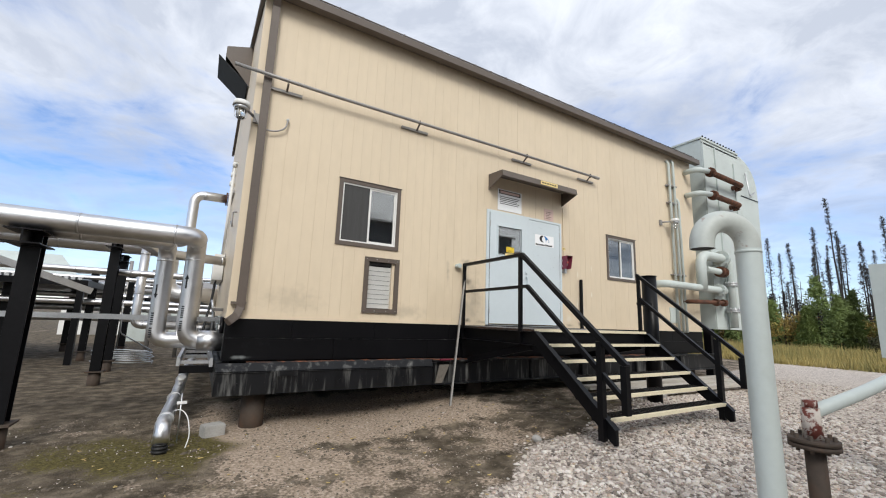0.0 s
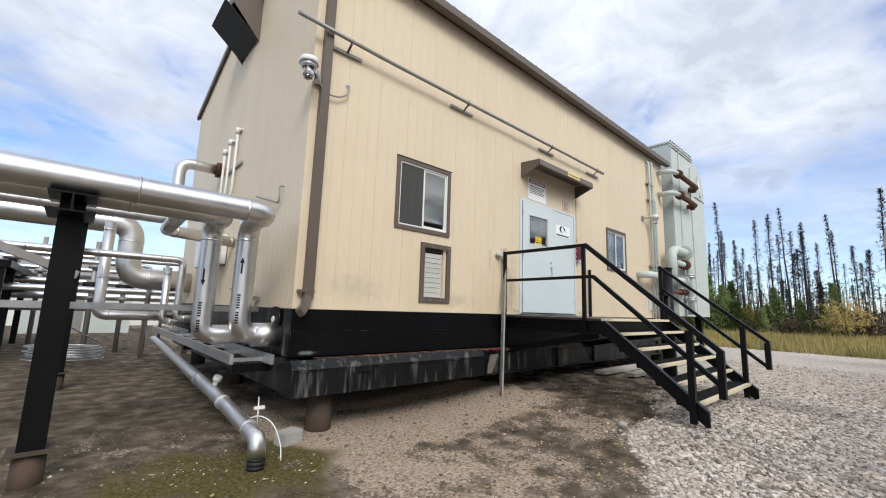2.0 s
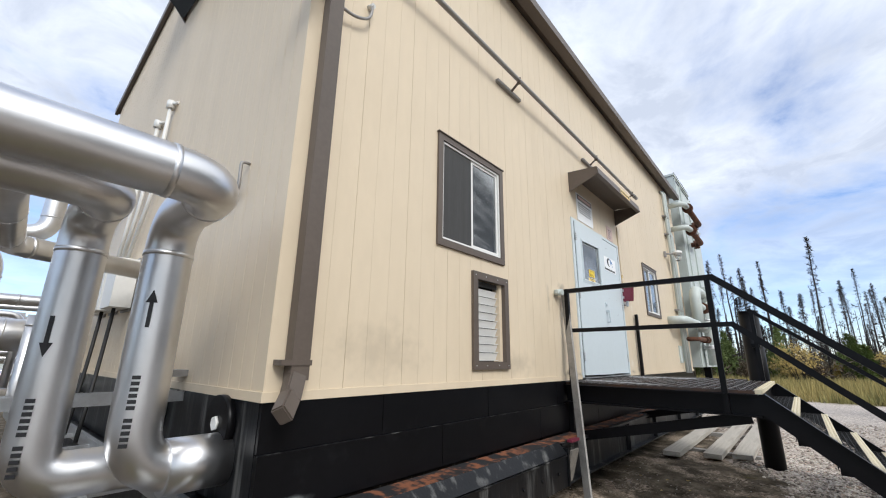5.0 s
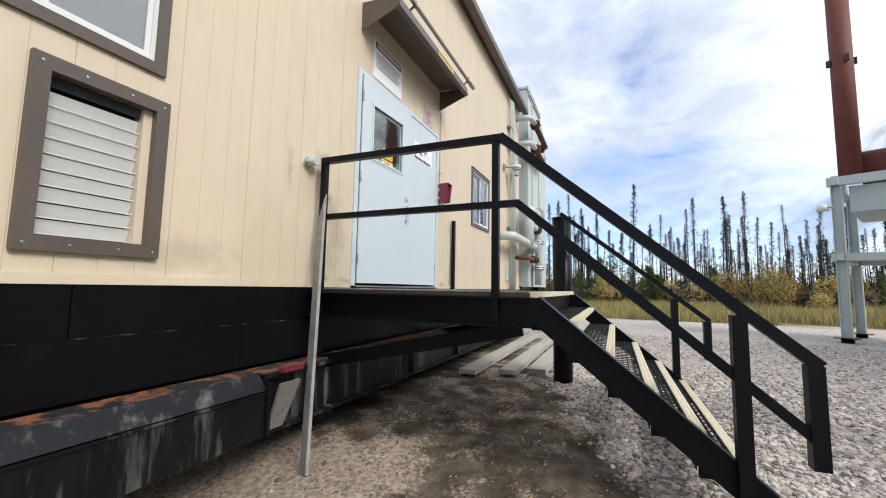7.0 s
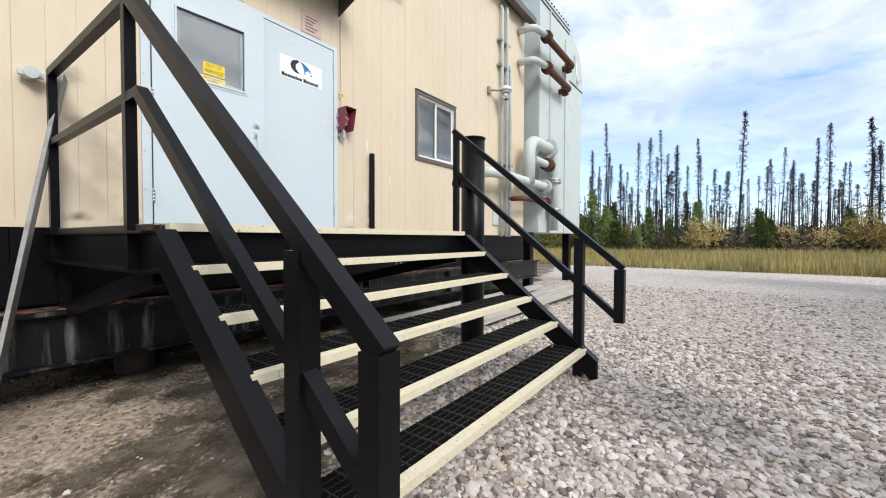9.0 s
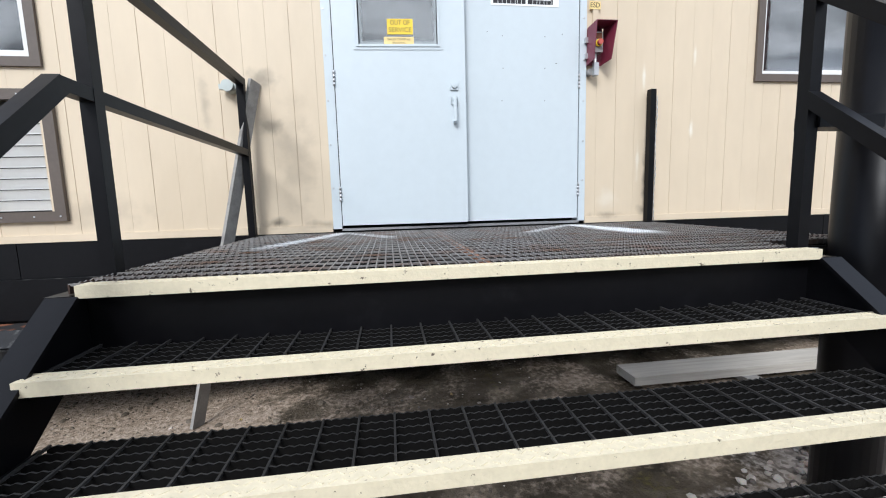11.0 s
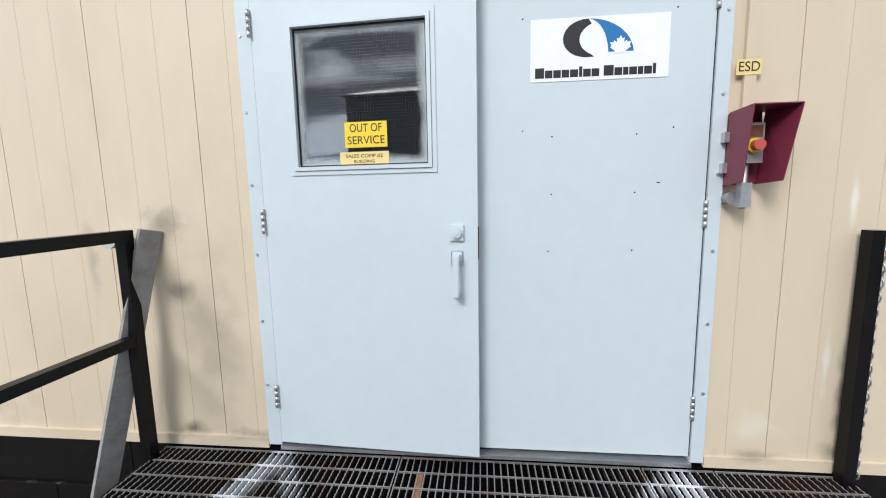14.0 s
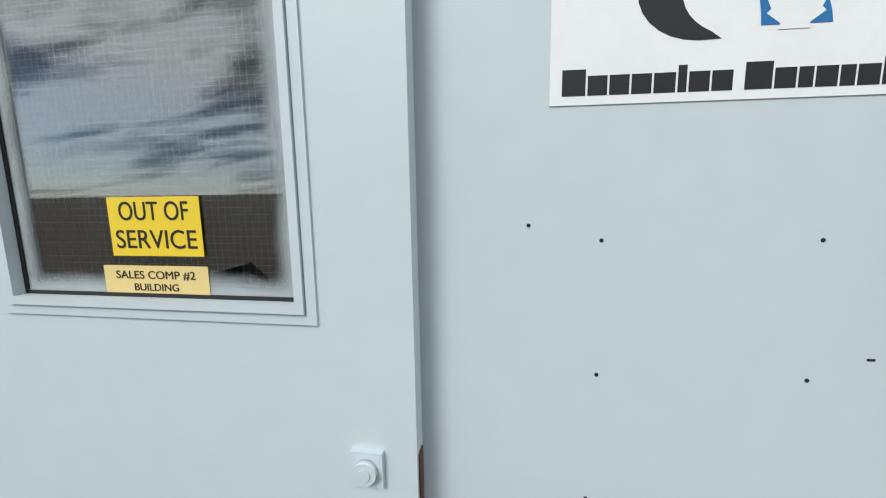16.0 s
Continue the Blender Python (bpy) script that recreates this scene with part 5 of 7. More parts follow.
box_part("cantilever_bracket", (-0.46, -0.062, 0.42, 0.46, 0.66, 0.76), BLACK, side_tray)
box_part("cantilever_bracket", (-0.46, -0.062, 3.2, 3.24, 0.66, 0.76), BLACK, side_tray)

# pipes and struts on the gable wall
for k, (yy, zt) in enumerate(((3.08, 4.52), (3.52, 4.43), (3.88, 4.33))):
    riser = thing("conduit_riser", "white conduit riser on the gable wall", "conduit", "conduit risers")
    tube_part("pipe", [(-0.05, yy, zt), (-0.05, yy, 3.4), (-0.05, 3.6 + 0.25 * k, 2.66)], 0.022, WHITE, riser, bend=0.2, n=10)
    bm = bmesh.new()
    add_cyl(bm, (-0.05, yy, zt - 0.01), (-0.05, yy, zt + 0.09), 0.045, n=12)
    add_cyl(bm, (-0.05, yy, zt + 0.05), (-0.001, yy - 0.12, zt + 0.05), 0.02, n=10)
    part("head_fitting", bm, WHITE, riser)
rail = thing("strut_rail", "dark strut rail on the gable wall", "strut")
bm = bmesh.new()
add_box(bm, -0.032, -0.001, 2.72, 3.75, 3.86, 3.91)
part("rail", bm, GREYCONDUIT, rail)
for k in range(3):
    jb = thing("junction_box", "white junction box on the gable wall", "box", "junction boxes", at=(0, 3.08 + k * 0.58, 0))
    box_part("case", (-0.20, -0.02, 0.0, 0.46, 2.12, 2.64), WHITE, jb, bevel=0.01)
    tube_part("cable", [(-0.12, 0.2, 2.12), (-0.14, 0.16, 1.7), (-0.2, -0.1, 1.35), (-0.25, -0.2, 0.87)], 0.018, RUBBER, jb, bend=0.2, n=8)
    box_part("mount", (-0.02, -0.001, 0.05, 0.41, 2.09, 2.67), GREYCONDUIT, jb)
tubing = thing("bent_conduit", "thin bent conduit on the gable wall", "conduit")
tube_part("pipe", [(-0.001, 0.62, 3.00), (-0.06, 0.62, 3.00), (-0.05, 0.63, 2.77), (-0.04, 1.65, 3.05)], 0.012, GREYCONDUIT, tubing, bend=0.06, n=8)
outlet = thing("valve_outlet", "small grey pipe outlet low on the gable wall", "valve")
tube_part("pipe", [(-0.16, 2.0, 1.66), (-0.16, 1.30, 1.66), (-0.12, 1.24, 1.40), (-0.12, 1.24, 0.90)], 0.022, GALV, outlet, bend=0.08, n=10)
box_part("clip", (-0.16, -0.001, 1.14, 1.30, 1.50, 1.545), GREYCONDUIT, outlet)
for yy in (1.60, 0.42):
    disc = thing("blind_flange", "painted grey disc flange on the skirt", "flange", "disc flanges")
    bm = bmesh.new()
    add_cyl(bm, (-0.002, yy, 1.27), (-0.05, yy, 1.27), 0.155, n=28)
    part("disc", bm, PALEGREY if yy > 1 else BLACK, disc)
    bm = bmesh.new()
    add_cyl(bm, (-0.05, yy, 1.27), (-0.065, yy, 1.27), 0.04, n=6)
    part("hub_nut", bm, WHITE, disc)

# ---- drain pipe on the ground ----
drain = thing("drain_pipe", "dented silver-clad drain pipe lying along the skid", "pipe")
bm = bmesh.new()
add_tube(bm, [(-0.22, 8.6, 0.44), (-0.42, 3.2, 0.40), (-0.45, 1.2, 0.34), (-0.50, -0.72, 0.26), (-0.50, -0.74, 0.10)], 0.075, 0.16, 18, True, 8)
for v in bm.verts:
    k = noise.noise(v.co * 5.0) * 0.012
    v.co += Vector((k, noise.noise(v.co * 7.0 + Vector((3, 1, 2))) * 0.008, noise.noise(v.co * 6.0 + Vector((9, 1, 2))) * 0.012))
part("jacket", bm, ALU, drain)
bm = bmesh.new()
for k in range(4):
    add_cyl(bm, (-0.50, -0.74, 0.10 - k * 0.035), (-0.50, -0.74, 0.075 - k * 0.035), 0.078, 0.070, n=18)
add_cyl(bm, (-0.50, -0.74, 0.10), (-0.50, -0.74, -0.06), 0.068, n=18)
part("rubber_boot", bm, RUBBER, drain, "black ribbed rubber boot")
for yy, zz in ((-0.45, 0.275), (0.6, 0.32), (2.0, 0.365)):
    bm = bmesh.new()
    add_cyl(bm, (-0.495 + 0.02 * (yy + 0.45), yy - 0.012, zz), (-0.493 + 0.02 * (yy + 0.45), yy + 0.012, zz + 0.001), 0.083, n=18)
    part("clamp", bm, GALV, drain)
bm = bmesh.new()
add_cyl(bm, (-0.44, 1.15, 0.42), (-0.43, 1.12, 0.48), 0.03, n=12)
add_cyl(bm, (-0.43, 1.12, 0.48), (-0.42, 1.10, 0.53), 0.05, n=14)
part("vent_cap", bm, WHITE, drain)
block = thing("concrete_block", "small pale concrete block half sunk in dirt", "block", at=(0.0, -0.22, 0.0))
bm = bmesh.new()
add_box(bm, -0.12, 0.12, -0.08, 0.10, -0.08, 0.13, Matrix.Rotation(0.35, 4, "Z"))
part("block", bm, CONC, block, bevel=0.012)
wire = thing("loose_cable", "loose white cable curling by the drain pipe", "cable")
tube_part("cable", [(-0.45, -0.2, 0.30), (-0.36, -0.35, 0.36), (-0.28, -0.5, 0.30), (-0.24, -0.62, 0.12), (-0.27, -0.72, 0.02)], 0.006, WHITE, wire, bend=0.12, n=6)
stake = thing("stake", "thin metal stake beside the drain pipe", "stake")
tube_part("rod", [(-0.36, -0.30, -0.05), (-0.37, -0.28, 0.52)], 0.008, GALV, stake, n=6)
bm = bmesh.new()
add_box(bm, -0.41, -0.31, -0.30, -0.27, 0.40, 0.43)
part("tie", bm, WHITE, stake)

# ---- plant in the distance beyond the rack ----
def fan_cooler(x0, x1, y0, y1, z, label):
    c = thing("fan_cooler", label, "cooler")
    box_part("deck", (x0, x1, y0, y1, z, z + 0.16), BLACK, c)
    bm = bmesh.new()
    nn = int((x1 - x0) / 0.14)
    for i in range(nn):
        add_box(bm, x0 + 0.03 + i * 0.14, x0 + 0.12 + i * 0.14, y0, y1, z + 0.16, z + 0.24)
    part("fin_slats", bm, GALV, c)
    bm = bmesh.new()
    plate(bm, ((x0 + 0.3, y0 + 0.2, z + 0.26), (x1 - 0.3, y0 + 0.2, z + 0.26), (x1 - 0.9, y0 + 1.2, z + 0.85), (x0 + 0.9, y0 + 1.2, z + 0.85)), 0.05)
    part("inclined_panel", bm, PALEGREY, c)
    for px in (x0 + 0.15, (x0 + x1) / 2, x1 - 0.15):
        for py in (y0 + 0.15, y1 - 0.15):
            bm = bmesh.new()
            add_box(bm, px - 0.07, px + 0.07, py - 0.07, py + 0.07, ground_z(px, py) - 0.1, z)
            part("leg", bm, BLACK, c)
    return c


fan_cooler(-9.0, -3.0, 8.0, 13.5, 2.05, "black-decked fan cooler on steel legs")
fan_cooler(-16.0, -10.0, 7.0, 14.0, 2.0, "black-decked fan cooler on steel legs")
for k, (yy, zz, r, x1) in enumerate(((8.2, 2.3, 0.06, -0.5), (8.5, 1.65, 0.08, 0.5), (9.6, 1.2, 0.10, 2.0), (10.5, 2.6, 0.07, 1.0), (11.4, 1.9, 0.09, 3.0), (12.5, 1.5, 0.12, 3.5), (14, 2.4, 0.08, 2.5), (15, 1.1, 0.1, 4.0))):
    p = insulated("plant_pipe", "silver pipe in the plant beyond", [(-18, yy, zz), (x1, yy, zz), (x1, yy, 0.0)], r, 0.2, seams=False, n=12, group="distant plant pipes")
for k, (xx, yy, zt) in enumerate(((-1.6, 9.0, 2.9), (-0.9, 10.0, 2.7), (-2.8, 13.0, 3.3), (0.6, 14.0, 2.8), (1.8, 16.0, 3.0), (-3.6, 15.5, 2.7))):
    v = thing("valve_stand", "dark pipe valve assembly in the plant beyond", "valve", "distant valves")
    bm = bmesh.new()
    add_cyl(bm, (xx, yy, 0), (xx, yy, zt), 0.06, n=10)
    for q in range(4):
        add_cyl(bm, (xx, yy, 1.4 + q * 0.4), (xx, yy, 1.5 + q * 0.4), 0.14, n=12)
    part("stem", bm, GREYCONDUIT, v)
    bm = bmesh.new()
    add_cyl(bm, (xx - 0.2, yy - 0.14, 1.75), (xx + 0.2, yy - 0.14, 1.75), 0.10, n=12)
    part("actuator", bm, BLACK, v)
for x0, x1, y0, y1, h, mat, lab in ((-30, -15, 30, 38, 3.2, WHITE, "low white plant shed far off"), (-7, 4, 24, 29, 2.6, WHITE, "low white plant shed far off"), (-3.5, 0.0, 18, 20.5, 2.3, PALEGREY, "pale equipment cabinet far off")):
    s = thing("plant_shed", lab, "shed")
    box_part("shell", (x0, x1, y0, y1, -0.1, h), mat, s)
    bm = bmesh.new()
    plate(bm, ((x0 - 0.2, y0 - 0.2, h), (x1 + 0.2, y0 - 0.2, h), (x1 + 0.2, (y0 + y1) / 2, h + 0.7), (x0 - 0.2, (y0 + y1) / 2, h + 0.7)), 0.08)
    plate(bm, ((x0 - 0.2, y1 + 0.2, h), (x1 + 0.2, y1 + 0.2, h), (x1 + 0.2, (y0 + y1) / 2, h + 0.7), (x0 - 0.2, (y0 + y1) / 2, h + 0.7)), -0.08)
    part("roof", bm, GREYCONDUIT, s)
    box_part("door", (x0 + 1.0, x0 + 1.9, y0 - 0.04, y0 - 0.005, 0.0, 2.0), GREYCONDUIT, s)
coil = thing("cable_coil", "grey cable lying in loose loops on the dirt", "cable")
pts = []
for k in range(90):
    a = k * 0.42
    pts.append((-1.9 + 0.62 * math.cos(a) * (1 + 0.08 * math.sin(k)), 7.3 + 0.5 * math.sin(a), 0.10 + 0.0035 * k + 0.05 * math.sin(a * 0.5) ** 2))
tube_part("coil", pts + [(-1.95, 6.55, 0.9), (-1.99, 6.5, 1.7)], 0.016, GALV, coil, bend=0.05, n=6, steps=1)


# ---- vent hood on the gable ----
vent = thing("vent_hood", "dark brown sheet-metal vent hood on the gable wall", "vent")
bm = bmesh.new()
VY0, VY1 = 2.55, 3.55
plate(bm, ((-0.001, VY0, 7.0), (-0.001, VY1, 7.0), (-0.47, VY1, 6.85), (-0.47, VY0, 6.85)), 0.012)
part("top", bm, BROWN, vent)
for yy in (VY0, VY1):
    bm = bmesh.new()
    plate(bm, ((-0.001, yy, 7.0), (-0.47, yy, 6.85), (-0.47, yy, 6.62), (-0.001, yy, 6.1)), 0.012)
    part("cheek", bm, BROWN, vent)
bm = bmesh.new()
plate(bm, ((-0.47, VY0, 6.85), (-0.47, VY1, 6.85), (-0.47, VY1, 6.62), (-0.47, VY0, 6.62)), 0.012)
part("front", bm, BROWN, vent)
bm = bmesh.new()
plate(bm, ((-0.60, VY0 + 0.02, 6.64), (-0.60, VY1 - 0.02, 6.64), (-0.03, VY1 - 0.02, 6.16), (-0.03, VY0 + 0.02, 6.16)), 0.01)
part("screen", bm, DARK, vent)

# ---- tall cooler plenum past the building end ----
plenum = thing("cooler_plenum", "tall pale grey-green cooler plenum with a rounded shoulder", "cooler")
prof = [(12.33, 1.5), (12.33, 7.28), (14.55, 7.28)]
for k in range(1, 9):
    a = radians(90 - k * 10)
    prof.append((14.55 + 1.25 * math.cos(a) * 1.0, 6.2 + 1.08 * math.sin(a)))
prof += [(15.8, 5.9), (15.66, 1.5)]
bm = bmesh.new()
lo = [bm.verts.new((px, -0.10, pz)) for px, pz in prof]
hi = [bm.verts.new((px, 5.2, pz)) for px, pz in prof]
bm.faces.new(lo)
bm.faces.new(hi[::-1])
for i in range(len(prof)):
    j = (i + 1) % len(prof)
    bm.faces.new((lo[i], lo[j], hi[j], hi[i]))
part("casing", bm, PALEGREY, plenum)
bm = bmesh.new()
add_box(bm, 12.30, 14.60, -0.13, 5.2, 7.282, 7.34)
part("top_flange", bm, PALEGREY, plenum)
box_part("dark_seam", (12.32, 14.55, -0.115, -0.101, 7.16, 7.19), BLACK, plenum)
box_part("dark_seam", (14.6, 15.78, -0.115, -0.101, 5.86, 5.89), BLACK, plenum)
for xx in (12.34, 13.05, 14.20):
    bm = bmesh.new()
    add_box(bm, xx, xx + 0.05, -0.135, -0.102, 1.5, 7.15 if xx < 14 else 6.9)
    part("stiffener", bm, PALEGREY, plenum)
bm = bmesh.new()
for k in range(34):
    add_cyl(bm, (13.12, -0.14, 1.6 + k * 0.12), (13.12, -0.155, 1.6 + k * 0.12), 0.018, n=6)
part("bolt_row", bm, GALV, plenum)
for k in range(12):
    box_part("roof_clip", (12.4 + k * 0.18, 12.44 + k * 0.18, -0.13, -0.09, 7.34, 7.40), BLACK, plenum)
for px, py in ((12.5, 0.2), (15.4, 0.2), (12.5, 4.8), (15.4, 4.8)):
    bm = bmesh.new()
    add_box(bm, px - 0.1, px + 0.1, py - 0.1, py + 0.1, ground_z(px, py) - 0.1, 1.5)
    part("leg", bm, BLACK, plenum)
ladder = thing("plenum_bracket", "small galvanised bracket on the plenum shoulder", "bracket")
tube_part("rod", [(14.9, -0.16, 6.7), (15.0, -0.2, 5.9), (15.35, -0.2, 6.1)], 0.025, GALV, ladder, bend=0.1, n=8)


def flanged(name, label, pts, r, mat, ends, fl_mat, bend=0.16):
    p = thing(name, label, "pipe", "process pipes at the building end")
    tube_part("run", pts, r, mat, p, bend=bend, n=18)
    for c, d in ends:
        c, d = Vector(c), Vector(d)
        bm = bmesh.new()
        add_cyl(bm, c, c + d * 0.04, r * 1.75, n=20)
        add_cyl(bm, c + d * 0.055, c + d * 0.095, r * 1.75, n=20)
        fo = part("flange", bm, fl_mat, p)
        u = d.orthogonal().normalized()
        v = d.cross(u)
        for k in range(8):
            a = k * math.pi / 4
            o = (u * math.cos(a) + v * math.sin(a)) * r * 1.45
            bm = bmesh.new()
            add_cyl(bm, c + o - d * 0.03, c + o + d * 0.13, 0.016, n=6)
            part("bolt", bm, fl_mat, fo)
    return p


flanged("process_pipe", "pale pipe with a rusty far end near the eave", [(11.4, -0.02, 5.98), (11.4, -0.38, 5.98), (12.0, -0.38, 6.06)], 0.075, PALEGREY, [], RUST)
flanged("process_pipe", "rusty brown pipe run across the plenum", [(12.0, -0.38, 6.06), (14.05, -0.38, 6.02), (14.05, -0.10, 6.02)], 0.08, RUST, [((14.05, -0.30, 6.02), (0, 1, 0)), ((12.1, -0.38, 6.058), (1, 0, 0))], RUST)
flanged("process_pipe", "pale pipe with a rusty far end below the first", [(11.4, -0.02, 5.28), (11.4, -0.38, 5.28), (12.05, -0.38, 5.36)], 0.075, PALEGREY, [], RUST)
flanged("process_pipe", "rusty brown pipe run across the plenum", [(12.05, -0.38, 5.36), (13.8, -0.38, 5.33), (13.8, -0.10, 5.33)], 0.08, RUST, [((13.8, -0.30, 5.33), (0, 1, 0)), ((12.15, -0.38, 5.358), (1, 0, 0))], RUST)
flanged("process_pipe", "thick pale elbow pipe with a bolted flange", [(11.25, -0.36, 2.55), (11.25, -0.36, 3.5), (12.55, -0.36, 3.5), (12.9, -0.11, 3.5)], 0.13, PALEGREY, [((12.35, -0.36, 3.5), (1, 0, 0))], PALEGREY, bend=0.35)
flanged("process_pipe", "short pale pipe with a rusty orange flange", [(11.5, -0.36, 3.12), (12.7, -0.36, 3.10), (12.9, -0.11, 3.1)], 0.085, PALEGREY, [((12.2, -0.36, 3.107), (1, 0, 0)), ((12.36, -0.36, 3.107), (1, 0, 0))], RUST)
flanged("process_pipe", "long pale pipe out of the front wall", [(9.6, 0.0, 2.58), (9.6, -0.34, 2.58), (12.5, -0.34, 2.58), (12.8, -0.11, 2.58)], 0.095, PALEGREY, [((12.15, -0.34, 2.58), (1, 0, 0))], PALEGREY)
flanged("process_pipe", "thin pipe with rust-brown flanges", [(10.9, 0.0, 2.2), (10.9, -0.34, 2.2), (12.5, -0.34, 2.24), (12.8, -0.11, 2.24)], 0.055, RUST, [((11.9, -0.34, 2.225), (1, 0, 0)), ((12.3, -0.34, 2.235), (1, 0, 0))], RUST)
flanged("process_pipe", "pale drop pipe with bolted valve flange", [(12.95, -0.30, 1.55), (12.95, -0.30, 3.5), (12.95, -0.11, 3.5)], 0.10, PALEGREY, [((12.95, -0.30, 2.0), (0, 0, 1)), ((12.95, -0.30, 2.75), (0, 0, 1))], GALV)
for xx, zt in ((10.50, 6.05), (10.72, 6.12), (10.88, 5.0)):
    r_ob = thing("conduit_riser", "cream conduit riser clamped to the front wall", "conduit", "front wall risers")
    tube_part("pipe", [(xx, -0.08, 1.38), (xx, -0.08, zt), (xx, -0.02, zt + 0.08)], 0.035, PALEGREY, r_ob, bend=0.06, n=12)
    for zz in (2.9, 4.9, 5.4):
        if zz < zt - 0.1:
            box_part("clamp", (xx - 0.10, xx + 0.10, -0.105, -0.001, zz - 0.02, zz + 0.02), GREYCONDUIT, r_ob)
panel2 = thing("cover_plate", "small pale cover plate low on the front wall", "plate")
box_part("plate", (10.25, 10.55, -0.03, -0.001, 1.62, 2.02), PALEGREY, panel2, bevel=0.005)

# ---- pile, planks ----
pole = thing("black_pipe_pile", "thick black steel pipe pile beside the stairs", "pile")
bm = bmesh.new()
add_cyl(bm, (6.73, -1.70, ground_z(6.7, -1.7) - 0.1), (6.73, -1.70, 2.40), 0.125, n=28)
part("pipe", bm, BLACK, pole)
box_part("bracket", (6.33, 6.62, -1.80, -1.70, 1.86, 1.91), BLACK, pole)
bm = bmesh.new()
add_cyl(bm, (6.73, -1.70, 2.40), (6.73, -1.70, 2.412), 0.135, n=28)
part("cap", bm, BLACK, pole)
for k, (xa, ya, yb, xe) in enumerate(((6.42, -0.57, -0.33, 11.6), (6.66, -1.08, -0.84, 12.0), (6.90, -1.44, -1.18, 11.3))):
    pl = thing("timber_plank", "pale weathered timber plank lying by the skid", "plank", "planks by the skid", at=(xa, (ya + yb) / 2, 0.235))
    bm = bmesh.new()
    w = (yb - ya) / 2
    add_box(bm, 0, xe - xa, -w, w, 0.0, 0.065)
    part("plank", bm, TIMBER, pl, bevel=0.008)
for xx in (7.3, 9.4, 11.1):
    sl = thing("timber_sleeper", "dark timber bearer under the planks", "bearer", "plank bearers")
    box_part("bearer", (xx, xx + 0.12, -1.5, -0.3, ground_z(xx, -0.9) - 0.04, 0.235), WOOD, sl)

# ---- vent pipe and standpipe by the gravel ----
goose = thing("gooseneck_vent", "pale grey gooseneck vent pipe with rust streaks at the bend", "vent pipe")
d = Vector((-0.866, 0.5, 0))
b0 = Vector((2.83, -4.885, 0))
bm = bmesh.new()
add_cyl(bm, b0 + Vector((0, 0, 0.05)), b0 + Vector((0, 0, 2.02)), 0.074, n=24, caps=False)
part("riser", bm, PALEGREY, goose)
bm = bmesh.new()
add_tube(bm, [b0 + Vector((0, 0, 2.0))] + [b0 + d * (0.155 - 0.155 * math.cos(a)) + Vector((0, 0, 2.05 + 0.155 * math.sin(a))) for a in [math.pi * k / 12 for k in range(13)]] + [b0 + d * 0.31 + Vector((0, 0, 2.01))], 0.074, 0.01, 24, False, 1)
bend = part("bend", bm, RUSTYPALE, goose, "pale bend with rust patches on top")
bm = bmesh.new()
add_cyl(bm, b0 + Vector((0, 0, 1.99)), b0 + Vector((0, 0, 2.01)), 0.077, n=24)
part("weld_band", bm, PALEGREY, goose)
# near-black disc that stands in for the shade inside the open mouth
bm = bmesh.new()
add_cyl(bm, b0 + d * 0.31 + Vector((0, 0, 2.012)), b0 + d * 0.31 + Vector((0, 0, 2.03)), 0.068, n=24)
part("shaded_mouth_disc", bm, DARK, goose)
stand = thing("standpipe", "brown standpipe with a flange and a chipped red fitting", "standpipe")
s0 = Vector((3.27, -4.97, 0))
bm = bmesh.new()
add_cyl(bm, s0 + Vector((0, 0, 0.0)), s0 + Vector((0, 0, 0.74)), 0.055, n=20)
part("riser", bm, DARKRUST, stand)
bm = bmesh.new()
add_cyl(bm, s0 + Vector((0, 0, 0.74)), s0 + Vector((0, 0, 0.765)), 0.135, n=28)
add_cyl(bm, s0 + Vector((0, 0, 0.772)), s0 + Vector((0, 0, 0.797)), 0.135, n=28)
part("flange", bm, DARKRUST, stand, bevel=0.004)
for k in range(8):
    a = k * math.pi / 4 + 0.2
    o = Vector((0.105 * math.cos(a), 0.105 * math.sin(a), 0))
    bm = bmesh.new()
    add_cyl(bm, s0 + o + Vector((0, 0, 0.72)), s0 + o + Vector((0, 0, 0.825)), 0.012, n=6)
    part("bolt", bm, DARKRUST, stand)
bm = bmesh.new()
add_cyl(bm, s0 + Vector((0, 0, 0.797)), s0 + Vector((0, 0, 0.99)), 0.056, 0.05, n=20)
add_cyl(bm, s0 + Vector((0, 0, 0.99)), s0 + Vector((0, 0, 1.04)), 0.042, n=6)
part("fitting", bm, CHIPPED, stand, "chipped red and white fitting")
tube_part("branch", [s0 + Vector((0.0, 0.0, 0.955)), s0 + Vector((0.62, -0.10, 1.06)), s0 + Vector((2.2, -0.25, 1.32))], 0.043, PALEGREY, stand, "pale grey branch pipe", bend=0.2, n=16)
bm = bmesh.new()
add_box(bm, 5.42, 5.50, -5.29, -5.15, ground_z(5.4, -5.2) - 0.05, 1.30)
part("branch_post", bm, PALEGREY, stand)
cab = thing("pale_cabinet", "plain pale painted cabinet on a post", "cabinet")
box_part("case", (5.12, 5.75, -5.15, -4.93, 1.28, 2.14), PALEGREY, cab, bevel=0.01)
box_part("post", (5.32, 5.42, -5.1, -5.0, ground_z(5.3, -5) - 0.05, 1.28), PALEGREY, cab)

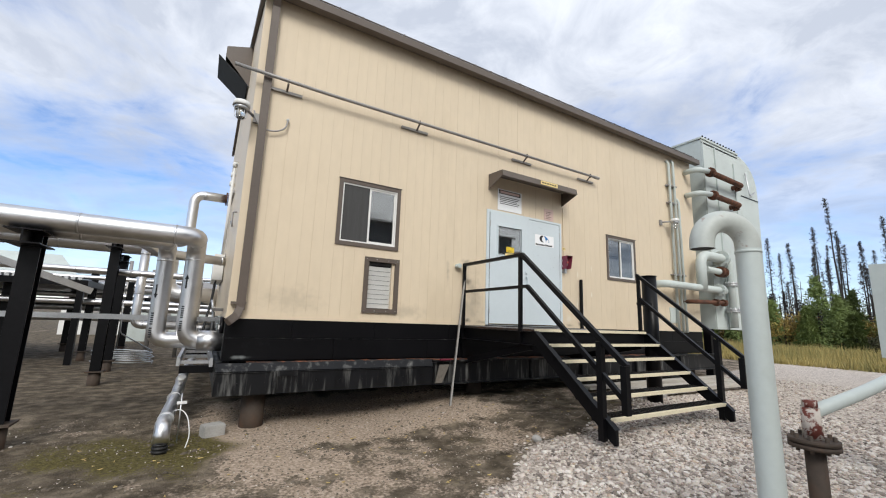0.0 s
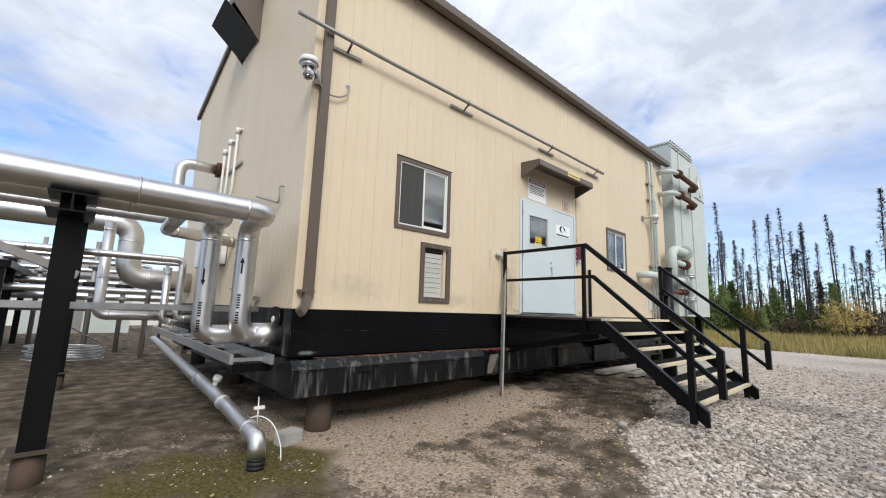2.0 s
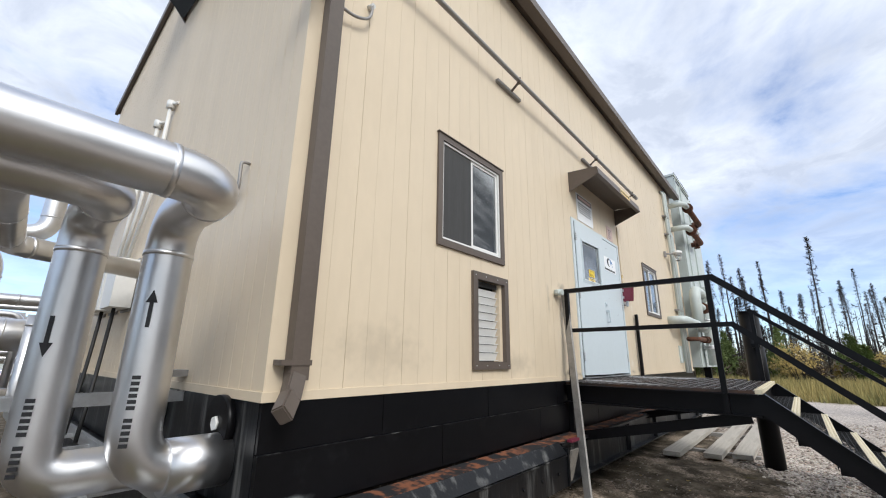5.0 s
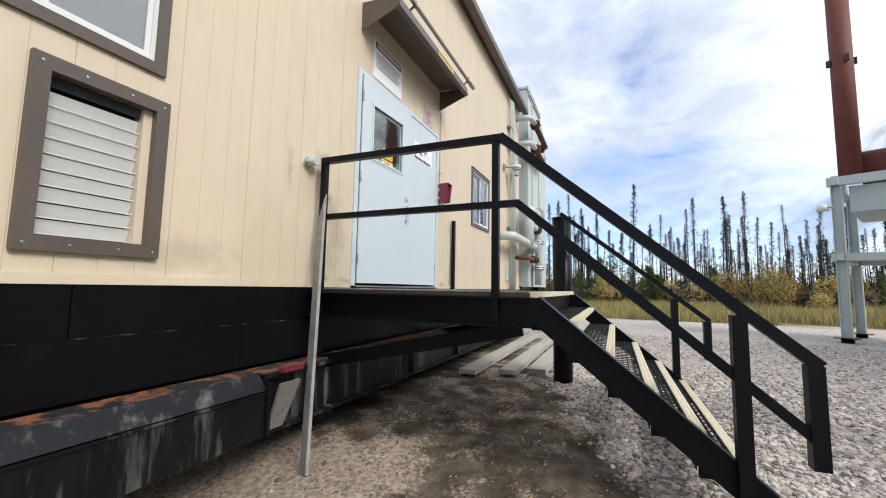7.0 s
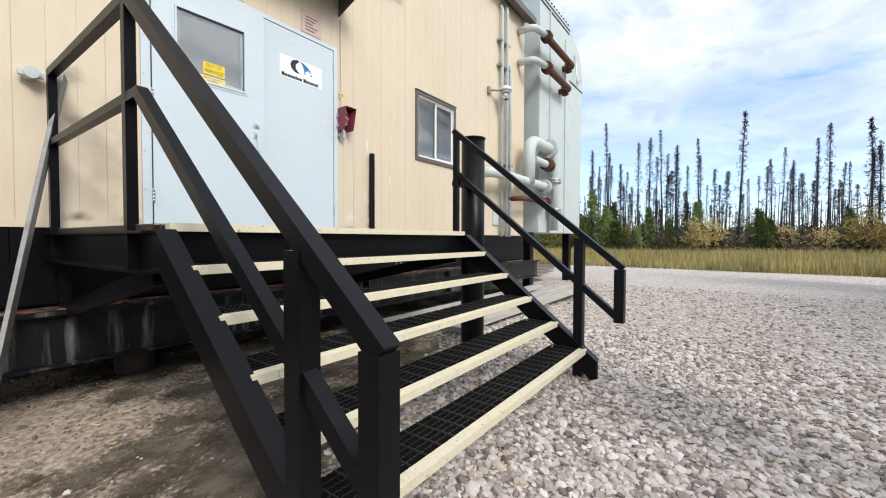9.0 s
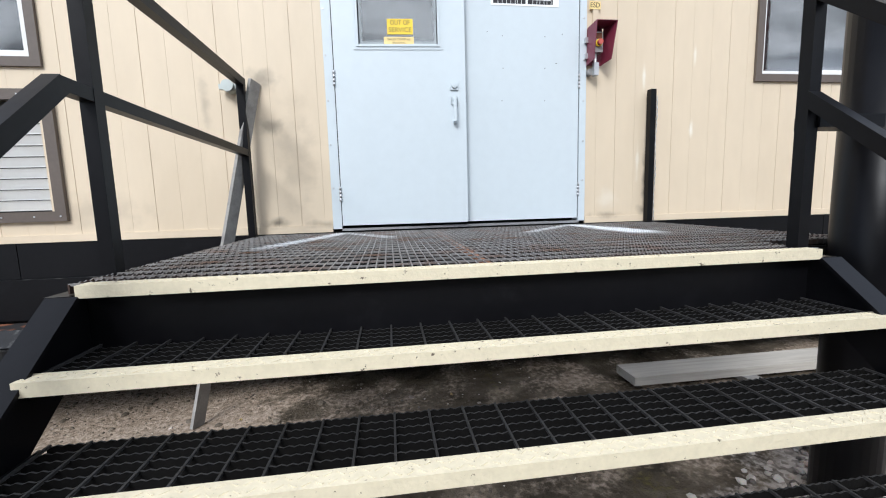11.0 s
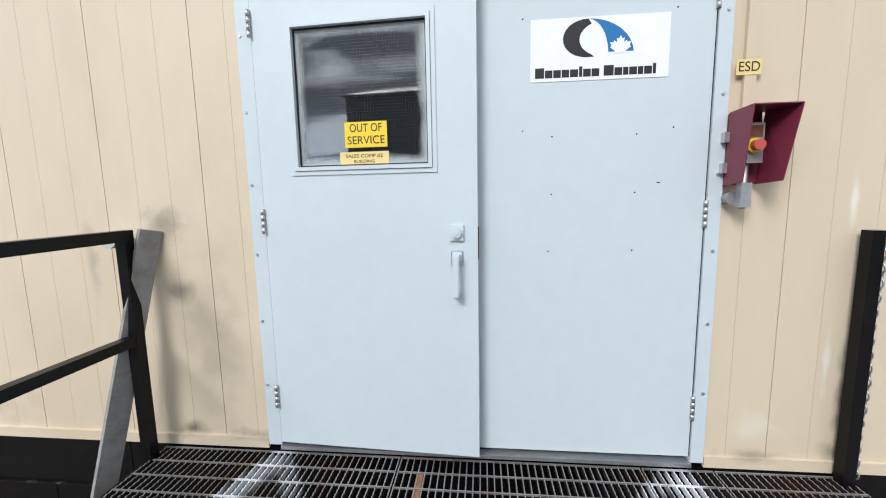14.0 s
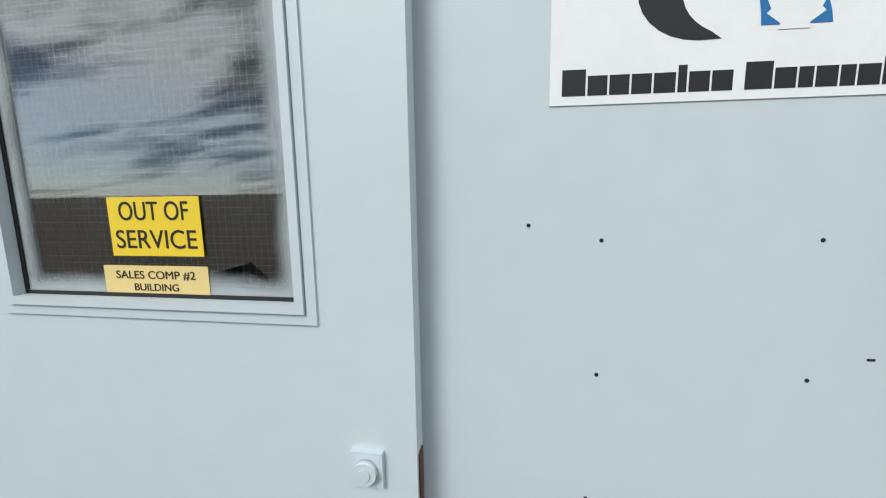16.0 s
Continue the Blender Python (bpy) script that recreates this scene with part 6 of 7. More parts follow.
# ---- heater skid with a stack across the yard ----
tower = thing("heater_frame", "pale grey steel frame carrying a red-brown heater vessel", "steel frame")
for px, py in ((16.45, -8.5), (16.45, -13.5), (19.6, -8.5), (19.6, -13.5)):
    g0 = ground_z(px, py)
    bm = bmesh.new()
    add_box(bm, px - 0.13, px + 0.13, py - 0.12, py - 0.10, g0 + 0.15, 4.65)
    add_box(bm, px - 0.13, px + 0.13, py + 0.10, py + 0.12, g0 + 0.15, 4.65)
    add_box(bm, px - 0.01, px + 0.01, py - 0.10, py + 0.10, g0 + 0.15, 4.65)
    col = part("column", bm, PALEGREY, tower)
    bm = bmesh.new()
    add_box(bm, px - 0.28, px + 0.28, py - 0.28, py + 0.28, g0 + 0.13, g0 + 0.15)
    add_cyl(bm, (px, py, g0 - 0.2), (px, py, g0 + 0.13), 0.15, n=16)
    part("foot", bm, BLACK, col)
for zz, hh in ((4.78, 0.26), (2.52, 0.22)):
    for a, b in (((16.45, -8.3), (16.45, -14)), ((19.6, -8.3), (19.6, -14)), ((16.2, -8.5), (19.8, -8.5)), ((16.2, -13.5), (19.8, -13.5))):
        bm = bmesh.new()
        beam_between(bm, (*a, zz), (*b, zz), 0.16, hh)
        part("beam", bm, PALEGREY, tower)
box_part("lower_deck", (16.55, 19.5, -13.4, -8.6, 2.55, 2.62), GALV, tower)
box_part("hopper", (16.6, 19.4, -13.2, -8.75, 3.85, 4.62), PALEGREY, tower)
bm = bmesh.new()
add_cyl(bm, (17.5, -9.0, 5.25), (17.5, -14.5, 5.25), 0.55, n=32)
part("vessel", bm, PRIMER, tower, "red oxide horizontal vessel")
bm = bmesh.new()
add_cyl(bm, (16.95, -8.78, 4.9), (16.95, -8.78, 11.3), 0.27, n=28)
stack = part("stack", bm, PRIMER, tower, "tall red oxide stack")
for k in range(4):
    a = k * math.pi / 2 + 0.5
    bm = bmesh.new()
    c = Vector((16.95 + 0.32 * math.cos(a), -8.78 + 0.32 * math.sin(a), 8.6))
    add_box(bm, c.x - 0.05, c.x + 0.05, c.y - 0.05, c.y + 0.05, 8.5, 8.7)
    part("guy_lug", bm, DARKRUST, stack)
pump = thing("pump_set", "grey pump set standing on the heater frame's deck", "pump")
bm = bmesh.new()
add_cyl(bm, (16.9, -9.6, 3.0), (16.9, -10.5, 3.0), 0.30, n=20)
add_cyl(bm, (16.9, -9.35, 3.0), (16.9, -9.6, 3.0), 0.15, n=16)
add_box(bm, 16.6, 17.2, -10.5, -9.5, 2.62, 2.75)
part("motor", bm, GREYCONDUIT, pump)
box_part("housing", (16.6, 17.6, -12.4, -10.7, 2.62, 3.55), PALEGREY, pump, bevel=0.02)
tube_part("duct", [(17.0, -10.0, 3.2), (17.0, -10.0, 3.9)], 0.2, PALEGREY, pump, n=16)
lampw = thing("frame_lamp", "pale lamp on the steel frame", "lamp")
bm = bmesh.new()
add_cyl(bm, (16.2, -8.2, 3.9), (16.2, -8.2, 4.1), 0.16, 0.1, n=16)
add_box(bm, 16.15, 16.45, -8.42, -8.2, 4.0, 4.05)
part("body", bm, WHITE, lampw)

for ob in (tower, pump, lampw):
    ob.matrix_basis = pose(16.45, -8.5, 0, 0, 0, -28) @ Matrix.Translation((-16.45, 8.5, 0))

# ---- building facing the yard, seen mirrored in the door glass ----
facing = thing("facing_building", "plain dark-sided metal building across the yard", "building")
bm = bmesh.new()
add_box(bm, -0.7, 13.0, -19.0, -12.0, 0.85, 6.15)
part("shell", bm, FARCLAD, facing)
box_part("skirt", (-0.7, 13.0, -19.05, -11.95, 0.0, 0.85), BLACK, facing)
for s in (0, 1):
    bm = bmesh.new()
    ya = -11.75 if s == 0 else -19.25
    plate(bm, ((-0.8, ya, 6.12), (13.1, ya, 6.12), (13.1, -15.5, 7.2), (-0.8, -15.5, 7.2)), 0.08 if s == 0 else -0.08)
    part("roof", bm, BROWN, facing)
for xx in (-0.69, 12.88):
    bm = bmesh.new()
    plate(bm, ((xx, -12.0, 6.15), (xx, -15.5, 7.15), (xx, -19.0, 6.15)), 0.1)
    part("gable", bm, FARCLAD, facing)


# ---- trees: fire-killed spruce, young pines, autumn bushes ----
def mesh_object(name, verts, faces, mat, parent=None):
    me = bpy.data.meshes.new(name)
    me.from_pydata(verts, [], faces)
    me.materials.append(mat)
    ob = new(name, me)
    if parent:
        ob.parent = parent
    return ob


def limb(verts, faces, a, b, r0, r1, n=4):
    a, b = Vector(a), Vector(b)
    d = (b - a).normalized()
    u = d.orthogonal().normalized()
    v = d.cross(u)
    s = len(verts)
    for c, r in ((a, r0), (b, r1)):
        for i in range(n):
            t = 2 * math.pi * i / n
            verts.append(tuple(c + u * (r * math.cos(t)) + v * (r * math.sin(t))))
    for i in range(n):
        j = (i + 1) % n
        faces.append((s + i, s + j, s + n + j, s + n + i))


def tuft(verts, faces, c, size, rng, count, flat=0.6):
    """A clump of small pointed blades."""
    c = Vector(c)
    for _ in range(count):
        d = Vector((rng.uniform(-1, 1), rng.uniform(-1, 1), rng.uniform(-1, 1) * flat)).normalized()
        o = c + d * size * rng.uniform(0.0, 0.5)
        w = d.orthogonal().normalized() * size * rng.uniform(0.10, 0.22)
        s = len(verts)
        tip = o + d * size * rng.uniform(0.5, 1.0)
        verts.extend((tuple(o - w), tuple(o + w), tuple(tip)))
        faces.append((s, s + 1, s + 2))


BARK = material("charred_bark", (0.024, 0.020, 0.018), 0.95, var=0.4, scale=3, fine=20, bump=0.3, random_tint=0.35)
CHAR = material("charred_twigs", (0.030, 0.025, 0.021), 0.95, var=0.3, scale=2, fine=10, bump=0.0, random_tint=0.4)
PINE = material("young_pine_needles", (0.12, 0.16, 0.045), 0.85, var=0.4, scale=1.5, fine=8, bump=0.0, random_tint=0.3)
AUTUMN = material("autumn_leaves", (0.36, 0.26, 0.075), 0.85, var=0.4, scale=1.5, fine=8, bump=0.0, random_tint=0.3)
BRUSH = material("brown_undergrowth", (0.085, 0.058, 0.038), 0.95, var=0.5, scale=0.15, fine=2, bump=0.0, coords="World",
                 second=(0.045, 0.055, 0.024), second_at=0.55)
STRAW = material("dry_grass", (0.36, 0.285, 0.105), 0.9, var=0.35, scale=0.2, fine=3, bump=0.0, coords="World", second=(0.19, 0.185, 0.065), second_at=0.56)


def dead_spruce(seed, h, bushy):
    rng = random.Random(seed)
    t = thing("dead_spruce", "tall fire-blackened spruce with bare trunk and sparse top", "tree", "burnt spruces at the yard's edge")
    v, f = [], []
    lean = Vector((rng.uniform(-0.03, 0.03), rng.uniform(-0.03, 0.03), 1))
    p = Vector((0, 0, -0.4))
    r = 0.075 + 0.005 * h
    segs = 8
    pts = []
    for k in range(segs + 1):
        pts.append((p.copy(), r * (1 - 0.88 * k / segs)))
        p = p + lean * ((h + 0.4) / segs) + Vector((rng.uniform(-0.06, 0.06), rng.uniform(-0.06, 0.06), 0))
    for (a, ra), (b, rb) in zip(pts, pts[1:]):
        limb(v, f, a, b, ra, rb, 6)

    def at(z):
        q = min(segs - 1e-3, max(0, (z + 0.4) / (h + 0.4) * segs))
        k = int(q)
        return pts[k][0].lerp(pts[k + 1][0], q - k)
    for _ in range(int(26 + 16 * bushy)):
        z = rng.uniform(0.22, 0.97) * h
        a = rng.uniform(0, 6.28)
        ln = rng.uniform(0.25, 1.0) * (1.25 - z / h) * 1.1
        c = at(z)
        limb(v, f, c, c + Vector((math.cos(a) * ln, math.sin(a) * ln, rng.uniform(-0.45, 0.25) * ln)), 0.022, 0.006, 3)
    mesh_object("trunk", v, f, BARK, t)
    v, f = [], []
    n = int(70 + 190 * bushy)
    for _ in range(n):
        z = h * (1 - abs(rng.gauss(0, 0.16 + 0.18 * bushy)))
        if z < h * 0.35:
            continue
        a = rng.uniform(0, 6.28)
        ln = rng.uniform(0.05, 0.75) * min(1.0, 0.18 + 1.5 * (1 - z / h)) * (0.8 + 0.5 * bushy)
        c = at(z) + Vector((math.cos(a) * ln, math.sin(a) * ln, -0.25 * ln))
        tuft(v, f, c, rng.uniform(0.13, 0.30), rng, 6, 0.8)
    mesh_object("crown", v, f, CHAR, t)
    return t


def young_pine(seed, h):
    rng = random.Random(seed)
    t = thing("young_pine", "bushy young green pine among the dead trees", "tree", "young pines")
    v, f = [], []
    limb(v, f, (0, 0, -0.3), (0.05, 0, h * 0.95), 0.09, 0.015, 6)
    for _ in range(40):
        z = rng.uniform(0.08, 0.9) * h
        a = rng.uniform(0, 6.28)
        ln = (1 - z / h) * h * 0.3
        limb(v, f, (0, 0, z), (math.cos(a) * ln, math.sin(a) * ln, z + 0.25 * ln), 0.02, 0.005, 3)
    mesh_object("trunk", v, f, BARK, t)
    v, f = [], []
    for _ in range(420):
        z = rng.uniform(0.04, 1.0) ** 1.15 * h
        a = rng.uniform(0, 6.28)
        rad = (1 - z / h) * h * 0.33 * (0.75 + 0.35 * math.sin(3 * a + 7 * z / h)) + 0.08
        ln = rad * math.sqrt(rng.uniform(0.15, 1.0))
        tuft(v, f, (math.cos(a) * ln, math.sin(a) * ln, z), rng.uniform(0.25, 0.48), rng, 6, 0.9)
    mesh_object("crown", v, f, PINE, t)
    return t


def bush(seed, h, mat, label):
    rng = random.Random(seed)
    t = thing("bush", label, "bush", "bushes at the wood's edge")
    v, f = [], []
    for _ in range(9):
        a = rng.uniform(0, 6.28)
        limb(v, f, (0, 0, -0.2), (math.cos(a) * h * 0.35, math.sin(a) * h * 0.35, h * rng.uniform(0.6, 0.95)), 0.03, 0.006, 4)
    mesh_object("stems", v, f, BARK, t)
    v, f = [], []
    for _ in range(380):
        d = Vector((rng.gauss(0, 1), rng.gauss(0, 1), rng.gauss(0, 1))).normalized() * rng.uniform(0.45, 1.0)
        k = 0.8 + 0.35 * noise.noise(d * 2.2 + Vector((seed, 0, 0)))
        tuft(v, f, (d.x * h * 0.5 * k, d.y * h * 0.5 * k, h * 0.52 + d.z * h * 0.47 * k), rng.uniform(0.14, 0.30), rng, 5, 1.0)
    mesh_object("foliage", v, f, mat, t)
    return t


rng = random.Random(11)
FAR_G = -0.35
spruces = [dead_spruce(100 + k, h, b) for k, (h, b) in enumerate(((15.5, 0.15), (13.0, 0.05), (11.0, 0.9), (14.5, 0.6), (9.0, 0.1), (12.0, 0.35), (7.5, 0.6), (16.5, 0.9)))]
pines = [young_pine(200 + k, h) for k, h in enumerate((5.2, 4.0, 6.4, 3.0))]
bushes = [bush(300, 3.6, AUTUMN, "round yellow autumn bush at the wood edge"), bush(301, 4.4, AUTUMN, "yellow-green autumn bush at the wood edge"), bush(302, 2.2, BRUSH, "low brown leafless bush at the wood edge")]


def scatter(protos, count, x_range, y_range, scale=(0.8, 1.15)):
    for k in range(count):
        src = protos[k % len(protos)]
        s = rng.uniform(*scale)
        m = pose(rng.uniform(*x_range), rng.uniform(*y_range), FAR_G, 0, 0, rng.uniform(0, 360))
        if k < len(protos) and src.location.length < 0.01:
            src.matrix_basis = m
        else:
            copy_thing(src, m @ Matrix.Scale(s, 4))


scatter(spruces, 285, (58, 92), (-46, 44), (0.55, 1.1))
scatter(pines, 60, (51, 60), (-9, 40), (0.65, 1.25))
scatter(pines, 10, (54, 62), (-44, -10))
scatter(bushes, 48, (50, 58), (-42, 34), (0.55, 1.1))
for yy, s in ((-14.0, 1.15), (-17.6, 1.3), (-11.0, 0.8), (-23.0, 1.0)):
    copy_thing(bushes[1], pose(54.5, yy, FAR_G, 0, 0, yy * 37) @ Matrix.Scale(s, 4))
# low undergrowth and the far wood behind it
v, f = [], []
for _ in range(15000):
    x, y = rng.uniform(52, 95), rng.uniform(-55, 52)
    tuft(v, f, (x, y, FAR_G + rng.uniform(0.0, 1.9 + (x - 52) * 0.05)), rng.uniform(0.4, 0.9), rng, 3, 1.2)
wood = mesh_object("undergrowth", v, f, BRUSH)
tagged(wood, "brown tangled undergrowth of burnt woodland", "undergrowth", kind="stuff")
v, f = [], []
for _ in range(1500):
    x, y = rng.uniform(72, 130), rng.uniform(-85, 85)
    h = rng.uniform(3, 9)
    limb(v, f, (x, y, -0.5), (x + rng.uniform(-0.4, 0.4), y + rng.uniform(-0.4, 0.4), h), 0.10, 0.03, 4)
    for _ in range(4):
        tuft(v, f, (x + rng.uniform(-0.4, 0.4), y + rng.uniform(-0.4, 0.4), rng.uniform(0.3, 1.0) * h), 0.6, rng, 4)
far_wood = mesh_object("far_woodland", v, f, CHAR)
tagged(far_wood, "dark distant belt of burnt woodland", "woodland", kind="stuff")
# grass strip
v, f = [], []
for k in range(52000):
    x = 25.5 + 28 * rng.random() ** 1.5
    y = rng.uniform(-34, 30)
    if noise.noise((x * 0.25, y * 0.25, 4)) < -0.25 and x < 30:
        continue
    h = rng.uniform(0.25, 0.75) * (1.3 if noise.noise((x * 0.1, y * 0.1, 9)) > 0 else 0.8)
    a = rng.uniform(0, 6.28)
    w = rng.uniform(0.015, 0.04)
    s = len(v)
    g = ground_z(x, y)
    v.extend(((x - w * math.cos(a), y - w * math.sin(a), g - 0.03), (x + w * math.cos(a), y + w * math.sin(a), g - 0.03),
              (x + rng.uniform(-0.2, 0.2), y + rng.uniform(-0.2, 0.2), g + h)))
    f.append((s, s + 1, s + 2))
grass = mesh_object("dry_grass", v, f, STRAW)
tagged(grass, "tall yellow dry grass along the gravel yard", "grass", kind="stuff")


# ---- ground sheet ----
def gravel_at(x, y):
    """How far a place lies inside the gravelled part."""
    return min(0.30 * x - 3.55 - y, y + 8.8 + 2.2 * max(0, x - 6)) + 0.55 * noise.noise((x * 0.8, y * 0.8, 2)) + 0.25 * noise.noise((x * 3, y * 3, 5))


def sand_at(x, y):
    bias = 0.36 * math.exp(-((x - 0.9) ** 2 / 1.3 + (y + 1.75) ** 2 / 0.45)) + 0.9 * (1 - ramp01(abs(x - 1.8), 1.4, 2.4)) * (1 - ramp01(abs(y - 0.3), 0.95, 1.6))
    return noise.noise((x * 1.1, y * 1.4, 7)) * 0.45 + noise.noise((x * 4, y * 4, 3)) * 0.42 + noise.noise((x * 9, y * 9, 6)) * 0.2 + bias - 0.16 - 0.25 * (1 - ramp01(x, -0.8, 0.5))


def moss_at(x, y):
    return 0.6 * math.exp(-((x + 0.75) ** 2 + (y + 0.65) ** 2) / 0.5) + 0.35 * math.exp(-((x + 0.1) ** 2 + (y + 0.75) ** 2) / 0.12) + 0.3 * noise.noise((x * 2.3, y * 2.3, 8)) - 0.24


GROUND = bpy.data.materials.new("yard_ground")
GROUND.use_nodes = True
gn, gl = GROUND.node_tree.nodes, GROUND.node_tree.links
gb = gn["Principled BSDF"]
gb.inputs["Roughness"].default_value = 0.95
gb.inputs["Specular IOR Level"].default_value = 0.2
g_geo = gn.new("ShaderNodeNewGeometry")
g_attr = gn.new("ShaderNodeVertexColor")
g_attr.layer_name = "zone"
g_sep = gn.new("ShaderNodeSeparateColor")
gl.new(g_attr.outputs["Color"], g_sep.inputs[0])


def g_noise(scale, detail=6, rough=0.6):
    n = gn.new("ShaderNodeTexNoise")
    n.inputs["Scale"].default_value = scale
    n.inputs["Detail"].default_value = detail
    n.inputs["Roughness"].default_value = rough
    gl.new(g_geo.outputs["Position"], n.inputs["Vector"])
    return n


def g_ramp(src, stops):
    r = gn.new("ShaderNodeValToRGB")
    while len(r.color_ramp.elements) < len(stops):
        r.color_ramp.elements.new(0.5)
    for e, (p, c) in zip(r.color_ramp.elements, stops):
        e.position, e.color = p, (*c, 1)
    gl.new(src, r.inputs["Fac"])
    return r.outputs["Color"]


def g_mask(channel, width, ns, amount):
    """A zone of the sheet with its edge broken up by noise."""
    a = gn.new("ShaderNodeMath")
    a.operation = "MULTIPLY_ADD"
    a.inputs[1].default_value = amount
    gl.new(ns.outputs["Fac"], a.inputs[0])
    gl.new(g_sep.outputs[channel], a.inputs[2])
    r = gn.new("ShaderNodeMapRange")
    r.interpolation_type = "SMOOTHSTEP"
    mid = 0.5 + amount * 0.5
    r.inputs["From Min"].default_value, r.inputs["From Max"].default_value = mid - width, mid + width
    gl.new(a.outputs[0], r.inputs["Value"])
    return r.outputs[0]


def g_mix(fac, a, b):
    m = gn.new("ShaderNodeMix")
    m.data_type = "RGBA"
    gl.new(fac, m.inputs["Factor"])
    gl.new(a, m.inputs["A"])
    gl.new(b, m.inputs["B"])
    return m.outputs["Result"]


n_mid, n_fine, n_grit = g_noise(4, 8), g_noise(28, 6), g_noise(120, 3)
g_vor = gn.new("ShaderNodeTexVoronoi")
g_vor.inputs["Scale"].default_value = 26
gl.new(g_geo.outputs["Position"], g_vor.inputs["Vector"])
dirt_c = g_ramp(n_mid.outputs["Fac"], ((0.32, (0.042, 0.033, 0.022)), (0.5, (0.112, 0.090, 0.064)), (0.68, (0.23, 0.188, 0.138))))
sand_c = g_ramp(n_fine.outputs["Fac"], ((0.30, (0.22, 0.168, 0.122)), (0.46, (0.34, 0.268, 0.20)), (0.62, (0.52, 0.42, 0.335))))
gravel_c = g_ramp(g_vor.outputs["Color"], ((0.2, (0.30, 0.26, 0.225)), (0.5, (0.52, 0.455, 0.40)), (0.85, (0.68, 0.61, 0.545))))
moss_c = g_ramp(n_fine.outputs["Fac"], ((0.35, (0.050, 0.042, 0.014)), (0.65, (0.155, 0.130, 0.045))))
straw_c = g_ramp(n_mid.outputs["Fac"], ((0.35, (0.13, 0.115, 0.048)), (0.65, (0.28, 0.22, 0.09))))
c = g_mix(g_mask("Green", 0.17, n_fine, 0.7), dirt_c, sand_c)
c = g_mix(g_mask("Blue", 0.10, n_fine, 0.5), c, moss_c)
c = g_mix(g_mask("Red", 0.08, n_fine, 0.4), c, gravel_c)
g_far = gn.new("ShaderNodeSeparateXYZ")
gl.new(g_geo.outputs["Position"], g_far.inputs[0])
g_fr = gn.new("ShaderNodeMath")
g_fr.operation = "MULTIPLY_ADD"
g_fr.inputs[1].default_value = 6.0
gl.new(g_noise(0.35, 5).outputs["Fac"], g_fr.inputs[0])
gl.new(g_far.outputs["X"], g_fr.inputs[2])
g_fm = gn.new("ShaderNodeMapRange")
g_fm.inputs["From Min"].default_value, g_fm.inputs["From Max"].default_value = 28.0, 30.0
gl.new(g_fr.outputs[0], g_fm.inputs["Value"])
c = g_mix(g_fm.outputs[0], c, straw_c)
gl.new(c, gb.inputs["Base Color"])
g_b1 = gn.new("ShaderNodeBump")
g_b1.inputs["Strength"].default_value, g_b1.inputs["Distance"].default_value = 0.9, 0.03
gl.new(n_fine.outputs["Fac"], g_b1.inputs["Height"])
g_b2 = gn.new("ShaderNodeBump")
g_b2.inputs["Strength"].default_value, g_b2.inputs["Distance"].default_value = 0.7, 0.008
gl.new(n_grit.outputs["Fac"], g_b2.inputs["Height"])
gl.new(g_b1.outputs[0], g_b2.inputs["Normal"])
gl.new(g_b2.outputs[0], gb.inputs["Normal"])

xs = sorted({*[-400, -200, -100, -60, -35, -22, -16], *[round(v * 0.4 - 13, 3) for v in range(23)], *[round(v * 0.08 - 4, 3) for v in range(151)],
             *[round(8 + v * 0.3, 3) for v in range(1, 60)], *range(26, 40, 2), 45, 55, 70, 100, 160, 300, 600})
ys = sorted({*[-400, -200, -100, -60, -35, -22, -14], *[round(v * 0.3 - 13, 3) for v in range(21)], *[round(v * 0.08 - 7, 3) for v in range(101)],
             *[round(1 + v * 0.4, 3) for v in range(1, 28)], *range(13, 40, 3), 45, 60, 90, 160, 300, 600})


def lumpy(x, y):
    z = ground_z(x, y)
    if -4 <= x <= 8 and -7 <= y <= 1:
        z += 0.012 * noise.noise((x * 3.5, y * 3.5, 1)) + 0.009 * noise.noise((x * 9, y * 9, 2))
    return z


nx, ny = len(xs), len(ys)
verts = [(x, y, lumpy(x, y)) for y in ys for x in xs]
faces = [(j * nx + i, j * nx + i + 1, (j + 1) * nx + i + 1, (j + 1) * nx + i) for j in range(ny - 1) for i in range(nx - 1)]
me = bpy.data.meshes.new("ground")
me.from_pydata(verts, [], faces)
me.shade_smooth()
zone = me.color_attributes.new("zone", "FLOAT_COLOR", "POINT")
flat = []
for x, y, _ in verts:
    far = x < -8 or y > 8
    flat.extend((min(1, max(0, 0.5 + gravel_at(x, y) * 0.9)), min(1, max(0, 0.5 + sand_at(x, y) * 0.9)), 0.0 if far else min(1, max(0, 0.5 + moss_at(x, y))), 1.0))
zone.data.foreach_set("color", flat)
me.materials.append(GROUND)
ground = new("ground", me)
tagged(ground, "packed brown dirt, pale sand and gravel yard with dry grass beyond", "ground", kind="structure")

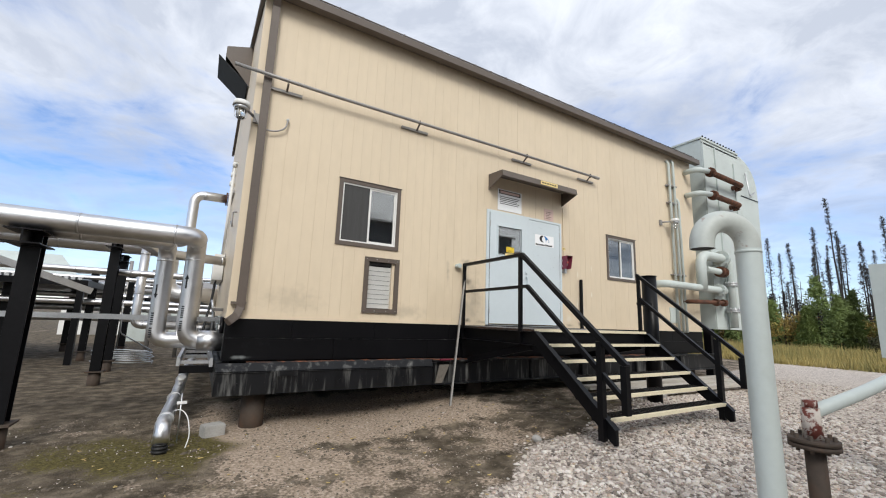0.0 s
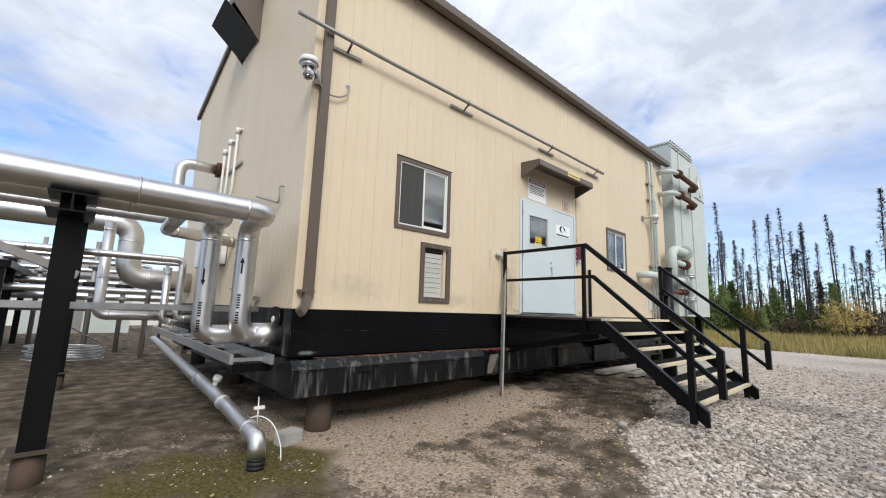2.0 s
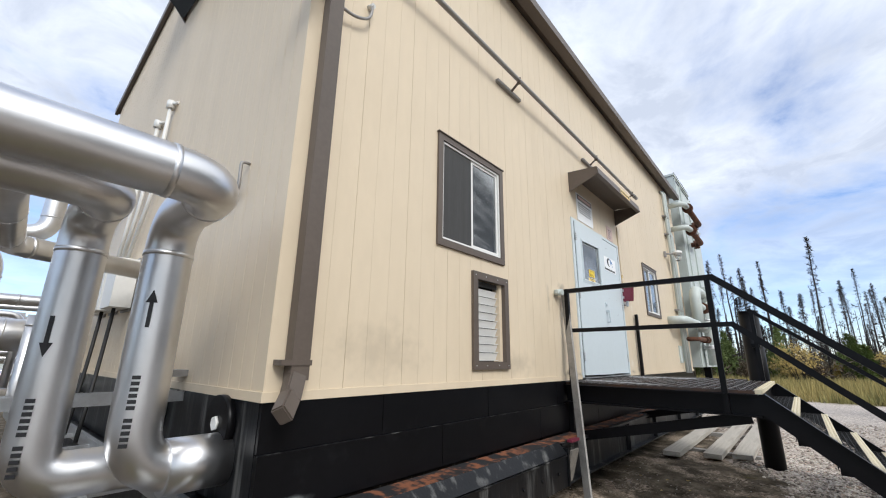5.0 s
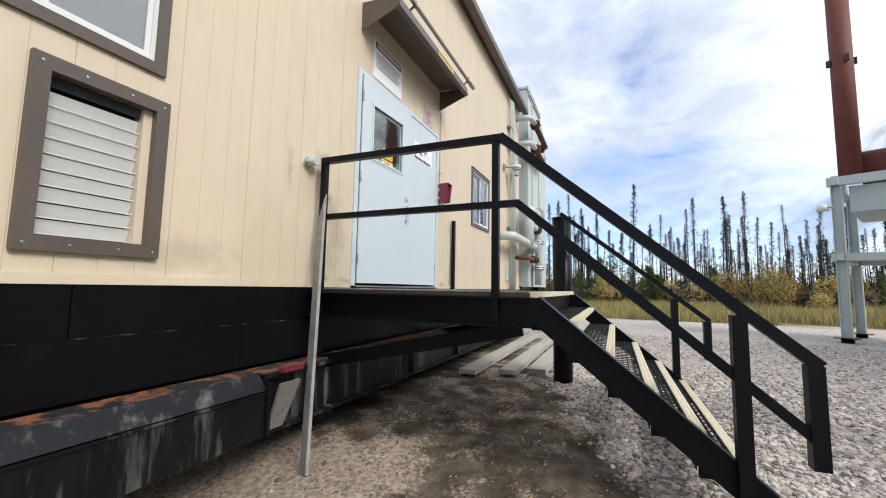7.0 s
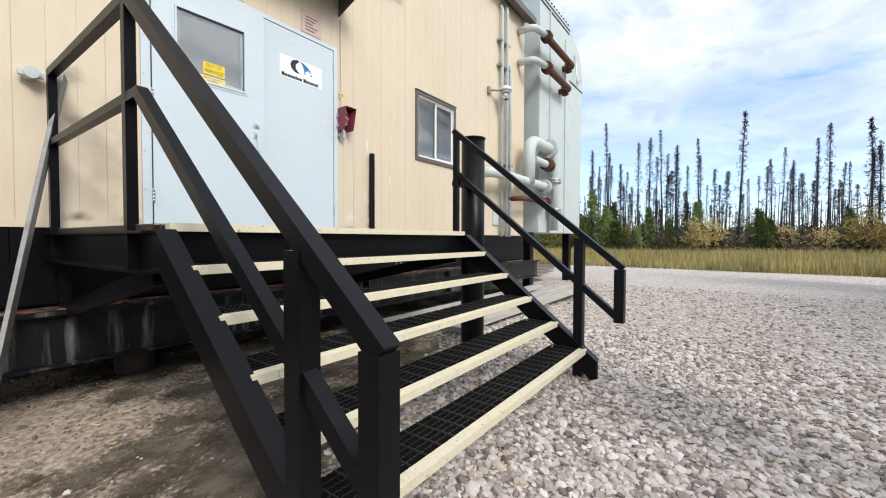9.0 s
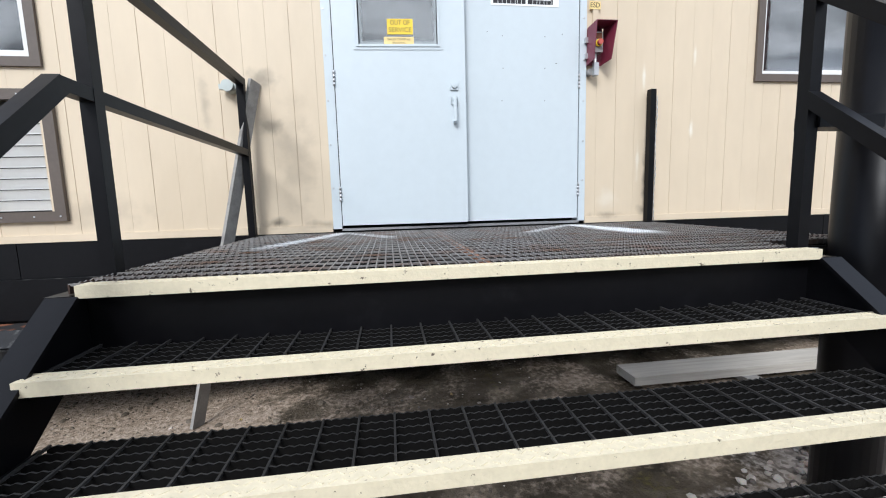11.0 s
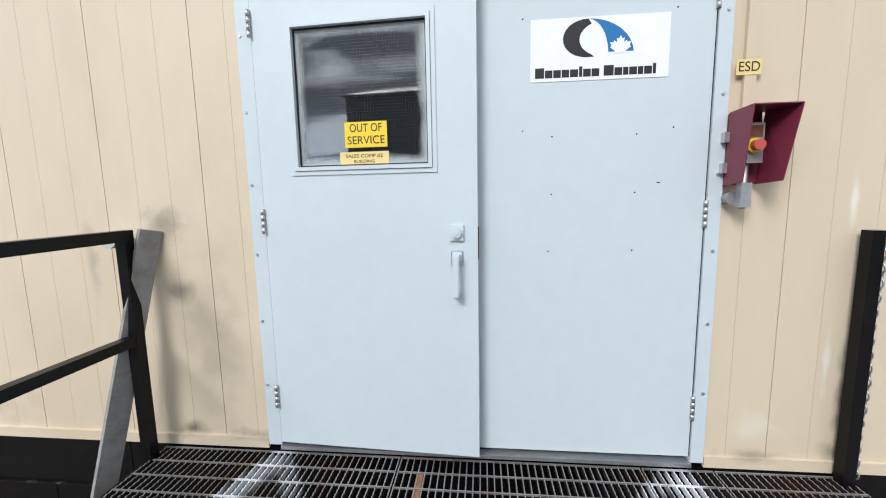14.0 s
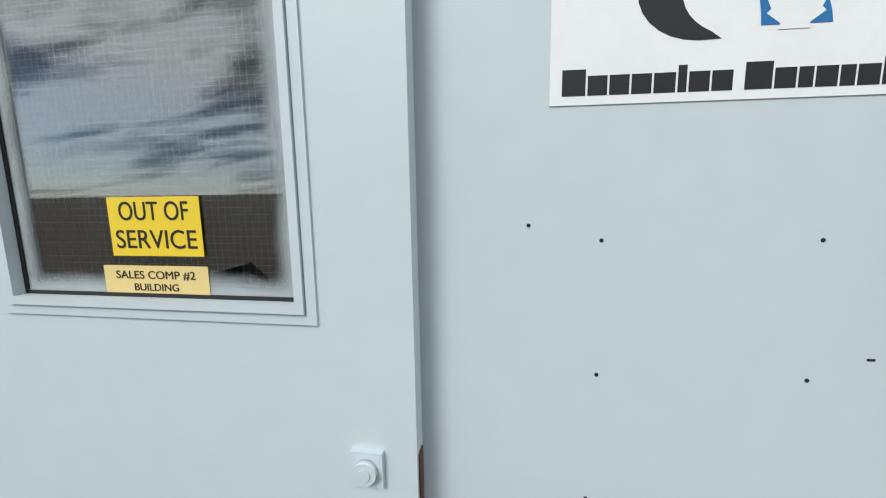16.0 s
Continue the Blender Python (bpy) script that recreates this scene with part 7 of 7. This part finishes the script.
# ---- gravel: loose stones lying on the sheet ----
STONE = bpy.data.materials.new("river_gravel")
STONE.use_nodes = True
sn, slk = STONE.node_tree.nodes, STONE.node_tree.links
sb = sn["Principled BSDF"]
sb.inputs["Roughness"].default_value = 0.8
s_geo = sn.new("ShaderNodeNewGeometry")
s_rmp = sn.new("ShaderNodeValToRGB")
while len(s_rmp.color_ramp.elements) < 6:
    s_rmp.color_ramp.elements.new(0.5)
for e, (p, col) in zip(s_rmp.color_ramp.elements, ((0.0, (0.14, 0.12, 0.105)), (0.2, (0.32, 0.27, 0.23)), (0.45, (0.50, 0.44, 0.385)), (0.65, (0.58, 0.52, 0.46)), (0.85, (0.68, 0.64, 0.59)), (1.0, (0.44, 0.33, 0.25)))):
    e.position, e.color = p, (*col, 1)
slk.new(s_geo.outputs["Random Per Island"], s_rmp.inputs["Fac"])
s_nz = sn.new("ShaderNodeTexNoise")
s_nz.inputs["Scale"].default_value = 160
slk.new(s_geo.outputs["Position"], s_nz.inputs["Vector"])
s_mx = sn.new("ShaderNodeMix")
s_mx.data_type = "RGBA"
s_mx.blend_type = "OVERLAY"
s_mx.inputs["Factor"].default_value = 0.35
slk.new(s_rmp.outputs["Color"], s_mx.inputs["A"])
slk.new(s_nz.outputs["Color"], s_mx.inputs["B"])
slk.new(s_mx.outputs["Result"], sb.inputs["Base Color"])
g = (1 + 5 ** 0.5) / 2
ICO_V = np.array([(-1, g, 0), (1, g, 0), (-1, -g, 0), (1, -g, 0), (0, -1, g), (0, 1, g), (0, -1, -g), (0, 1, -g), (g, 0, -1), (g, 0, 1), (-g, 0, -1), (-g, 0, 1)]) / math.sqrt(1 + g * g)
ICO_F = np.array([(0, 11, 5), (0, 5, 1), (0, 1, 7), (0, 7, 10), (0, 10, 11), (1, 5, 9), (5, 11, 4), (11, 10, 2), (10, 7, 6), (7, 1, 8), (3, 9, 4), (3, 4, 2), (3, 2, 6), (3, 6, 8), (3, 8, 9), (4, 9, 5), (2, 4, 11), (6, 2, 10), (8, 6, 7), (9, 8, 1)])


def stones(name, label, spots, mat):
    """One mesh of many rounded, uneven stones: spots of x, y, z, radius."""
    gen = np.random.default_rng(5)
    n = len(spots)
    sp = np.array(spots)
    base = ICO_V[None] * (1 + gen.uniform(-0.28, 0.28, (n, 12, 1)))
    base = base * np.stack([gen.uniform(0.8, 1.35, n), gen.uniform(0.7, 1.1, n), gen.uniform(0.45, 0.75, n)], 1)[:, None, :]
    a = gen.uniform(0, 6.283, n)
    ca, sa = np.cos(a)[:, None], np.sin(a)[:, None]
    b = gen.uniform(-0.4, 0.4, n)
    cb, sb_ = np.cos(b)[:, None], np.sin(b)[:, None]
    x, y, z = base[..., 0], base[..., 1], base[..., 2]
    x, z = x * cb - z * sb_, x * sb_ + z * cb
    x, y = x * ca - y * sa, x * sa + y * ca
    co = np.stack([x, y, z], 2) * sp[:, 3][:, None, None] + sp[:, None, :3]
    fa = (ICO_F[None] + (np.arange(n) * 12)[:, None, None]).reshape(-1, 3)
    m = bpy.data.meshes.new(name)
    m.from_pydata(co.reshape(-1, 3).tolist(), [], fa.tolist())
    m.materials.append(mat)
    ob = new(name, m)
    return tagged(ob, label, "gravel", kind="stuff")


gen = random.Random(21)
spots = []
while len(spots) < 46000:
    k = gen.random()
    if k < 0.72:
        x, y = gen.uniform(0.8, 8.2), gen.uniform(-6.6, -1.2)
    else:
        x, y = gen.uniform(3.5, 15), gen.uniform(-9, 0.2)
    q = gravel_at(x, y)
    if q < -0.15 or gen.random() > ramp01(q, -0.2, 0.55):
        continue
    r = gen.uniform(0.010, 0.022) if gen.random() < 0.8 else gen.uniform(0.02, 0.034)
    spots.append((x, y, lumpy(x, y) + r * 0.25, r))
stones("gravel", "loose pale grey and pinkish river gravel on the yard", spots, STONE)
CLOD = material("dirt_clods", (0.115, 0.093, 0.068), 0.95, var=0.45, scale=3.0, fine=40, bump=0.3, coords="World", second=(0.22, 0.185, 0.145), second_at=0.6)


def on_dirt(count, small, large, share, cut):
    """Places on the bare dirt, in patches."""
    found = []
    while len(found) < count:
        x, y = gen.uniform(-5.0, 5.8), gen.uniform(-4.6, 1.2)
        if gravel_at(x, y) > 0.1 or noise.noise((x * 1.7, y * 1.7, 12)) + gen.uniform(-0.5, 0.5) < cut:
            continue
        r = gen.uniform(*small) if gen.random() < share else gen.uniform(*large)
        found.append((x, y, lumpy(x, y) + r * 0.15, r))
    return found


stones("loose_pebbles", "scattered pebbles on the packed dirt", on_dirt(1500, (0.004, 0.010), (0.011, 0.022), 0.95, 0.1), STONE)
stones("dirt_clods", "crumbled brown clods of dried dirt", on_dirt(9000, (0.005, 0.012), (0.014, 0.030), 0.94, -0.1), CLOD)
# fallen leaves on the dirt
LEAFM = material("fallen_leaf", (0.50, 0.38, 0.14), 0.7, var=0.35, scale=9, fine=60, bump=0.1, coords="World", second=(0.30, 0.19, 0.08), second_at=0.55)
lv, lf = [], []
for _ in range(170):
    x, y = gen.uniform(-2.5, 5.2), gen.uniform(-3.6, -0.3)
    if gravel_at(x, y) > 0.2:
        continue
    a, ln, wd = gen.uniform(0, 6.28), gen.uniform(0.012, 0.034), gen.uniform(0.006, 0.016)
    z, s0 = lumpy(x, y) + 0.006, len(lv)
    for u, w, h in ((-1, 0, 0.006), (-0.2, -1, 0.0), (0.4, -0.8, 0.003), (1, 0, 0.010), (0.4, 0.8, 0.0), (-0.2, 1, 0.004)):
        lv.append((x + u * ln * math.cos(a) - w * wd * math.sin(a), y + u * ln * math.sin(a) + w * wd * math.cos(a), z + h))
    lf.extend(((s0, s0 + 1, s0 + 2), (s0, s0 + 2, s0 + 3), (s0, s0 + 3, s0 + 4), (s0, s0 + 4, s0 + 5)))
me = bpy.data.meshes.new("fallen_leaves")
me.from_pydata(lv, [], lf)
me.materials.append(LEAFM)
tagged(new("fallen_leaves", me), "small dry yellow leaves scattered on the dirt", "leaves", kind="stuff")
rock = thing("loose_rock", "single pale fist-sized rock on the dirt", "rock", at=(3.39, -2.27, lumpy(3.39, -2.27) + 0.03))
bm = bmesh.new()
bmesh.ops.create_icosphere(bm, subdivisions=2, radius=0.06)
for v in bm.verts:
    v.co *= 1 + 0.35 * noise.noise(v.co * 14)
    v.co.z *= 0.75
part("rock", bm, CONC, rock)
